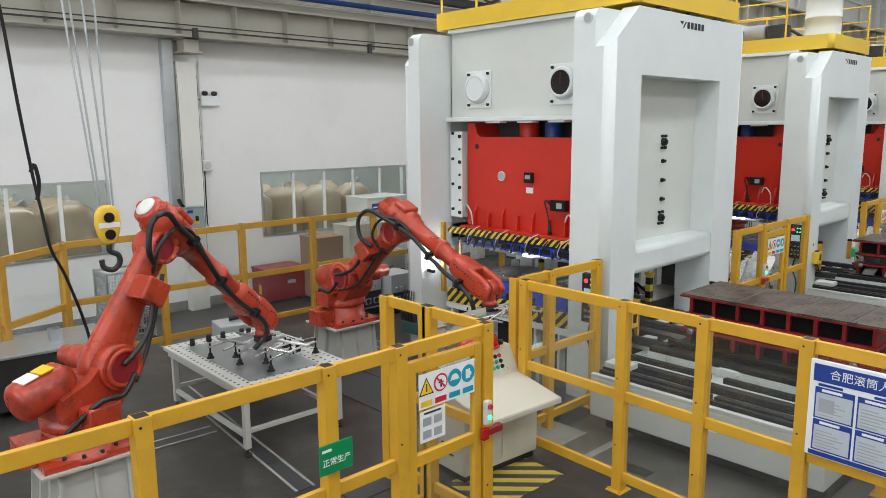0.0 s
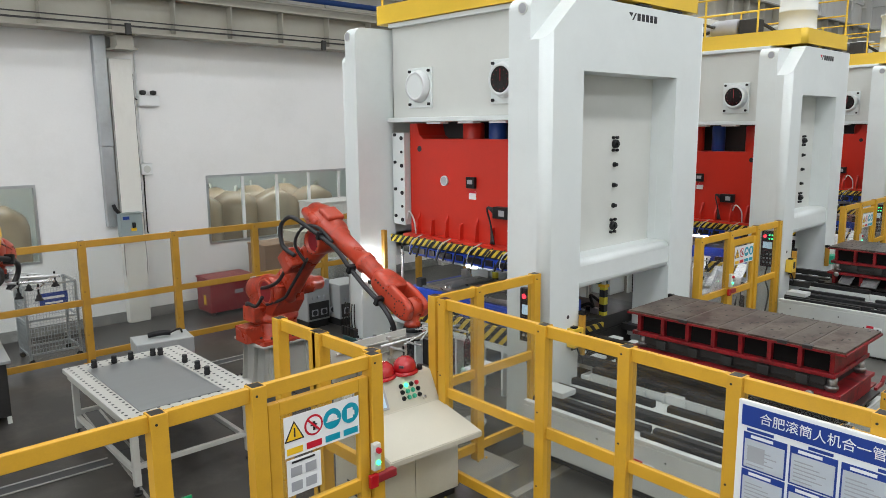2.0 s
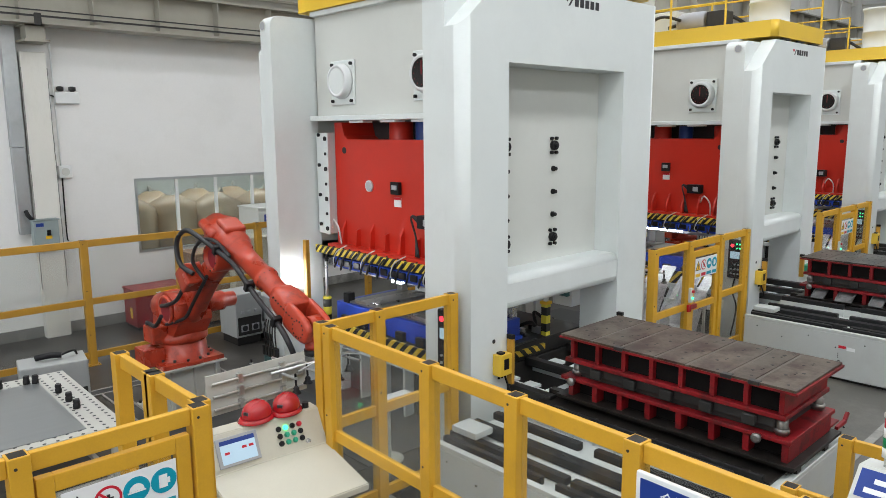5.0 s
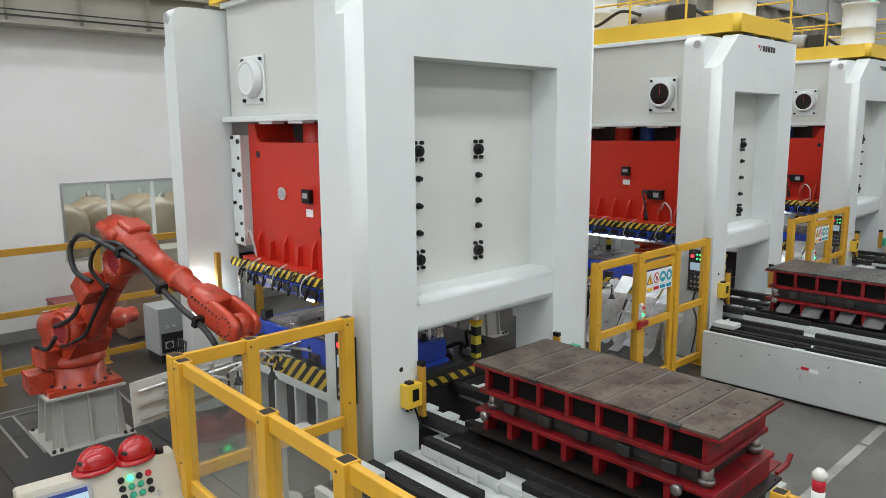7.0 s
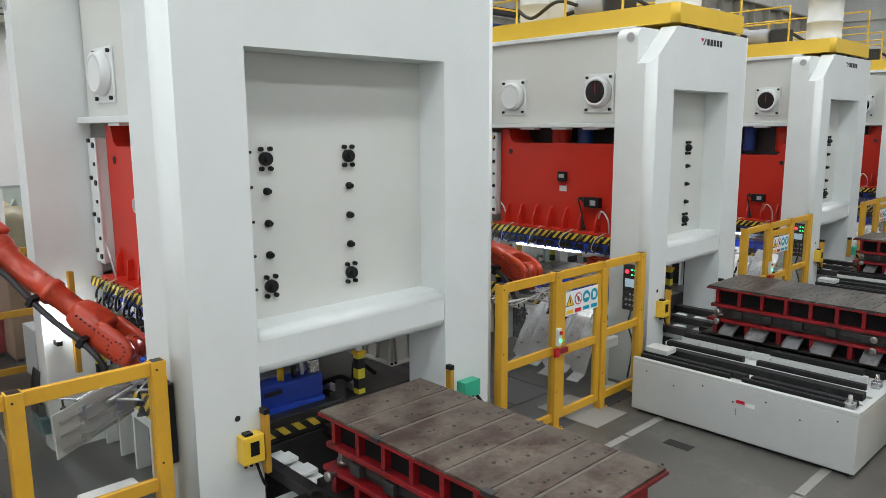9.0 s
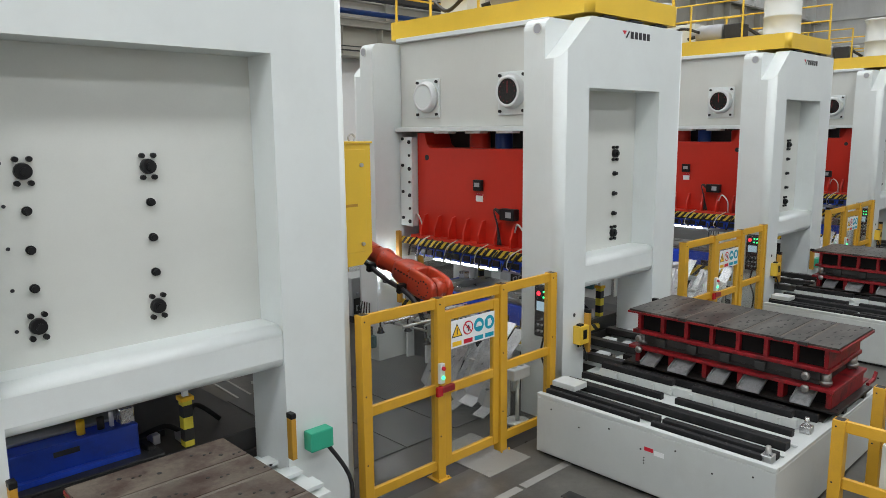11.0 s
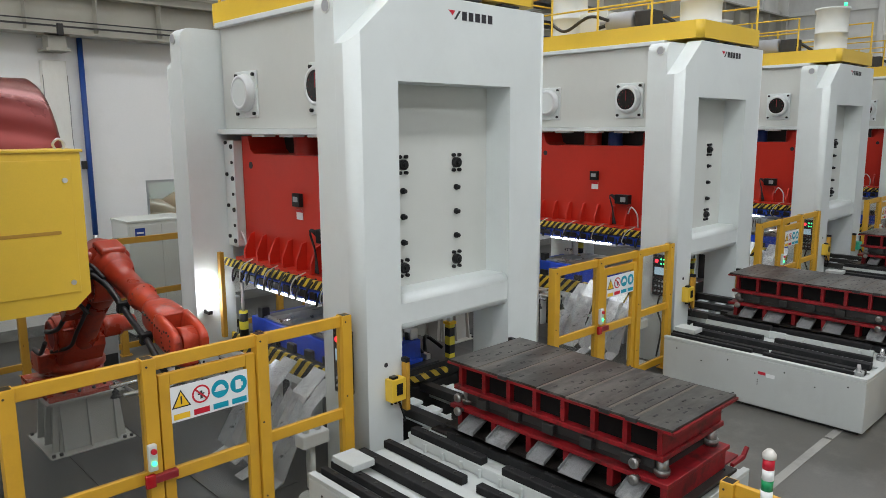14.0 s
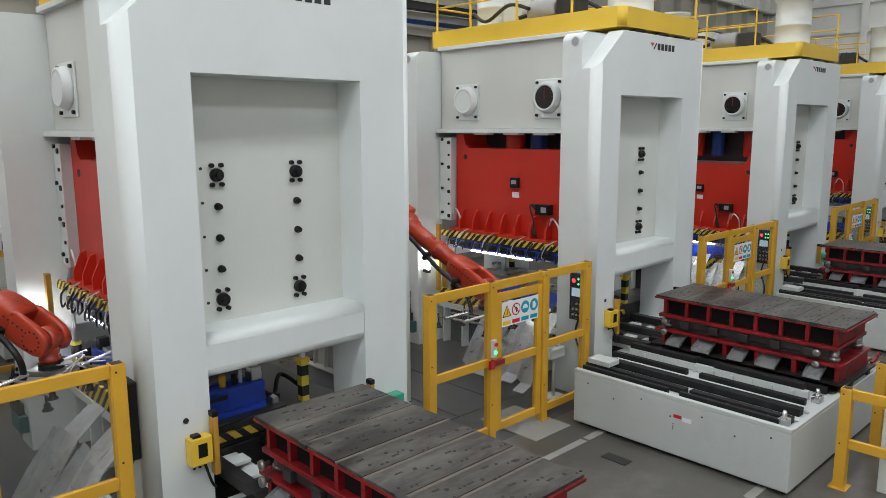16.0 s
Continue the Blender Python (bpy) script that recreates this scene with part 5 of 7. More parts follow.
    for k, m in enumerate((SIGN_YELLOW, SIGN_RED, SIGN_CYAN, SIGN_CYAN)):
        part("caption_bar", boxes((x0 + step * (k + 0.1), y - 0.0062, z0 + h * 0.06, x0 + step * (k + 0.9), y - 0.0042, z0 + h * 0.22)), m, s)
    return s


def gate_leaf(f, a, b, top, paint, sign=(0.0, 0.30), low=0.12, mid=0.98):
    h = 0.045
    g = part("gate", rbox(a, -0.03, low, a + 2 * h, 0.03, top, 0.005), paint, f)
    part("stile", rbox(b - 2 * h, -0.03, low, b, 0.03, top, 0.005), paint, g)
    for z in (low + 0.05, mid, top - 0.05):
        part("gate_rail", rbox(a + 2 * h, -0.028, z - 0.05, b - 2 * h, 0.028, z + 0.05, 0.005), paint, g)
    for z0, z1 in ((low + 0.1, mid - 0.05), (mid + 0.05, top - 0.1)):
        o = part("clear_panel", boxes((a + 2 * h, -0.003, z0, b - 2 * h, 0.003, z1)), POLY, g)
        o.visible_shadow = False
    return g


def gate_lock(f, x, z=1.02, side=-1):
    bm = rbox(x - 0.03, side * 0.09, z - 0.04, x + 0.19, side * 0.06 + 0.03, z + 0.03, 0.012)
    l = part("lock", bm, CRATE_RED, f, "dark red gate interlock switch")
    part("switch_body", rbox(x - 0.08, side * 0.10, z - 0.06, x + 0.0, side * 0.06, z + 0.05, 0.01), HELMET, l)
    b = part("button_box", rbox(x - 0.05, side * 0.11, z + 0.08, x + 0.02, side * 0.061, z + 0.30, 0.01), PANEL_GREY, f, "small grey push button box")
    bm = bmesh.new()
    cyl(bm, (x - 0.015, side * 0.135, z + 0.25), (x - 0.015, side * 0.111, z + 0.25), 0.022, n=12)
    part("stop_button", bm, SIGN_RED, b)
    bm = bmesh.new()
    cyl(bm, (x - 0.015, side * 0.125, z + 0.15), (x - 0.015, side * 0.111, z + 0.15), 0.02, n=12)
    part("lamp", bm, LED_GREEN, b)


def press_gate(x0):
    f = fence_run(x0, 5.39, x0 + 2.9, 5.39, (0, 0.98, 1.97, 2.88), "yellow steel guard gate with clear panels and warning board between presses", door=(0.98, 1.97))
    g = gate_leaf(f, 1.055, 1.905, 1.84, YELLOW)
    warning_sign(g, 1.14, 1.42, 0.68, 0.30, -0.032)
    gate_lock(f, 0.96)
    return f


GATE2 = press_gate(13.44)
for _k in (1, 2, 3):
    copy_thing(GATE2, pose(13.45 + PITCH * _k, 5.39, 0))
fence_run(8.02, 5.45, 9.66, 5.45, (0.0, 0.62, 1.58), "yellow steel guard fence with clear panels beside the press")
F_SIDE = fence_run(8.0, 5.34, 7.80, 0.4, (0.06, 1.38, 2.24, 3.14, 4.05, 4.9), "yellow steel guard fence with clear panels and a notice board")
F_FRONT = fence_run(-0.7, 4.36, 6.37, 4.36, (0.1, 1.4, 2.75, 4.08, 5.41, 6.08, 7.07), "yellow steel guard fence with a gate and green sign", clear_panels=False, door=(6.08, 7.07))
_g = gate_leaf(F_FRONT, 6.15, 7.0, 1.84, YELLOW)
warning_sign(_g, 6.26, 1.42, 0.64, 0.30, -0.034)
_n = part("instruction_sheet", boxes((6.27, -0.038, 1.13, 6.55, -0.034, 1.40)), SIGN_WHITE, _g, "white instruction sheet with small pictures")
for _k in range(4):
    part("picture", boxes((6.30 + 0.12 * (_k % 2), -0.041, 1.16 + 0.11 * (_k // 2), 6.39 + 0.12 * (_k % 2), -0.0385, 1.23 + 0.11 * (_k // 2))), GREY_INK, _n)
part("caption_bar", boxes((6.31, -0.041, 1.37, 6.50, -0.0385, 1.385)), INK, _n)
gate_lock(F_FRONT, 7.03)
_s = part("green_sign", rbox(5.28, -0.075, 1.20, 5.57, -0.06, 1.43, 0.004), SIGN_GREEN, F_FRONT, "green production status sign on a fence post")
writing("正常生产", 0.062, pose(5.425, -0.0775, 1.29, 90, 0, 0), SIGN_WHITE, _s)
part("brand_bar", boxes((5.30, -0.078, 1.375, 5.38, -0.0755, 1.395)), SIGN_WHITE, _s)
fence_run(6.42, 4.45, 6.42, 7.1, (0.75, 1.35), "yellow steel guard fence by the gate", paint=YELLOW, clear_panels=False)
fence_run(6.42, 4.42, 6.42, 5.15, (0.02, 0.72), "yellow steel guard fence by the gate", clear_panels=False)
_b = part("notice_board", rbox(3.20, -0.09, 1.08, 4.52, -0.06, 1.87, 0.006), SIGN_WHITE, F_SIDE, "white notice board with blue title bar and forms")
part("title_bar", boxes((3.23, -0.0945, 1.70, 4.49, -0.0905, 1.84)), SIGN_BLUE, _b)
writing("合肥滚筒人机合一管理看板", 0.085, pose(3.86, -0.0965, 1.77, 90, 0, 0), SIGN_WHITE, _b)
for _k in range(4):
    for _j in range(2):
        _x, _z = 3.25 + _k * 0.31, 1.135 + _j * 0.265
        part("form_frame", boxes((_x, -0.0945, _z, _x + 0.29, -0.0905, _z + 0.255)), SIGN_BLUE, _b)
        part("form", boxes((_x + 0.012, -0.0975, _z + 0.012, _x + 0.278, -0.0947, _z + 0.21)), FORM_GREY, _b)
        part("form_title", boxes((_x + 0.05, -0.0965, _z + 0.222, _x + 0.2, -0.0947, _z + 0.243)), SIGN_WHITE, _b)
        part("form_line", boxes(*[(_x + 0.03, -0.0995, _z + 0.03 + 0.026 * i, _x + 0.15 + 0.02 * ((i * 3) % 5), -0.0977, _z + 0.038 + 0.026 * i) for i in range(6)]), GREY_INK, _b)
part("foot_bar", boxes((3.23, -0.0945, 1.09, 4.49, -0.0905, 1.125)), SIGN_BLUE, _b)
part("photo", boxes((3.285, -0.1, 1.46, 3.40, -0.0977, 1.56)), GREY_INK, _b)
part("caption_bar", boxes((3.27, -0.0945, 1.665, 3.45, -0.0905, 1.685), (3.67, -0.0945, 1.665, 3.82, -0.0905, 1.685), (4.07, -0.0945, 1.665, 4.22, -0.0905, 1.685)), SIGN_BLUE, _b)
# ochre fence along the back of the cells
fence_run(5.1, 12.1, 12.4, 12.1, (0, 1.52, 3.0, 4.5, 6.0, 7.3), "ochre steel guard fence along the back of the robot cell", paint=OLD_YELLOW, group="back fences")
fence_run(5.08, 12.0, 3.2, 10.6, (0.02, 1.25, 2.34), "ochre steel guard fence at the corner of the robot cell", paint=OLD_YELLOW, group="back fences")
fence_run(13.6, 12.1, 19.6, 12.1, (0, 1.5, 3.0, 4.5, 6.0), "ochre steel guard fence along the back of the robot cell", paint=OLD_YELLOW, group="back fences")
fence_run(20.2, 12.1, 26.2, 12.1, (0, 1.5, 3.0, 4.5, 6.0), "ochre steel guard fence along the back of the robot cell", paint=OLD_YELLOW, group="back fences")
# low railings in front of the carts
for _x in (9.75, 10.93, 16.3, 17.48, 22.46, 23.64):
    fence_run(_x, 2.06, _x + 0.02, -0.7, (0.0, 0.9, 1.8, 2.7), "low yellow steel railing beside the operator desk", height=1.1, rails=(0.5,), clear_panels=False, group="low railings")


# ---- robots ----
L2, L3, A1, D1, A3, D6, Z0 = 1.26, 1.84, 0.31, 0.77, 0.25, 0.22, 0.66


def joints(yaw, q2, phi, psi):
    """Poses of the robot's links in its own space; degrees."""
    y = radians(yaw)
    d, u = Vector((math.cos(y), math.sin(y), 0)), Vector((0, 0, 1))
    a, b = radians(q2), radians(phi)
    s = A1 * d + D1 * u
    e = s + L2 * (math.sin(a) * d + math.cos(a) * u)
    w = e + A3 * (-math.sin(b) * d + math.cos(b) * u) + L3 * (math.cos(b) * d + math.sin(b) * u)
    return {"turret": pose(0, 0, 0, 0, 0, yaw), "lower_arm": pose(*s, 0, q2, yaw), "forearm": pose(*e, 0, -phi, yaw), "wrist": pose(*w, 0, -psi, yaw)}


def robot(at, angles, label, tool="bars"):
    R = thing("industrial_robot", label, "robot", (at[0], at[1], Z0), "press line robots")
    # fixed foot
    bm = bmesh.new()
    lathe(bm, [(0.40, 0.0), (0.40, 0.05), (0.33, 0.07), (0.31, 0.26), (0.29, 0.28)], (0, 0, 0), "z", 36)
    box(bm, -0.42, -0.38, 0, 0.40, 0.38, 0.055)
    box(bm, -0.56, -0.16, 0.02, -0.3, 0.16, 0.24)
    foot = part("base", bm, ROBOT_ORANGE, R)
    bm = bmesh.new()
    for k in range(14):
        a = radians(k * 360 / 14)
        cyl(bm, (0.365 * math.cos(a), 0.365 * math.sin(a), 0.05), (0.365 * math.cos(a), 0.365 * math.sin(a), 0.085), 0.02, n=8)
    part("foot_bolt", bm, DARK_IRON, foot)
    J = joints(*angles)
    links = {}
    # turret: round column, two cheeks, gear motor, balancing cylinder
    bm = bmesh.new()
    lathe(bm, [(0.33, 0.285), (0.34, 0.30), (0.34, 0.36), (0.28, 0.42), (0.26, 0.5)], (0, 0, 0), "z", 32)
    prism(bm, [(-0.3, 0.4), (0.3, 0.4), (0.5, 0.62), (0.52, 0.86), (0.4, 0.96), (0.22, 0.94), (0.0, 0.72), (-0.28, 0.62)], "y", -0.24, -0.12)
    prism(bm, [(-0.3, 0.4), (0.3, 0.4), (0.46, 0.6), (0.46, 0.7), (0.1, 0.74), (-0.28, 0.66)], "y", -0.119, 0.22)
    cyl(bm, (A1, -0.30, D1), (A1, -0.12, D1), 0.22, n=28)
    T = part("turret", bm, ROBOT_ORANGE, R)
    bm = bmesh.new()
    lathe(bm, [(0.12, 0), (0.13, 0.02), (0.13, 0.22), (0.10, 0.24), (0.10, 0.38), (0.08, 0.4)], (A1, 0.23, D1), "y", 20)
    part("axis_motor", bm, ROBOT_ORANGE, T)
    bm = bmesh.new()
    lathe(bm, [(0.1, 0), (0.15, 0.015), (0.185, 0.05), (0.19, 0.08), (0.19, 0.46), (0.15, 0.50), (0.1, 0.56)], (0, 0, 0), "x", 28)
    c = part("balancer", bm, ROBOT_ORANGE, T)
    c.matrix_basis = pose(-0.58, 0.02, 0.62, 0, -14, 0)
    part("label", boxes((0.10, -0.10, 0.180, 0.25, 0.07, 0.1915)), SIGN_WHITE, c)
    part("label", boxes((0.27, -0.10, 0.180, 0.40, 0.07, 0.1915)), SIGN_YELLOW, c)
    bm = rbox(-0.16, -0.44, 0.30, 0.16, -0.245, 0.52, 0.02)
    part("motor_box", bm, ROBOT_ORANGE, T)
    bm = bmesh.new()
    tube(bm, [(-0.3, -0.25, 0.3), (-0.05, -0.42, 0.56), (0.2, -0.42, 0.56), (0.36, -0.40, 0.72)], 0.026, n=10)
    part("cable_set", bm, HOSE, T)
    links["turret"] = T
    # lower arm: tapered casting, local z along it
    bm = bmesh.new()
    loft(bm, [(-0.25, 0, 0, 0.09, 0.08), (-0.22, 0, 0, 0.16, 0.115), (-0.12, 0, 0, 0.22, 0.13), (0.02, 0, 0, 0.24, 0.135), (0.22, -0.01, 0, 0.22, 0.13), (0.5, -0.02, 0, 0.185, 0.125),
              (0.8, -0.02, 0, 0.155, 0.115), (1.04, -0.01, 0, 0.15, 0.112), (L2 - 0.04, 0, 0, 0.16, 0.118), (L2 + 0.08, 0, 0, 0.158, 0.118), (L2 + 0.15, 0, 0, 0.11, 0.10), (L2 + 0.17, 0, 0, 0.06, 0.07)], "z", 28, 2.8)
    A = part("lower_arm", bm, ROBOT_ORANGE, R)
    h = part("shoulder_hub", quick(lathe, [(0.12, -0.155), (0.17, -0.15), (0.19, -0.13), (0.19, 0.15), (0.15, 0.17)], (0, 0, 0), "y", 28), ROBOT_ORANGE, A)
    h = part("elbow_hub", quick(lathe, [(0.10, -0.13), (0.128, -0.135), (0.132, -0.18), (0.16, -0.185), (0.172, -0.16), (0.172, 0.14), (0.15, 0.165)], (0, 0, L2), "y", 28), ROBOT_ORANGE, A)
    bm = bmesh.new()
    for k in range(10):
        a = radians(36 * k)
        cyl(bm, (0.146 * math.cos(a), -0.191, L2 + 0.146 * math.sin(a)), (0.146 * math.cos(a), -0.175, L2 + 0.146 * math.sin(a)), 0.011, n=6)
    part("cover_screw", bm, DARK_IRON, h)
    part("elbow_bore", quick(cyl, (0, -0.140, L2), (0, -0.136, L2), 0.126, n=28), CRATE_RED, h, "dark red inside of the open joint")
    part("shoulder_bore", quick(cyl, (0, -0.316, 0), (0, -0.3125, 0), 0.148, n=28), CRATE_RED, A, "dark red inside of the open joint")
    part("arm_box", rbox(-0.17, -0.36, L2 * 0.52, 0.11, -0.114, L2 * 0.52 + 0.25, 0.022), ROBOT_ORANGE, A)
    part("joint_cover", quick(lathe, [(0.12, -0.312), (0.15, -0.314), (0.155, -0.335), (0.185, -0.335), (0.195, -0.302)], (0, 0, 0), "y", 28), ROBOT_ORANGE, A)
    bm = bmesh.new()
    tube(bm, [(0.02, -0.30, L2 * 0.54), (0.07, -0.33, 0.42), (0.02, -0.36, 0.2), (-0.06, -0.36, 0.02)], 0.026, n=10)
    tube(bm, [(0.10, -0.16, L2 * 0.8), (0.20, -0.20, 0.5), (0.24, -0.22, 0.2), (0.16, -0.34, -0.08)], 0.022, n=10)
    part("cable_set", bm, HOSE, A)
    links["lower_arm"] = A
    # forearm: local x along it, its axis A3 above the joint
    z = A3
    bm = bmesh.new()
    lathe(bm, [(0.06, -0.36), (0.12, -0.355), (0.155, -0.33), (0.165, -0.22), (0.195, -0.20), (0.20, -0.06), (0.19, 0.10), (0.185, 0.22), (0.16, 0.27), (0.15, 0.29), (0.15, 0.33), (0.122, 0.36), (0.112, 0.85), (0.136, 0.86), (0.136, 0.92), (0.114, 0.93), (0.108, 1.22), (0.10, 1.26)], (0, 0, z), "x", 30)
    F = part("forearm", bm, ROBOT_ORANGE, R)
    bm = bmesh.new()
    loft(bm, [(-0.155, 0, 0, 0.08, 0.08), (-0.09, 0, 0, 0.13, 0.10), (-0.03, 0, 0, 0.15, 0.13), (0.12, 0.02, 0, 0.17, 0.14), (z - 0.02, 0.04, 0, 0.17, 0.13)], "z", 24, 3.2)
    part("elbow_housing", bm, ROBOT_ORANGE, F)
    part("motor_cover", rbox(-0.10, -0.13, z + 0.15, 0.16, 0.13, z + 0.225, 0.03, 3), ROBOT_ORANGE, F)
    bm = bmesh.new()
    loft(bm, [(1.19, 0, z, 0.10, 0.10), (1.21, 0, z, 0.135, 0.12), (1.28, 0, z, 0.155, 0.135), (1.42, 0, z, 0.165, 0.15), (1.54, 0, z, 0.165, 0.15), (1.58, 0, z, 0.15, 0.13)], "x", 28, 3.4)
    part("wrist_housing", bm, ROBOT_ORANGE, F)
    for y in (-0.122, 0.122):
        bm = bmesh.new()
        loft(bm, [(1.50, y, z, 0.035, 0.12), (1.56, y, z, 0.045, 0.148), (1.74, y, z, 0.046, 0.148), (1.86, y, z, 0.046, 0.135), (1.93, y, z, 0.044, 0.105), (1.97, y, z, 0.035, 0.06)], "x", 24, 3.0)
        part("wrist_fork", bm, ROBOT_ORANGE, F)
    for s, y in ((-1, 0.16), (1, -0.16)):
        part("axis_motor", quick(lathe, [(0.05, -0.30), (0.062, -0.28), (0.062, -0.10), (0.07, -0.09), (0.07, 0.02), (0.04, 0.04)], (-0.02, y, z + 0.05), "x", 16), ROBOT_ORANGE, F)
    bm = bmesh.new()
    for k in range(12):
        a = radians(k * 30)
        for s in (-1, 1):
            cyl(bm, (L3 - 0.03 + 0.09 * math.cos(a), s * 0.15, z + 0.09 * math.sin(a)), (L3 - 0.03 + 0.09 * math.cos(a), s * 0.171, z + 0.09 * math.sin(a)), 0.010, n=6)
        cyl(bm, (0.89, 0.122 * math.cos(a), z + 0.122 * math.sin(a)), (0.926, 0.122 * math.cos(a), z + 0.122 * math.sin(a)), 0.010, n=6)
    for k in range(8):
        cyl(bm, (1.30 + k * 0.055, -0.172, z + 0.05), (1.30 + k * 0.055, -0.14, z + 0.05), 0.010, n=6)
    part("cover_screw", bm, DARK_IRON, F)
    part("end_cap", quick(lathe, [(0.05, -0.372), (0.10, -0.366), (0.115, -0.352), (0.06, -0.35)], (0, 0, z), "x", 24), PANEL_GREY, F)
    bm = bmesh.new()
    tube(bm, [(-0.10, -0.30, -0.26), (-0.30, -0.38, -0.22), (-0.44, -0.38, 0.0), (-0.34, -0.34, 0.20), (-0.08, -0.27, 0.22), (0.2, -0.24, 0.24), (0.5, -0.18, 0.22), (0.85, -0.17, 0.15), (1.2, -0.18, 0.12), (1.5, -0.21, 0.14), (1.72, -0.23, 0.12), (L3 + 0.0, -0.2, 0.02), (L3 + 0.02, -0.12, -0.16)], 0.030, n=10)
    part("dress_hose", bm, HOSE, F)
    bm = bmesh.new()
    tube(bm, [(0.02, -0.20, -0.30), (-0.16, -0.30, -0.12), (-0.12, -0.28, 0.16), (0.1, -0.22, 0.30), (0.4, -0.18, 0.26)], 0.022, n=8)
    part("dress_hose", bm, HOSE, F)
    for p in ((0.2, -0.22, 0.24), (0.85, -0.16, 0.15), (1.5, -0.2, 0.14)):
        part("hose_clamp", rbox(p[0] - 0.03, p[1] - 0.06, p[2] - 0.05, p[0] + 0.03, p[1] + 0.05, p[2] + 0.06, 0.008), BLACK, F)
    links["forearm"] = F
    # wrist: local x along the flange
    bm = bmesh.new()
    cyl(bm, (0, -0.068, 0), (0, 0.068, 0), 0.12, n=24)
    lathe(bm, [(0.085, 0.05), (0.09, 0.12), (0.08, 0.16), (0.095, 0.17), (0.095, D6)], (0, 0, 0), "x", 22)
    Wr = part("wrist", bm, ROBOT_ORANGE, R)
    part("flange", quick(cyl, (D6 + 0.001, 0, 0), (D6 + 0.06, 0, 0), 0.11, n=20), BLACK, Wr)
    links["wrist"] = Wr
    # suction tool: bars in the plane across the flange
    x = D6 + 0.09
    bm = bmesh.new()
    for s in (-0.16, 0.16):
        cyl(bm, (x, -0.62, s), (x, 0.62, s), 0.018, n=10)
    for k in range(5):
        cyl(bm, (x + 0.025, -0.5 + k * 0.25, -0.42), (x + 0.025, -0.5 + k * 0.25, 0.42), 0.014, n=8)
    box(bm, x - 0.03, -0.12, -0.2, x + 0.02, 0.12, 0.2)
    G = part("gripper", bm, STEEL, R, "steel bar gripper with black suction cups")
    for k in range(5):
        for s in (-0.4, 0.4) if k % 2 == 0 else (-0.22, 0.22):
            y = -0.5 + k * 0.25
            bm = bmesh.new()
            cyl(bm, (x - 0.02, y, s), (x + 0.12, y, s), 0.011, n=8)
            lathe(bm, [(0.015, 0.1), (0.03, 0.12), (0.025, 0.135), (0.045, 0.16), (0.048, 0.17)], (x, y, s), "x", 14)
            part("suction_cup", bm, BLACK, G)
    for k in range(4):
        bm = bmesh.new()
        tube(bm, [(x - 0.05, 0.02, 0.03 * k), (x - 0.1, 0.2 - 0.1 * k, 0.2), (x + 0.0, -0.4 + 0.25 * k, 0.3)], 0.008, n=6, steps=3)
        part("air_line", bm, HOSE_WHITE, G)
    if tool == "plate":
        q = part("panel", rbox(x - 0.12, -1.25, 0.10, x + 0.26, -0.2, 0.115, 0.003), TABLE_WHITE, G, "white tool plate with clamped rods")
        for k in range(3):
            bm = bmesh.new()
            cyl(bm, (x - 0.04 + 0.12 * k, -1.2, 0.14), (x - 0.04 + 0.12 * k, -0.25, 0.14), 0.012, n=8)
            box(bm, x - 0.08 + 0.12 * k, -0.95, 0.116, x + 0.0 + 0.12 * k, -0.9, 0.16)
            box(bm, x - 0.08 + 0.12 * k, -0.5, 0.116, x + 0.0 + 0.12 * k, -0.45, 0.16)
            part("rod", bm, STEEL, G)
    links["gripper"] = G
    for k, o in links.items():
        o.matrix_basis = J["wrist" if k == "gripper" else k]
    # welded pedestal under the robot
    p = thing("robot_pedestal", "white painted welded steel pedestal bolted to the floor", "pedestal", (at[0], at[1], 0), "robot pedestals")
    part("top_plate", rbox(-0.46, -0.42, Z0 - 0.03, 0.42, 0.42, Z0 - 0.001, 0.004), TABLE_WHITE, p)
    bm = bmesh.new()
    va, vb = [], []
    for z_, r_ in ((0.03, 0.35), (Z0 - 0.031, 0.31)):
        va.append([bm.verts.new((r_ * sx, r_ * sy, z_)) for sx, sy in ((-1, -1), (1, -1), (1, 1), (-1, 1))])
    for k in range(4):
        bm.faces.new((va[0][k], va[0][(k + 1) % 4], va[1][(k + 1) % 4], va[1][k]))
    bm.faces.new(va[0][::-1])
    bm.faces.new(va[1])
    part("column", bm, TABLE_WHITE, p)
    for k in range(3):
        for s in (-1, 1):
            bm = bmesh.new()
            c = -0.3 + 0.3 * k
            prism(bm, [(s * 0.42, 0.03), (s * 0.32, 0.03), (s * 0.29, Z0 - 0.032), (s * 0.36, Z0 - 0.032)], "x", c - 0.012, c + 0.012)
            part("gusset", bm, TABLE_WHITE, p)
            bm = bmesh.new()
            prism(bm, [(s * 0.42, 0.03), (s * 0.32, 0.03), (s * 0.29, Z0 - 0.032), (s * 0.36, Z0 - 0.032)], "y", c - 0.012, c + 0.012)
            part("gusset", bm, TABLE_WHITE, p)
    part("foot_plate", rbox(-0.48, -0.48, 0.0, 0.48, 0.48, 0.029, 0.004), TABLE_WHITE, p)
    for sx in (-0.44, -0.36, 0.36, 0.44):
        for sy in (-0.44, 0.44):
            part("anchor_bolt", quick(cyl, (sx, sy, 0.029), (sx, sy, 0.06), 0.022, n=8), DARK_IRON, p)
    return R, links


R1, LINKS1 = robot((3.83, 7.29), (17, 33, -44.6, -90), "red-orange six-axis robot reaching over the blank table")
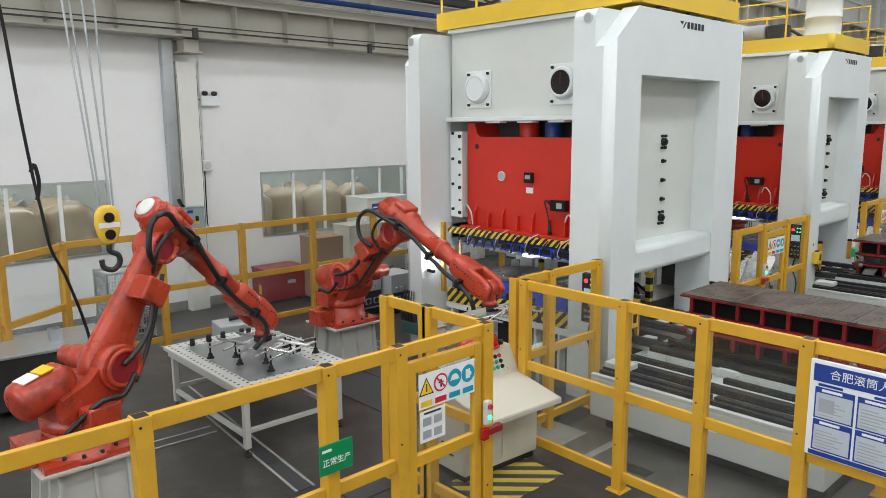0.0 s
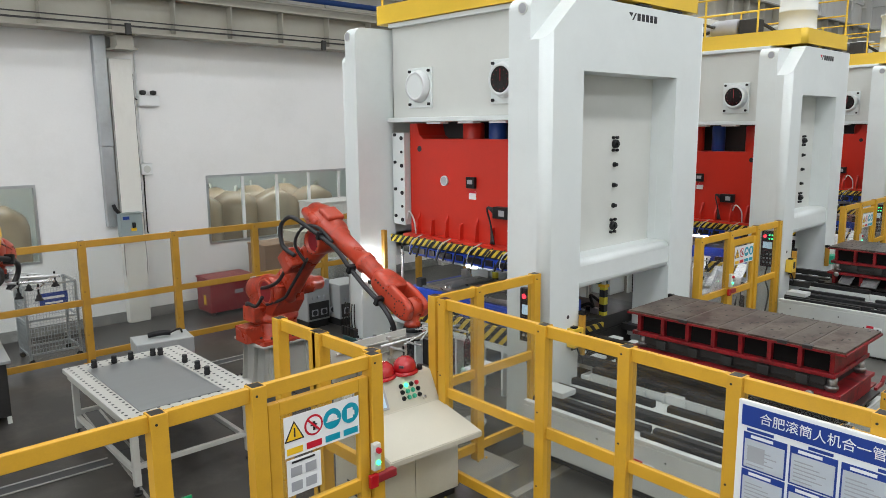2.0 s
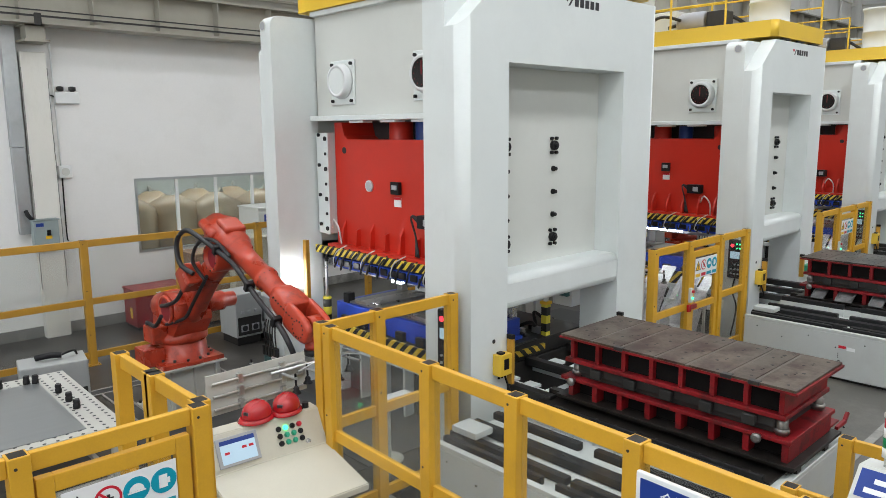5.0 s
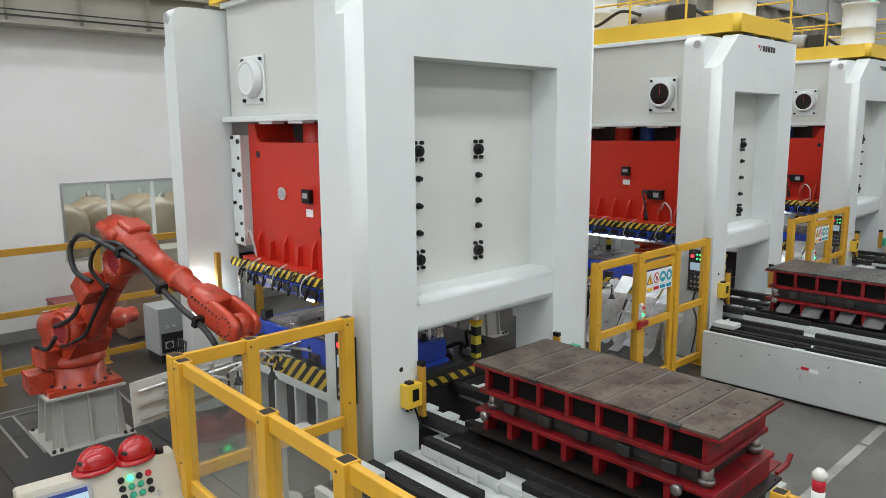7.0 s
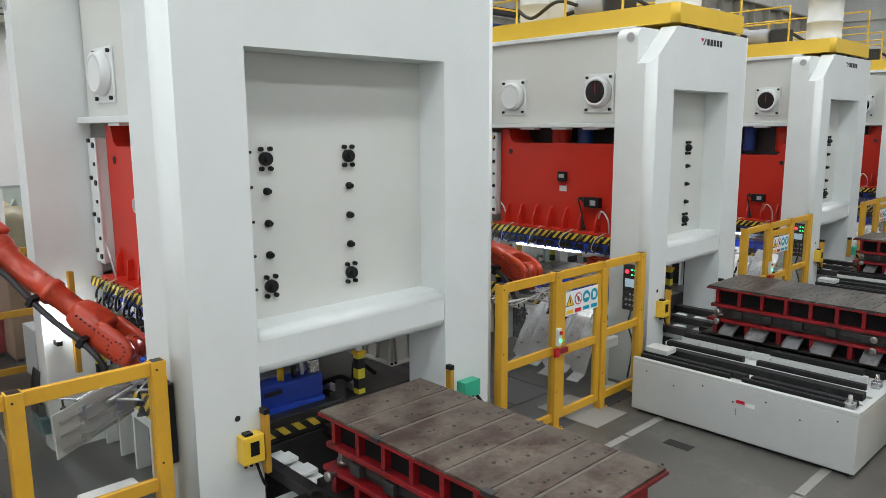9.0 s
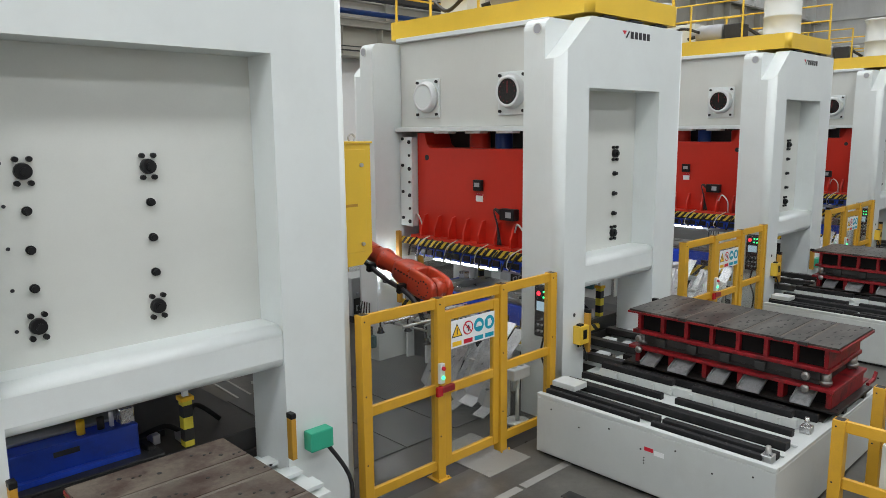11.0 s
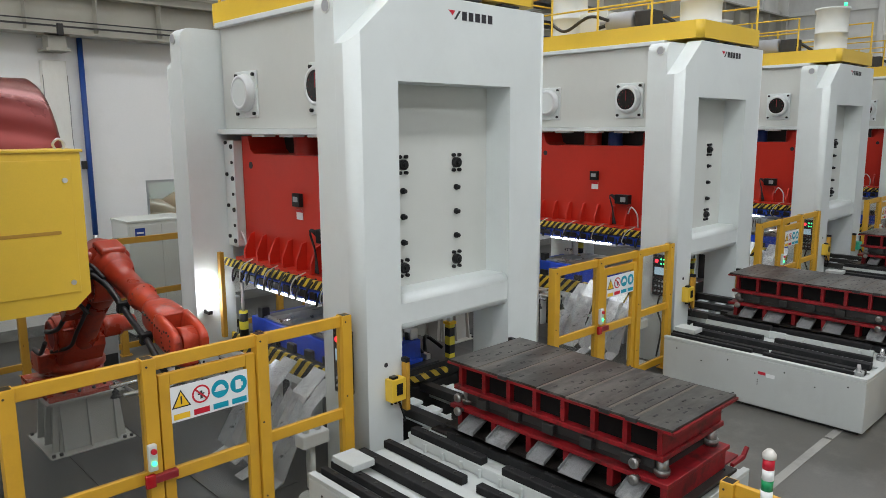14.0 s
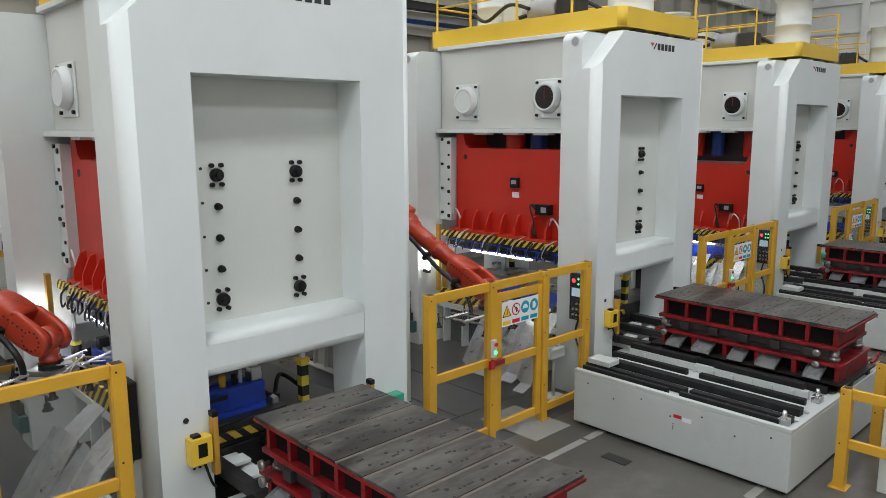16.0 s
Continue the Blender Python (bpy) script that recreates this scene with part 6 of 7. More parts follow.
R2, LINKS2 = robot((8.42, 9.41), (-88, 53, -24, -87), "red-orange six-axis robot feeding the first press", "plate")
R3, LINKS3 = robot((14.95, 9.07), (-90, 55, -14, -87), "red-orange six-axis robot between two presses")
R4, LINKS4 = robot((21.11, 9.07), (-88, 50, -22, -87), "red-orange six-axis robot between two presses")



# ---- blank table ----
_t = thing("blank_table", "off-white perforated steel blank table with a welded frame", "table", (6.20, 8.30, 0), turn=-1)
_bm = rbox(-0.72, -1.06, 0.80, 0.72, 1.1, 0.85, 0.004)
part("tabletop", _bm, TABLE_WHITE, _t)
_bm = bmesh.new()
for _i in range(13):
    for _j in range(22):
        _x, _y = -0.66 + _i * 0.11, -1.04 + _j * 0.099
        if abs(_x) > 0.36 or abs(_y) > 0.80:
            cyl(_bm, (_x, _y, 0.8495), (_x, _y, 0.8515), 0.017, n=10)
tagged(part("perforation", _bm, INK, _t), kind="stuff")
for _x in (-0.62, 0.62):
    for _y in (-1.0, 1.0):
        _l = part("leg", rbox(_x - 0.035, _y - 0.035, 0.1, _x + 0.035, _y + 0.035, 0.799, 0.004), TABLE_WHITE, _t)
        _bm = bmesh.new()
        cyl(_bm, (_x, _y, 0.0), (_x, _y, 0.03), 0.045, n=12)
        cyl(_bm, (_x, _y, 0.03), (_x, _y, 0.1), 0.015, n=8)
        part("levelling_foot", _bm, DARK_IRON, _l)
    part("stretcher", rbox(_x - 0.025, -0.96, 0.22, _x + 0.025, 0.96, 0.27, 0.004), TABLE_WHITE, _t)
for _y in (-1.0, 0.0, 1.0):
    part("stretcher", rbox(-0.585, _y - 0.025, 0.275, 0.585, _y + 0.025, 0.325, 0.004), TABLE_WHITE, _t)
for _x in (-0.68, 0.64):
    part("apron", boxes((_x, -1.06, 0.72, _x + 0.04, 1.06, 0.799)), TABLE_WHITE, _t)
part("drive_unit", rbox(-0.25, -0.3, 0.33, 0.25, 0.2, 0.6, 0.02), DARK_IRON, _t)
for _x, _y in ((-0.42, 0.86), (-0.18, 0.88), (0.02, 0.88), (0.28, 0.84), (0.36, 0.8), (0.47, 0.3), (0.48, -0.05), (0.48, -0.32)):
    _p = thing("locating_peg", "black rubber locating peg on the blank table", "peg", (6.20, 8.30, 0.852), "locating pegs", -1)
    _bm = bmesh.new()
    lathe(_bm, [(0.03, 0), (0.036, 0.01), (0.036, 0.05), (0.03, 0.055), (0.034, 0.08), (0.03, 0.1)], (_x, _y, 0), "z", 14)
    part("peg", _bm, BLACK, _p)
_s = thing("steel_blank", "flat grey sheet steel blank lying on the table", "steel sheet", (6.18, 8.34, 0.8525), turn=-1)
part("sheet", rbox(-0.50, -0.98, 0, 0.41, 0.78, 0.006, 0.001), SHEET, _s)

# ---- operator console with helmets ----
_c = thing("operator_console", "cream sheet metal operator console with a screen and sloping desk", "console", (6.86, 5.0, 0), turn=-4)
_bm = bmesh.new()
prism(_bm, [(0.12, 0.08), (0.72, 0.08), (0.72, 1.22), (0.56, 1.22), (0.42, 0.93), (-0.24, 0.80), (-0.24, 0.74), (0.12, 0.72)], "x", 0, 1.08)
bmesh.ops.bevel(_bm, geom=list(_bm.edges), offset=0.008, segments=2, affect="EDGES")
part("cabinet", _bm, BOX_BEIGE, _c)
part("plinth", rbox(0.03, 0.15, 0.0, 1.05, 0.7, 0.079, 0.004), DARK_IRON, _c)
part("door", rbox(0.05, 0.108, 0.14, 0.52, 0.118, 0.70, 0.004), BOX_BEIGE, _c)
part("door", rbox(0.53, 0.108, 0.14, 1.03, 0.118, 0.70, 0.004), BOX_BEIGE, _c)
_m = Matrix.Translation((0, 0.49, 1.075)) @ pose(0, 0, 0, 64.2, 0, 0)
_o = part("touch_screen", rbox(0.10, -0.12, 0.003, 0.46, 0.12, 0.022, 0.006), GREY_INK, _c)
_o.matrix_basis = _m
_q = part("display", boxes((0.13, -0.095, 0.0225, 0.43, 0.095, 0.024)), SCREEN, _o)
part("display_bar", boxes((0.13, 0.06, 0.0245, 0.43, 0.095, 0.0255)), SIGN_BLUE, _o)
for _x, _y in ((0.16, -0.02), (0.31, 0.0), (0.37, 0.0)):
    part("display_value", boxes((_x, _y, 0.0245, _x + 0.04, _y + 0.02, 0.0255)), SIGN_RED, _o)
for _k in range(12):
    _bm = bmesh.new()
    _x, _y = 0.66 + (_k % 4) * 0.065, -0.06 + (_k // 4) * 0.062
    cyl(_bm, (_x, _y, 0.003), (_x, _y, 0.012), 0.024, n=14)
    cyl(_bm, (_x, _y, 0.012), (_x, _y, 0.026), 0.017, n=12)
    _p = part("push_button", _bm, LED_GREEN if _k == 9 else (SIGN_RED if _k == 11 else (GREEN if _k % 4 in (1, 2) and _k < 8 else BLACK)), _c)
    _p.matrix_basis = _m
_bm = bmesh.new()
cyl(_bm, (0.9, -0.10, 0.003), (0.9, -0.10, 0.02), 0.02, n=12)
_p = part("key_switch", _bm, STEEL, _c)
_p.matrix_basis = _m
part("socket", rbox(0.85, 0.1, 0.853, 0.92, 0.16, 0.86, 0.002), STEEL, _c)
part("cable_gland", quick(cyl, (0.98, 0.62, 1.22), (0.98, 0.62, 1.27), 0.03, n=12), BLACK, _c)
_bm = bmesh.new()
for _z in (0.25, 0.3, 0.35):
    box(_bm, -0.004, 0.3, _z, -0.001, 0.5, _z + 0.02)
part("vent", _bm, DARK_IRON, _c)


def helmet(x, y, z, turn):
    h = thing("safety_helmet", "glossy red hard hat lying on the console", "helmet", (x, y, z), "hard hats", turn)
    bm = bmesh.new()
    lathe(bm, [(0.125, 0.028), (0.128, 0.05), (0.12, 0.09), (0.1, 0.125), (0.065, 0.15), (0.025, 0.16), (0.004, 0.161)], (0, 0, 0), "z", 28)
    bmesh.ops.scale(bm, vec=(1.1, 0.95, 1), verts=bm.verts)
    part("shell", bm, HELMET, h)
    bm = bmesh.new()
    lathe(bm, [(0.11, 0.012), (0.145, 0.0), (0.15, 0.006), (0.128, 0.03)], (0.008, 0, 0), "z", 28)
    bmesh.ops.scale(bm, vec=(1.14, 0.96, 1), verts=bm.verts)
    part("brim", bm, HELMET, h)
    bm = bmesh.new()
    for k in (-1, 0, 1):
        tube(bm, [(-0.11, 0.03 * k, 0.105), (-0.05, 0.03 * k, 0.152), (0.05, 0.03 * k, 0.152), (0.11, 0.03 * k, 0.105)], 0.007, n=6, steps=4)
    part("ridge", bm, HELMET, h)
    part("badge", rbox(0.11, -0.025, 0.07, 0.135, 0.025, 0.1, 0.004), INK, h)


helmet(7.44, 5.62, 1.221, 200)
helmet(7.72, 5.60, 1.221, 215)

# ---- hoist over the robot ----
_h = thing("hoist_hook", "yellow hoist block with a black hook on steel ropes", "hoist", (4.78, 8.95, 2.14))
_bm = bmesh.new()
loft(_bm, [(0.22, 0, 0, 0.05, 0.04), (0.25, 0, 0, 0.09, 0.055), (0.34, 0, 0, 0.125, 0.06), (0.46, 0, 0, 0.15, 0.06), (0.58, 0, 0, 0.14, 0.06), (0.65, 0, 0, 0.10, 0.055), (0.68, 0, 0, 0.05, 0.04)], "z", 20, 2.6)
part("block", _bm, YELLOW_DECK, _h)
part("caption_bar", boxes((-0.12, -0.066, 0.42, 0.12, -0.0605, 0.48)), SIGN_WHITE, _h)
for _z in (0.34, 0.54):
    part("sheave_pin", quick(cyl, (0, -0.08, _z), (0, -0.061, _z), 0.06, n=14), BLACK, _h)
_bm = bmesh.new()
tube(_bm, [(0, 0, 0.26), (0, 0, 0.14), (0.09, 0, 0.08), (0.1, 0, -0.02), (0.02, 0, -0.09), (-0.08, 0, -0.05), (-0.1, 0, 0.04)], 0.033, n=10)
part("hook", _bm, DARK_IRON, _h)
for _x, _tx in ((-0.08, -0.75), (-0.05, -0.55), (0.05, -0.32), (0.08, 0.1)):
    part("rope", quick(cyl, (_x, 0, 0.6), (_tx, 0.4, 9.7), 0.012, n=6), GALV, _h)
_h = thing("pendant_cable", "black hanging control cable with a knot", "cable", (0, 9.3, 0))
_bm = bmesh.new()
tube(_bm, [(3.45, 0, 11.9), (3.85, 0, 6.2), (3.98, 0, 4.9), (4.05, 0, 4.0), (4.13, 0, 3.16), (4.18, 0, 2.79), (4.24, 0, 2.33), (4.4, 0.05, 1.92), (4.62, 0.15, 1.1), (4.7, 0.2, 0.02)], 0.018, n=8)
tube(_bm, [(4.11, 0, 3.22), (4.16, 0.02, 3.30), (4.19, 0.02, 3.10), (4.15, 0.0, 2.9)], 0.022, n=8)
part("cable", _bm, RUBBER, _h)

# ---- along the back wall ----
_b = thing("work_bench", "steel topped work bench with dark sides", "bench", (3.3, 10.45, 0), turn=-6)
part("top", rbox(0, 0, 0.80, 1.85, 1.1, 0.84, 0.006), GALV, _b)
part("side", rbox(0.04, 0.04, 0.1, 1.8, 1.06, 0.799, 0.01), DARK_IRON, _b)
for _x in (0.05, 1.75):
    for _y in (0.05, 1.0):
        part("leg", rbox(_x, _y, 0, _x + 0.05, _y + 0.05, 0.1, 0.004), PANEL_GREY, _b)
_b = thing("steel_bin", "small open steel bin on the work bench", "bin", (4.5, 10.75, 0.841))
part("shell", boxes((0, 0, 0, 0.14, 0.005, 0.16), (0, 0.135, 0, 0.14, 0.14, 0.16), (0, 0.005, 0, 0.005, 0.135, 0.16), (0.135, 0.005, 0, 0.14, 0.135, 0.16), (0.005, 0.005, 0, 0.135, 0.135, 0.005)), GALV, _b)

_r = thing("wire_trolley", "galvanised wire mesh trolley with a blue notice", "trolley", (5.9, 12.7, 0))
for _x in (0, 0.75):
    for _y in (0, 0.6):
        part("post", rbox(_x - 0.02, _y - 0.02, 0.08, _x + 0.02, _y + 0.02, 1.3, 0.004), GALV, _r)
for _z in (0.15, 0.7, 1.26):
    part("shelf_frame", boxes((0.02, -0.015, _z, 0.73, 0.015, _z + 0.03), (0.02, 0.585, _z, 0.73, 0.615, _z + 0.03), (-0.015, 0.02, _z, 0.015, 0.58, _z + 0.03), (0.735, 0.02, _z, 0.765, 0.58, _z + 0.03)), GALV, _r)
_bm = bmesh.new()
for _k in range(1, 16):
    box(_bm, _k * 0.047 - 0.003, -0.004, 0.18, _k * 0.047 + 0.003, 0.004, 1.26)
    box(_bm, 0.02, -0.004, 0.18 + _k * 0.068, 0.73, 0.004, 0.186 + _k * 0.068)
    if _k < 13:
        box(_bm, -0.004, _k * 0.047 - 0.003, 0.18, 0.004, _k * 0.047 + 0.003, 1.26)
    box(_bm, -0.004, 0.02, 0.18 + _k * 0.068, 0.004, 0.58, 0.186 + _k * 0.068)
tagged(part("mesh", _bm, GALV, _r), kind="stuff")
part("notice", boxes((0.2, -0.02, 0.9, 0.62, -0.014, 1.14)), SIGN_BLUE, _r)
part("caption_bar", boxes((0.25, -0.024, 1.04, 0.57, -0.0205, 1.08), (0.28, -0.024, 0.96, 0.54, -0.0205, 0.99)), SIGN_WHITE, _r)
for _x in (0.02, 0.73):
    part("castor", quick(cyl, (_x, -0.02, 0.045), (_x, 0.02, 0.045), 0.045, n=14), RUBBER, _r)
    part("castor", quick(cyl, (_x, 0.58, 0.045), (_x, 0.62, 0.045), 0.045, n=14), RUBBER, _r)


def robot_controller(x, y, turn, w=0.72, d=0.5, h=0.62, gun=False):
    c = thing("robot_controller", "light grey robot controller cabinet with dark fan grilles", "controller", (x, y, 0), "robot controllers", turn)
    part("cabinet", rbox(0, 0, 0.14, w, d, h + 0.1, 0.015), CONTROLLER, c)
    part("plinth", rbox(0.03, 0.03, 0.0, w - 0.03, d - 0.03, 0.139, 0.004), DARK_IRON, c)
    part("front_panel", rbox(0.03, -0.012, 0.18, w - 0.03, -0.001, h * 0.62, 0.005), DARK_IRON, c)
    for k in range(3):
        o = part("fan_grille", rbox(0.08 + k * 0.2, -0.022, 0.24, 0.22 + k * 0.2, -0.0125, 0.36, 0.004), GREY_INK, c)
        part("fan", quick(cyl, (0.15 + k * 0.2, -0.028, 0.30), (0.15 + k * 0.2, -0.0225, 0.30), 0.05, n=16), INK, o)
    for k in range(3):
        part("plug", rbox(0.1 + k * 0.12, -0.03, h * 0.7, 0.15 + k * 0.12, -0.001, h * 0.7 + 0.05, 0.006), GREY_INK, c)
    if gun:
        bm = bmesh.new()
        tube(bm, [(0.2, 0.25, h + 0.15), (0.35, 0.22, h + 0.17), (0.5, 0.2, h + 0.16)], 0.04, n=8)
        tube(bm, [(0.5, 0.2, h + 0.16), (0.62, 0.25, h + 0.18), (0.68, 0.32, h + 0.13), (0.74, 0.35, 0.5)], 0.014, n=8)
        part("teach_handle", bm, BLACK, c)
    return c


robot_controller(6.62, 10.05, -10, 0.78, 0.5, 0.66, True)
robot_controller(10.2, 11.35, 0, 0.5, 0.6, 0.8)
robot_controller(10.75, 11.1, 0, 0.6, 0.6, 0.7)
robot_controller(11.6, 12.5, 0, 0.7, 0.6, 0.9)
robot_controller(15.4, 10.6, 0, 0.6, 0.6, 0.85)
robot_controller(17.6, 11.2, 0, 0.7, 0.6, 0.8)
robot_controller(21.8, 10.8, 0, 0.6, 0.6, 0.85)
robot_controller(24.0, 11.2, 0, 0.7, 0.6, 0.8)


def store_box(name, label, category, x, y, w, d, h, material, doors=0):
    b = thing(name, label, category, (x, y, 0))
    part("body", rbox(0, 0, 0.06, w, d, h, 0.012), material, b)
    part("skid", boxes((0.03, 0.02, 0, 0.12, d - 0.02, 0.059), (w - 0.12, 0.02, 0, w - 0.03, d - 0.02, 0.059)), DARK_IRON, b)
    part("lid", rbox(-0.015, -0.015, h + 0.001, w + 0.015, d + 0.015, h + 0.04, 0.008), material, b)
    part("notice", boxes((w * 0.55, -0.005, h * 0.55, w * 0.75, -0.001, h * 0.66)), GREY_INK, b)
    for k in range(doors):
        part("door", rbox(0.03 + k * w / doors, -0.012, 0.1, (k + 1) * w / doors - 0.03, -0.001, h - 0.05, 0.006), material, b)
    return b


_b = store_box("tool_chest", "dark red steel tool chest on the floor by the wall", "chest", 9.35, 13.55, 0.95, 0.6, 0.72, CRATE_RED)
part("warning_plate", boxes((-0.005, 0.2, 0.2, -0.001, 0.3, 0.4)), SIGN_YELLOW, _b)
store_box("carton", "brown cardboard carton by the wall", "box", 10.3, 13.0, 0.85, 0.7, 1.35, CARD)
store_box("beige_cabinet", "beige steel cabinet with a paper notice", "cabinet", 10.95, 12.75, 1.05, 0.6, 1.58, BOX_BEIGE, 2)
for _x in (11.6, 17.1, 23.3):
    _b = store_box("white_enclosure", "white steel electrical enclosure with a blue badge", "cabinet", _x, 12.95, 1.15, 0.8, 2.12, PANEL_GREY, 2)
    part("badge", boxes((0.12, -0.018, 1.86, 0.30, -0.0125, 2.02)), SIGN_BLUE, _b)
    part("badge_bar", boxes((0.15, -0.022, 1.92, 0.27, -0.0185, 1.95)), SIGN_WHITE, _b)


def sack(x, y, s, seed):
    k = thing("bulk_sack", "bulging brown woven bulk sack wrapped in clear film", "sack", (x, y, 0), "bulk sacks", seed * 37 % 90)
    bm = bmesh.new()
    n, m = 20, 12
    rings = []
    for j in range(m + 1):
        v = j / m
        r = 0.5 * (1 - abs(2 * v - 1.0) ** 9) ** 0.5 if j not in (0, m) else (0.34 if j == 0 else 0.16)
        ring = []
        for i in range(n):
            a = 2 * math.pi * i / n
            sq = 1 / max(abs(math.cos(a)), abs(math.sin(a))) ** 0.45
            w = 1 + 0.10 * noise.noise((math.cos(a) * 2 + seed, math.sin(a) * 2, v * 4)) + 0.04 * noise.noise((a * 4, v * 11, seed))
            ring.append(bm.verts.new((r * sq * w * math.cos(a) * s, r * sq * w * math.sin(a) * s, v * 2.3 + 0.05 * noise.noise((a, v * 3, seed)) * (0 < j))))
        rings.append(ring)
    for a, b in zip(rings, rings[1:]):
        for i in range(n):
            bm.faces.new((a[i], a[(i + 1) % n], b[(i + 1) % n], b[i])).smooth = True
    bm.faces.new(rings[0][::-1])
    bm.faces.new(rings[-1])
    part("body", bm, SACK, k)
    bm = bmesh.new()
    for j in range(5):
        a = j * 1.25 + seed
        prism(bm, [(0.02, 0), (0.2, 0.1 + 0.05 * (j % 2)), (0.26, 0.02), (0.1, -0.03)], "y", -0.03, 0.03)
    for v in bm.verts:
        v.co.z += 2.27
    part("tied_top", bm, FILM, k)


_n = 0
for _x in (3.4, 4.35, 5.3, 6.25, 9.9, 10.95, 12.0, 13.05, 18.4, 19.6, 20.8):
    for _y in (15.4, 16.7):
        _n += 1
        sack(_x + 0.12 * math.sin(_n * 2.3), _y + 0.1 * math.cos(_n * 1.7), 1.02, _n)

# ---- yellow cabinet and drum on the side of the first press ----
_c = thing("yellow_cabinet", "yellow steel cabinet hung on the side of the press", "cabinet", (13.385, 6.42, 2.24))
_bm = bmesh.new()
prism(_bm, [(0, 0.06), (0.08, 0.0), (0.86, 0.0), (1.0, 0.13), (1.0, 1.34), (0, 1.34)], "y", 0, 0.5)
part("body", _bm, YELLOW_DECK, _c)
part("door", rbox(0.10, -0.015, 0.15, 0.92, -0.001, 1.28, 0.006), YELLOW_DECK, _c)
part("slot", rbox(0.22, -0.02, 0.66, 0.80, -0.0155, 0.69, 0.002), OLD_YELLOW, _c)
part("roof_plate", rbox(-0.0, -0.02, 1.342, 1.02, 0.52, 1.365, 0.004), YELLOW_DECK, _c)
for _z in (0.28, 1.15):
    _h = part("hinge", quick(cyl, (0.08, -0.02, _z - 0.05), (0.08, -0.02, _z + 0.05), 0.018, n=10), OLD_YELLOW, _c)
    part("catch", quick(cyl, (0.86, -0.035, _z - 0.04), (0.86, -0.016, _z - 0.04), 0.022, n=10), STEEL, _c)
for _x in (0.3, 0.9):
    _bm = bmesh.new()
    tube(_bm, [(_x - 0.03, 0.2, 1.365), (_x - 0.045, 0.2, 1.41), (_x, 0.2, 1.45), (_x + 0.045, 0.2, 1.41), (_x + 0.03, 0.2, 1.365)], 0.011, n=8)
    part("eye_bolt", _bm, STEEL, _c)
_c = thing("drive_drum", "dark red sheet metal drum guard on the side of the press", "guard", (13.385, 7.95, 3.25))
_bm = bmesh.new()
lathe(_bm, [(0.5, 0.0), (0.98, 0.01), (1.02, 0.04), (1.02, 1.0), (0.98, 1.05), (0.3, 1.06)], (0, 0, 0), "x", 48)
part("shell", _bm, COPPER_RED, _c)

for _x, _w in ((10.25, 1.5), (16.95, 1.45), (16.95 + PITCH, 1.45), (16.95 + 2 * PITCH, 1.45)):
    _c = thing("pressed_panel", "bright formed sheet steel panel lying on the lower die", "steel panel", (_x + _w / 2, 7.42, 1.272), "pressed panels")
    part("sheet", boxes((-_w / 2 + 0.2, -0.85, 0, _w / 2 - 0.2, 0.85, 0.004)), STEEL, _c)
    for _k in range(4):
        part("bead", rbox(-_w / 2 + 0.3, -0.68 + _k * 0.38, 0.004, _w / 2 - 0.3, -0.55 + _k * 0.38, 0.022, 0.008), STEEL, _c)
    part("flange", boxes((-_w / 2 + 0.195, -0.85, 0.0, -_w / 2 + 0.1995, 0.85, 0.04)), STEEL, _c)

# ---- scrap chutes, small stands and rails beside the gates ----
for _k, _x in enumerate((15.75, 15.75 + PITCH, 15.75 + 2 * PITCH)):
    _c = thing("scrap_chute", "folded galvanised sheet scrap chute leaning below the press bed", "chute", (_x, 6.0, 0), "scrap chutes")
    for _j, (_b, _w, _z0, _t) in enumerate(((0.0, 0.2, 0.10, -3), (0.25, 0.24, 0.17, 3), (0.54, 0.18, 0.06, -2), (0.78, 0.26, 0.14, 2), (1.10, 0.2, 0.1, -3))):
        _bm = bmesh.new()
        prism(_bm, [(0, 0), (0.18, 0.06), (0.34, 0.32), (0.62, 0.70), (0.9, 0.92), (0.895, 0.93), (0.61, 0.712), (0.33, 0.33), (0.174, 0.068), (-0.004, 0.008)], "y", 0, _w)
        prism(_bm, [(0.174, 0.068), (0.33, 0.33), (0.61, 0.712), (0.56, 0.80), (0.27, 0.42), (0.1, 0.16)], "y", _w, _w + 0.005)
        _o = part("sheet", _bm, CHUTE, _c)
        _o.matrix_basis = pose(0.02 + 0.05 * (_j % 2), _b, _z0, _t * 0.8, -4 + 3 * (_j % 3), _t)
    part("frame", boxes((0.5, 0.0, 0.0, 0.54, 0.04, 0.62), (0.5, 1.3, 0.0, 0.54, 1.34, 0.62), (0.5, 0.04, 0.58, 0.54, 1.3, 0.62)), PANEL_GREY, _c)
    _c = thing("air_unit_stand", "white air preparation unit on a post and round foot", "stand", (_x + 0.42, 5.78, 0), "air unit stands")
    part("post", quick(cyl, (0, 0, 0.03), (0, 0, 0.6), 0.025, n=12), PANEL_GREY, _c)
    part("foot", quick(cyl, (0, 0, 0), (0, 0, 0.03), 0.16, n=20), PANEL_GREY, _c)
    part("unit", rbox(-0.16, -0.08, 0.601, 0.16, 0.08, 0.74, 0.015), SIGN_WHITE, _c)
    for _j in (-0.08, 0.06):
        part("bowl", quick(lathe, [(0.02, 0), (0.04, 0.01), (0.04, 0.1), (0.025, 0.12)], (_j, 0, 0.742), "z", 14), SIGN_WHITE, _c)
_c = thing("air_unit_stand", "white air preparation unit on a post and round foot", "stand", (9.35, 6.2, 0), "air unit stands")
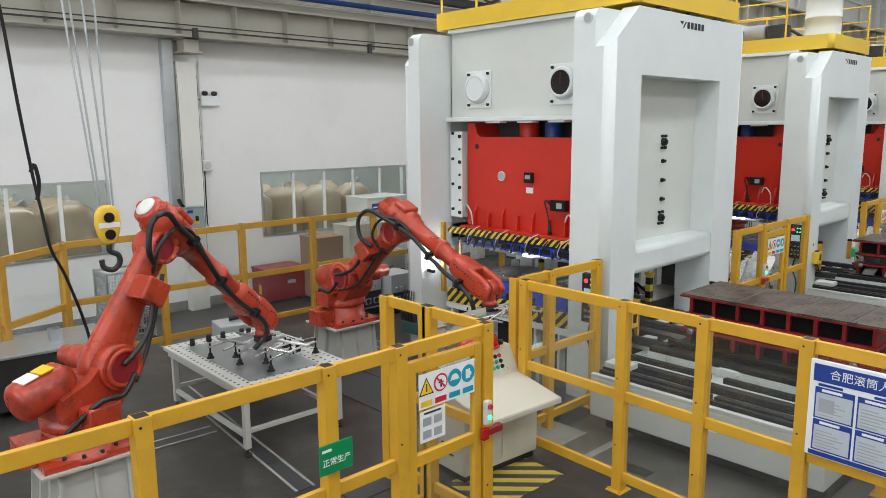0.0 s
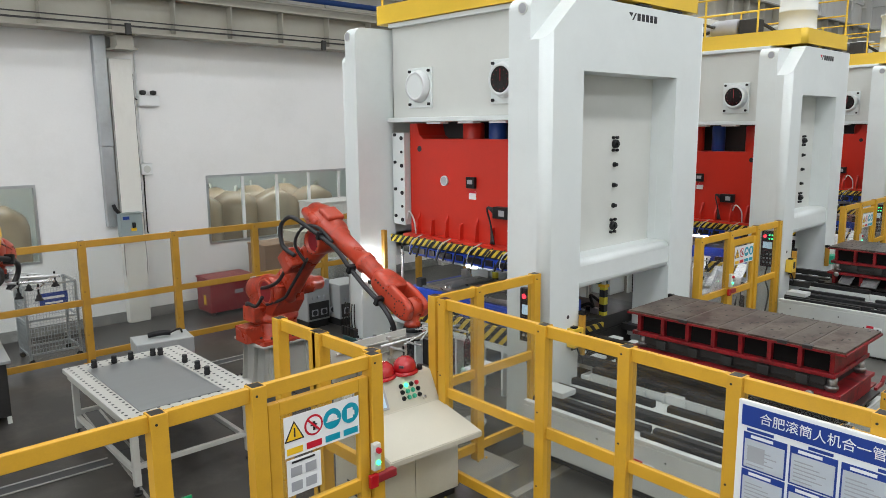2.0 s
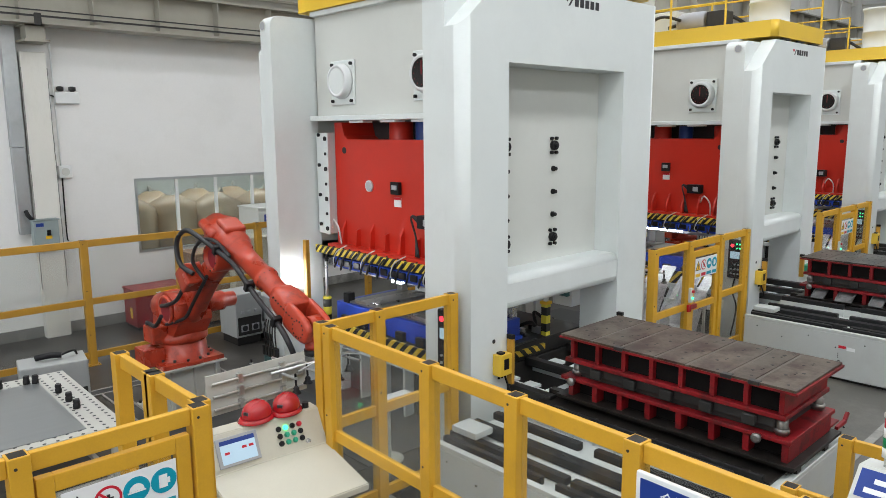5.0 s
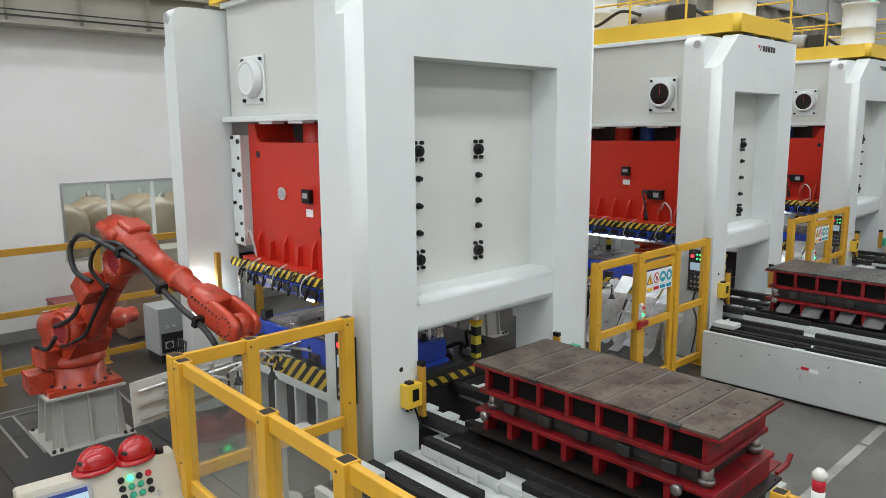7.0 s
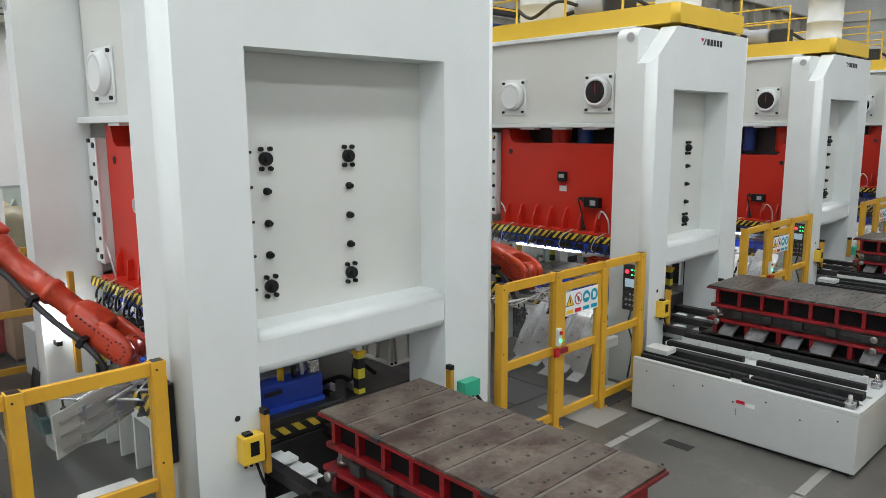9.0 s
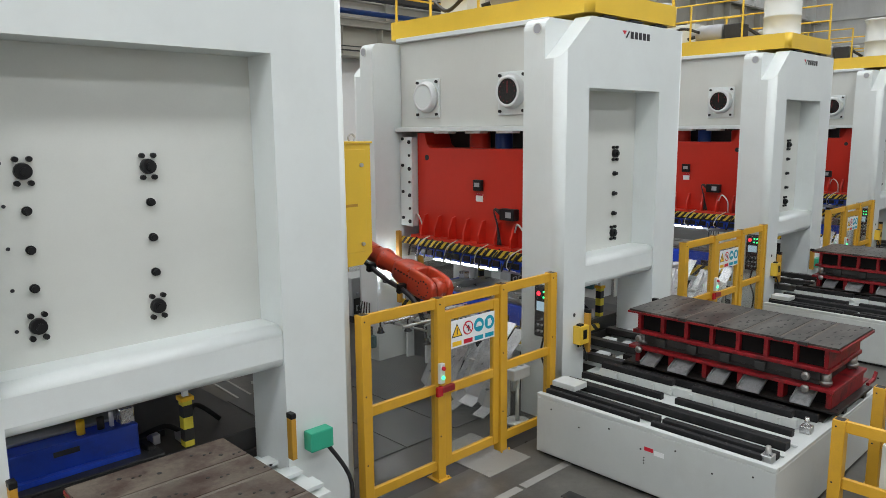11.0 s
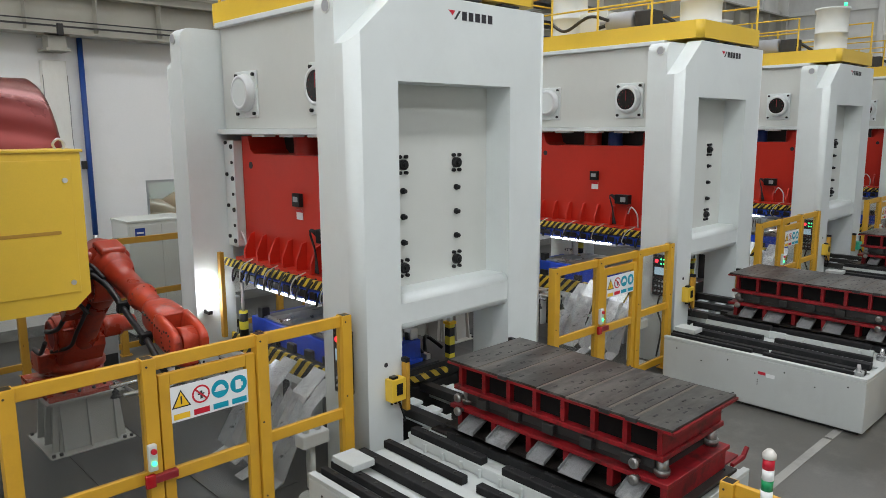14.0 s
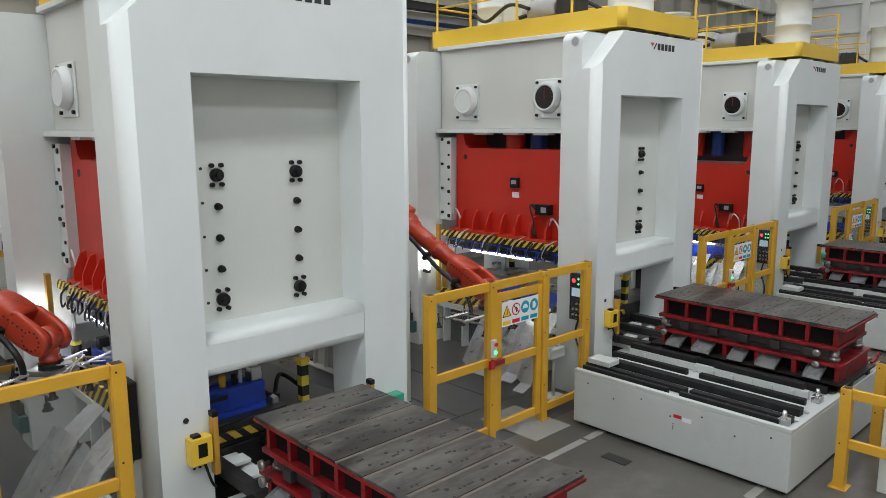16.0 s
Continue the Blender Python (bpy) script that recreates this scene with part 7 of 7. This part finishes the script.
part("post", quick(cyl, (0, 0, 0.03), (0, 0, 0.6), 0.025, n=12), PANEL_GREY, _c)
part("foot", quick(cyl, (0, 0, 0), (0, 0, 0.03), 0.16, n=20), PANEL_GREY, _c)
part("unit", rbox(-0.16, -0.08, 0.601, 0.3, 0.08, 0.74, 0.015), SIGN_WHITE, _c)


def operator_desk(x):
    c = thing("press_desk", "light grey operator desk with a stack light and blue plate", "desk", (x, 1.0, 0), "press desks")
    bm = bmesh.new()
    prism(bm, [(0, 0), (0.7, 0), (0.7, 1.20), (0.45, 1.24), (0.1, 0.92), (0, 0.90)], "y", 0, 0.75)
    bmesh.ops.bevel(bm, geom=list(bm.edges), offset=0.008, segments=2, affect="EDGES")
    part("cabinet", bm, PANEL_GREY, c)
    m = Matrix.Translation((0.28, 0, 1.0845)) @ pose(0, 0, 0, 0, -42.4, 0)
    o = part("blue_plate", boxes((-0.02, 0.42, 0.003, 0.2, 0.72, 0.007)), SIGN_BLUE, c)
    o.matrix_basis = m
    q = part("caption_bar", boxes((0.02, 0.47, 0.0075, 0.06, 0.67, 0.009), (0.1, 0.47, 0.0075, 0.14, 0.62, 0.009)), SIGN_WHITE, o)
    o = part("button_panel", boxes((-0.2, 0.1, 0.003, 0.2, 0.38, 0.008)), DARK_IRON, c)
    o.matrix_basis = m
    for k in range(6):
        bm = bmesh.new()
        cyl(bm, (-0.12 + 0.12 * (k % 3), 0.17 + 0.12 * (k // 3), 0.0085), (-0.12 + 0.12 * (k % 3), 0.17 + 0.12 * (k // 3), 0.03), 0.024, n=12)
        part("push_button", bm, (SIGN_RED, BLACK, GREEN)[k % 3], o)
    part("grille", rbox(-0.006, 0.2, 0.3, -0.001, 0.5, 0.7, 0.002), DARK_IRON, c)
    part("stem", quick(cyl, (0.55, 0.6, 1.2), (0.55, 0.6, 1.3), 0.02, n=10), STEEL, c)
    for k, mt in enumerate((SIGN_WHITE, SIGN_GREEN, SIGN_WHITE, SIGN_RED)):
        part("lamp_segment", quick(cyl, (0.55, 0.6, 1.3 + k * 0.075), (0.55, 0.6, 1.373 + k * 0.075), 0.038, n=16), mt, c)
    part("cap", quick(lathe, [(0.045, 0), (0.045, 0.03), (0.02, 0.06)], (0.55, 0.6, 1.601), "z", 14), FILM, c)


for _x in (9.72, 16.45, 16.45 + PITCH):
    operator_desk(_x)


# ---- what moves ----
def drive(links, rows):
    """Keys a robot: rows of (seconds, yaw, lower arm, forearm, wrist)."""
    for name, link in links.items():
        walk(link, [(t, joints(*a)["wrist" if name == "gripper" else name]) for t, *a in rows])


def motions():
    drive(LINKS1, [(0, 17, 33, -44.6, -90), (0.4, 17, 33, -44.6, -90), (0.7, 15.3, 25, -38, -90), (1.0, 15.3, 15.4, -23.5, -90), (1.2, 17, 15.4, -21, -90), (1.5, 25, 16.2, -20, -90),
                   (1.8, 42, 20, -18, -90), (2.1, 75, 20, -18, -90), (2.6, 125, 20, -18, -90), (4.0, 170, 22, -25, -90), (9, 170, 22, -25, -90), (16, 170, 22, -25, -90)])
    drive(LINKS2, [(0, -88, 52, -25.4, -87), (3.0, -88.9, 50.5, -27, -87), (5.3, -88.5, 53, -23, -87), (6.2, -87, 55, -20, -87), (7.0, -77.6, 47, -22, -87), (7.5, -61, 34, -28, -87), (8.0, -57.5, 33.3, -29.5, -87), (8.5, -56.4, 33.3, -30, -87), (9.0, -54, 37, -34, -87),
                   (10.5, -70, 44, -26, -87), (12, -86, 50, -24, -87), (16, -88, 52, -25, -87)])
    drive(LINKS3, [(0, -112, 53, -18, -87), (7.6, -112, 53, -18, -87), (9, -98, 55, -15, -87), (11, -92, 56, -13, -87), (12, -92, 56, -12.8, -87), (14.2, -89, 55, -15, -87), (15.0, -77.7, 42, -23.5, -87), (15.5, -66, 30, -27, -87), (16, -58.5, 22, -30.6, -87)])
    drive(LINKS4, [(0, -114, 50, -22, -87), (14.4, -114, 50, -22, -87), (15.2, -102, 50, -23, -87), (15.6, -94, 49, -24, -87), (16, -88, 48, -25, -87)])
    up, down = pose(0, 0, 0), pose(0, 0, -0.44)
    walk(SLIDE2, [(0, up), (1.1, up), (1.6, pose(0, 0, -0.12)), (2.2, pose(0, 0, -0.34)), (3.0, down), (3.4, down), (4.2, pose(0, 0, -0.2)), (5.0, up), (16, up)])
    walk(SLIDE3, [(0, up), (6.8, up), (7.3, pose(0, 0, -0.14)), (7.8, pose(0, 0, -0.32)), (8.3, down), (8.6, down), (9.0, pose(0, 0, -0.36)), (10.2, up), (16, up)])
    walk(SLIDE4, [(0, up), (13.6, up), (14.4, pose(0, 0, -0.12)), (15.0, pose(0, 0, -0.32)), (15.6, down), (16, down)])


motions()
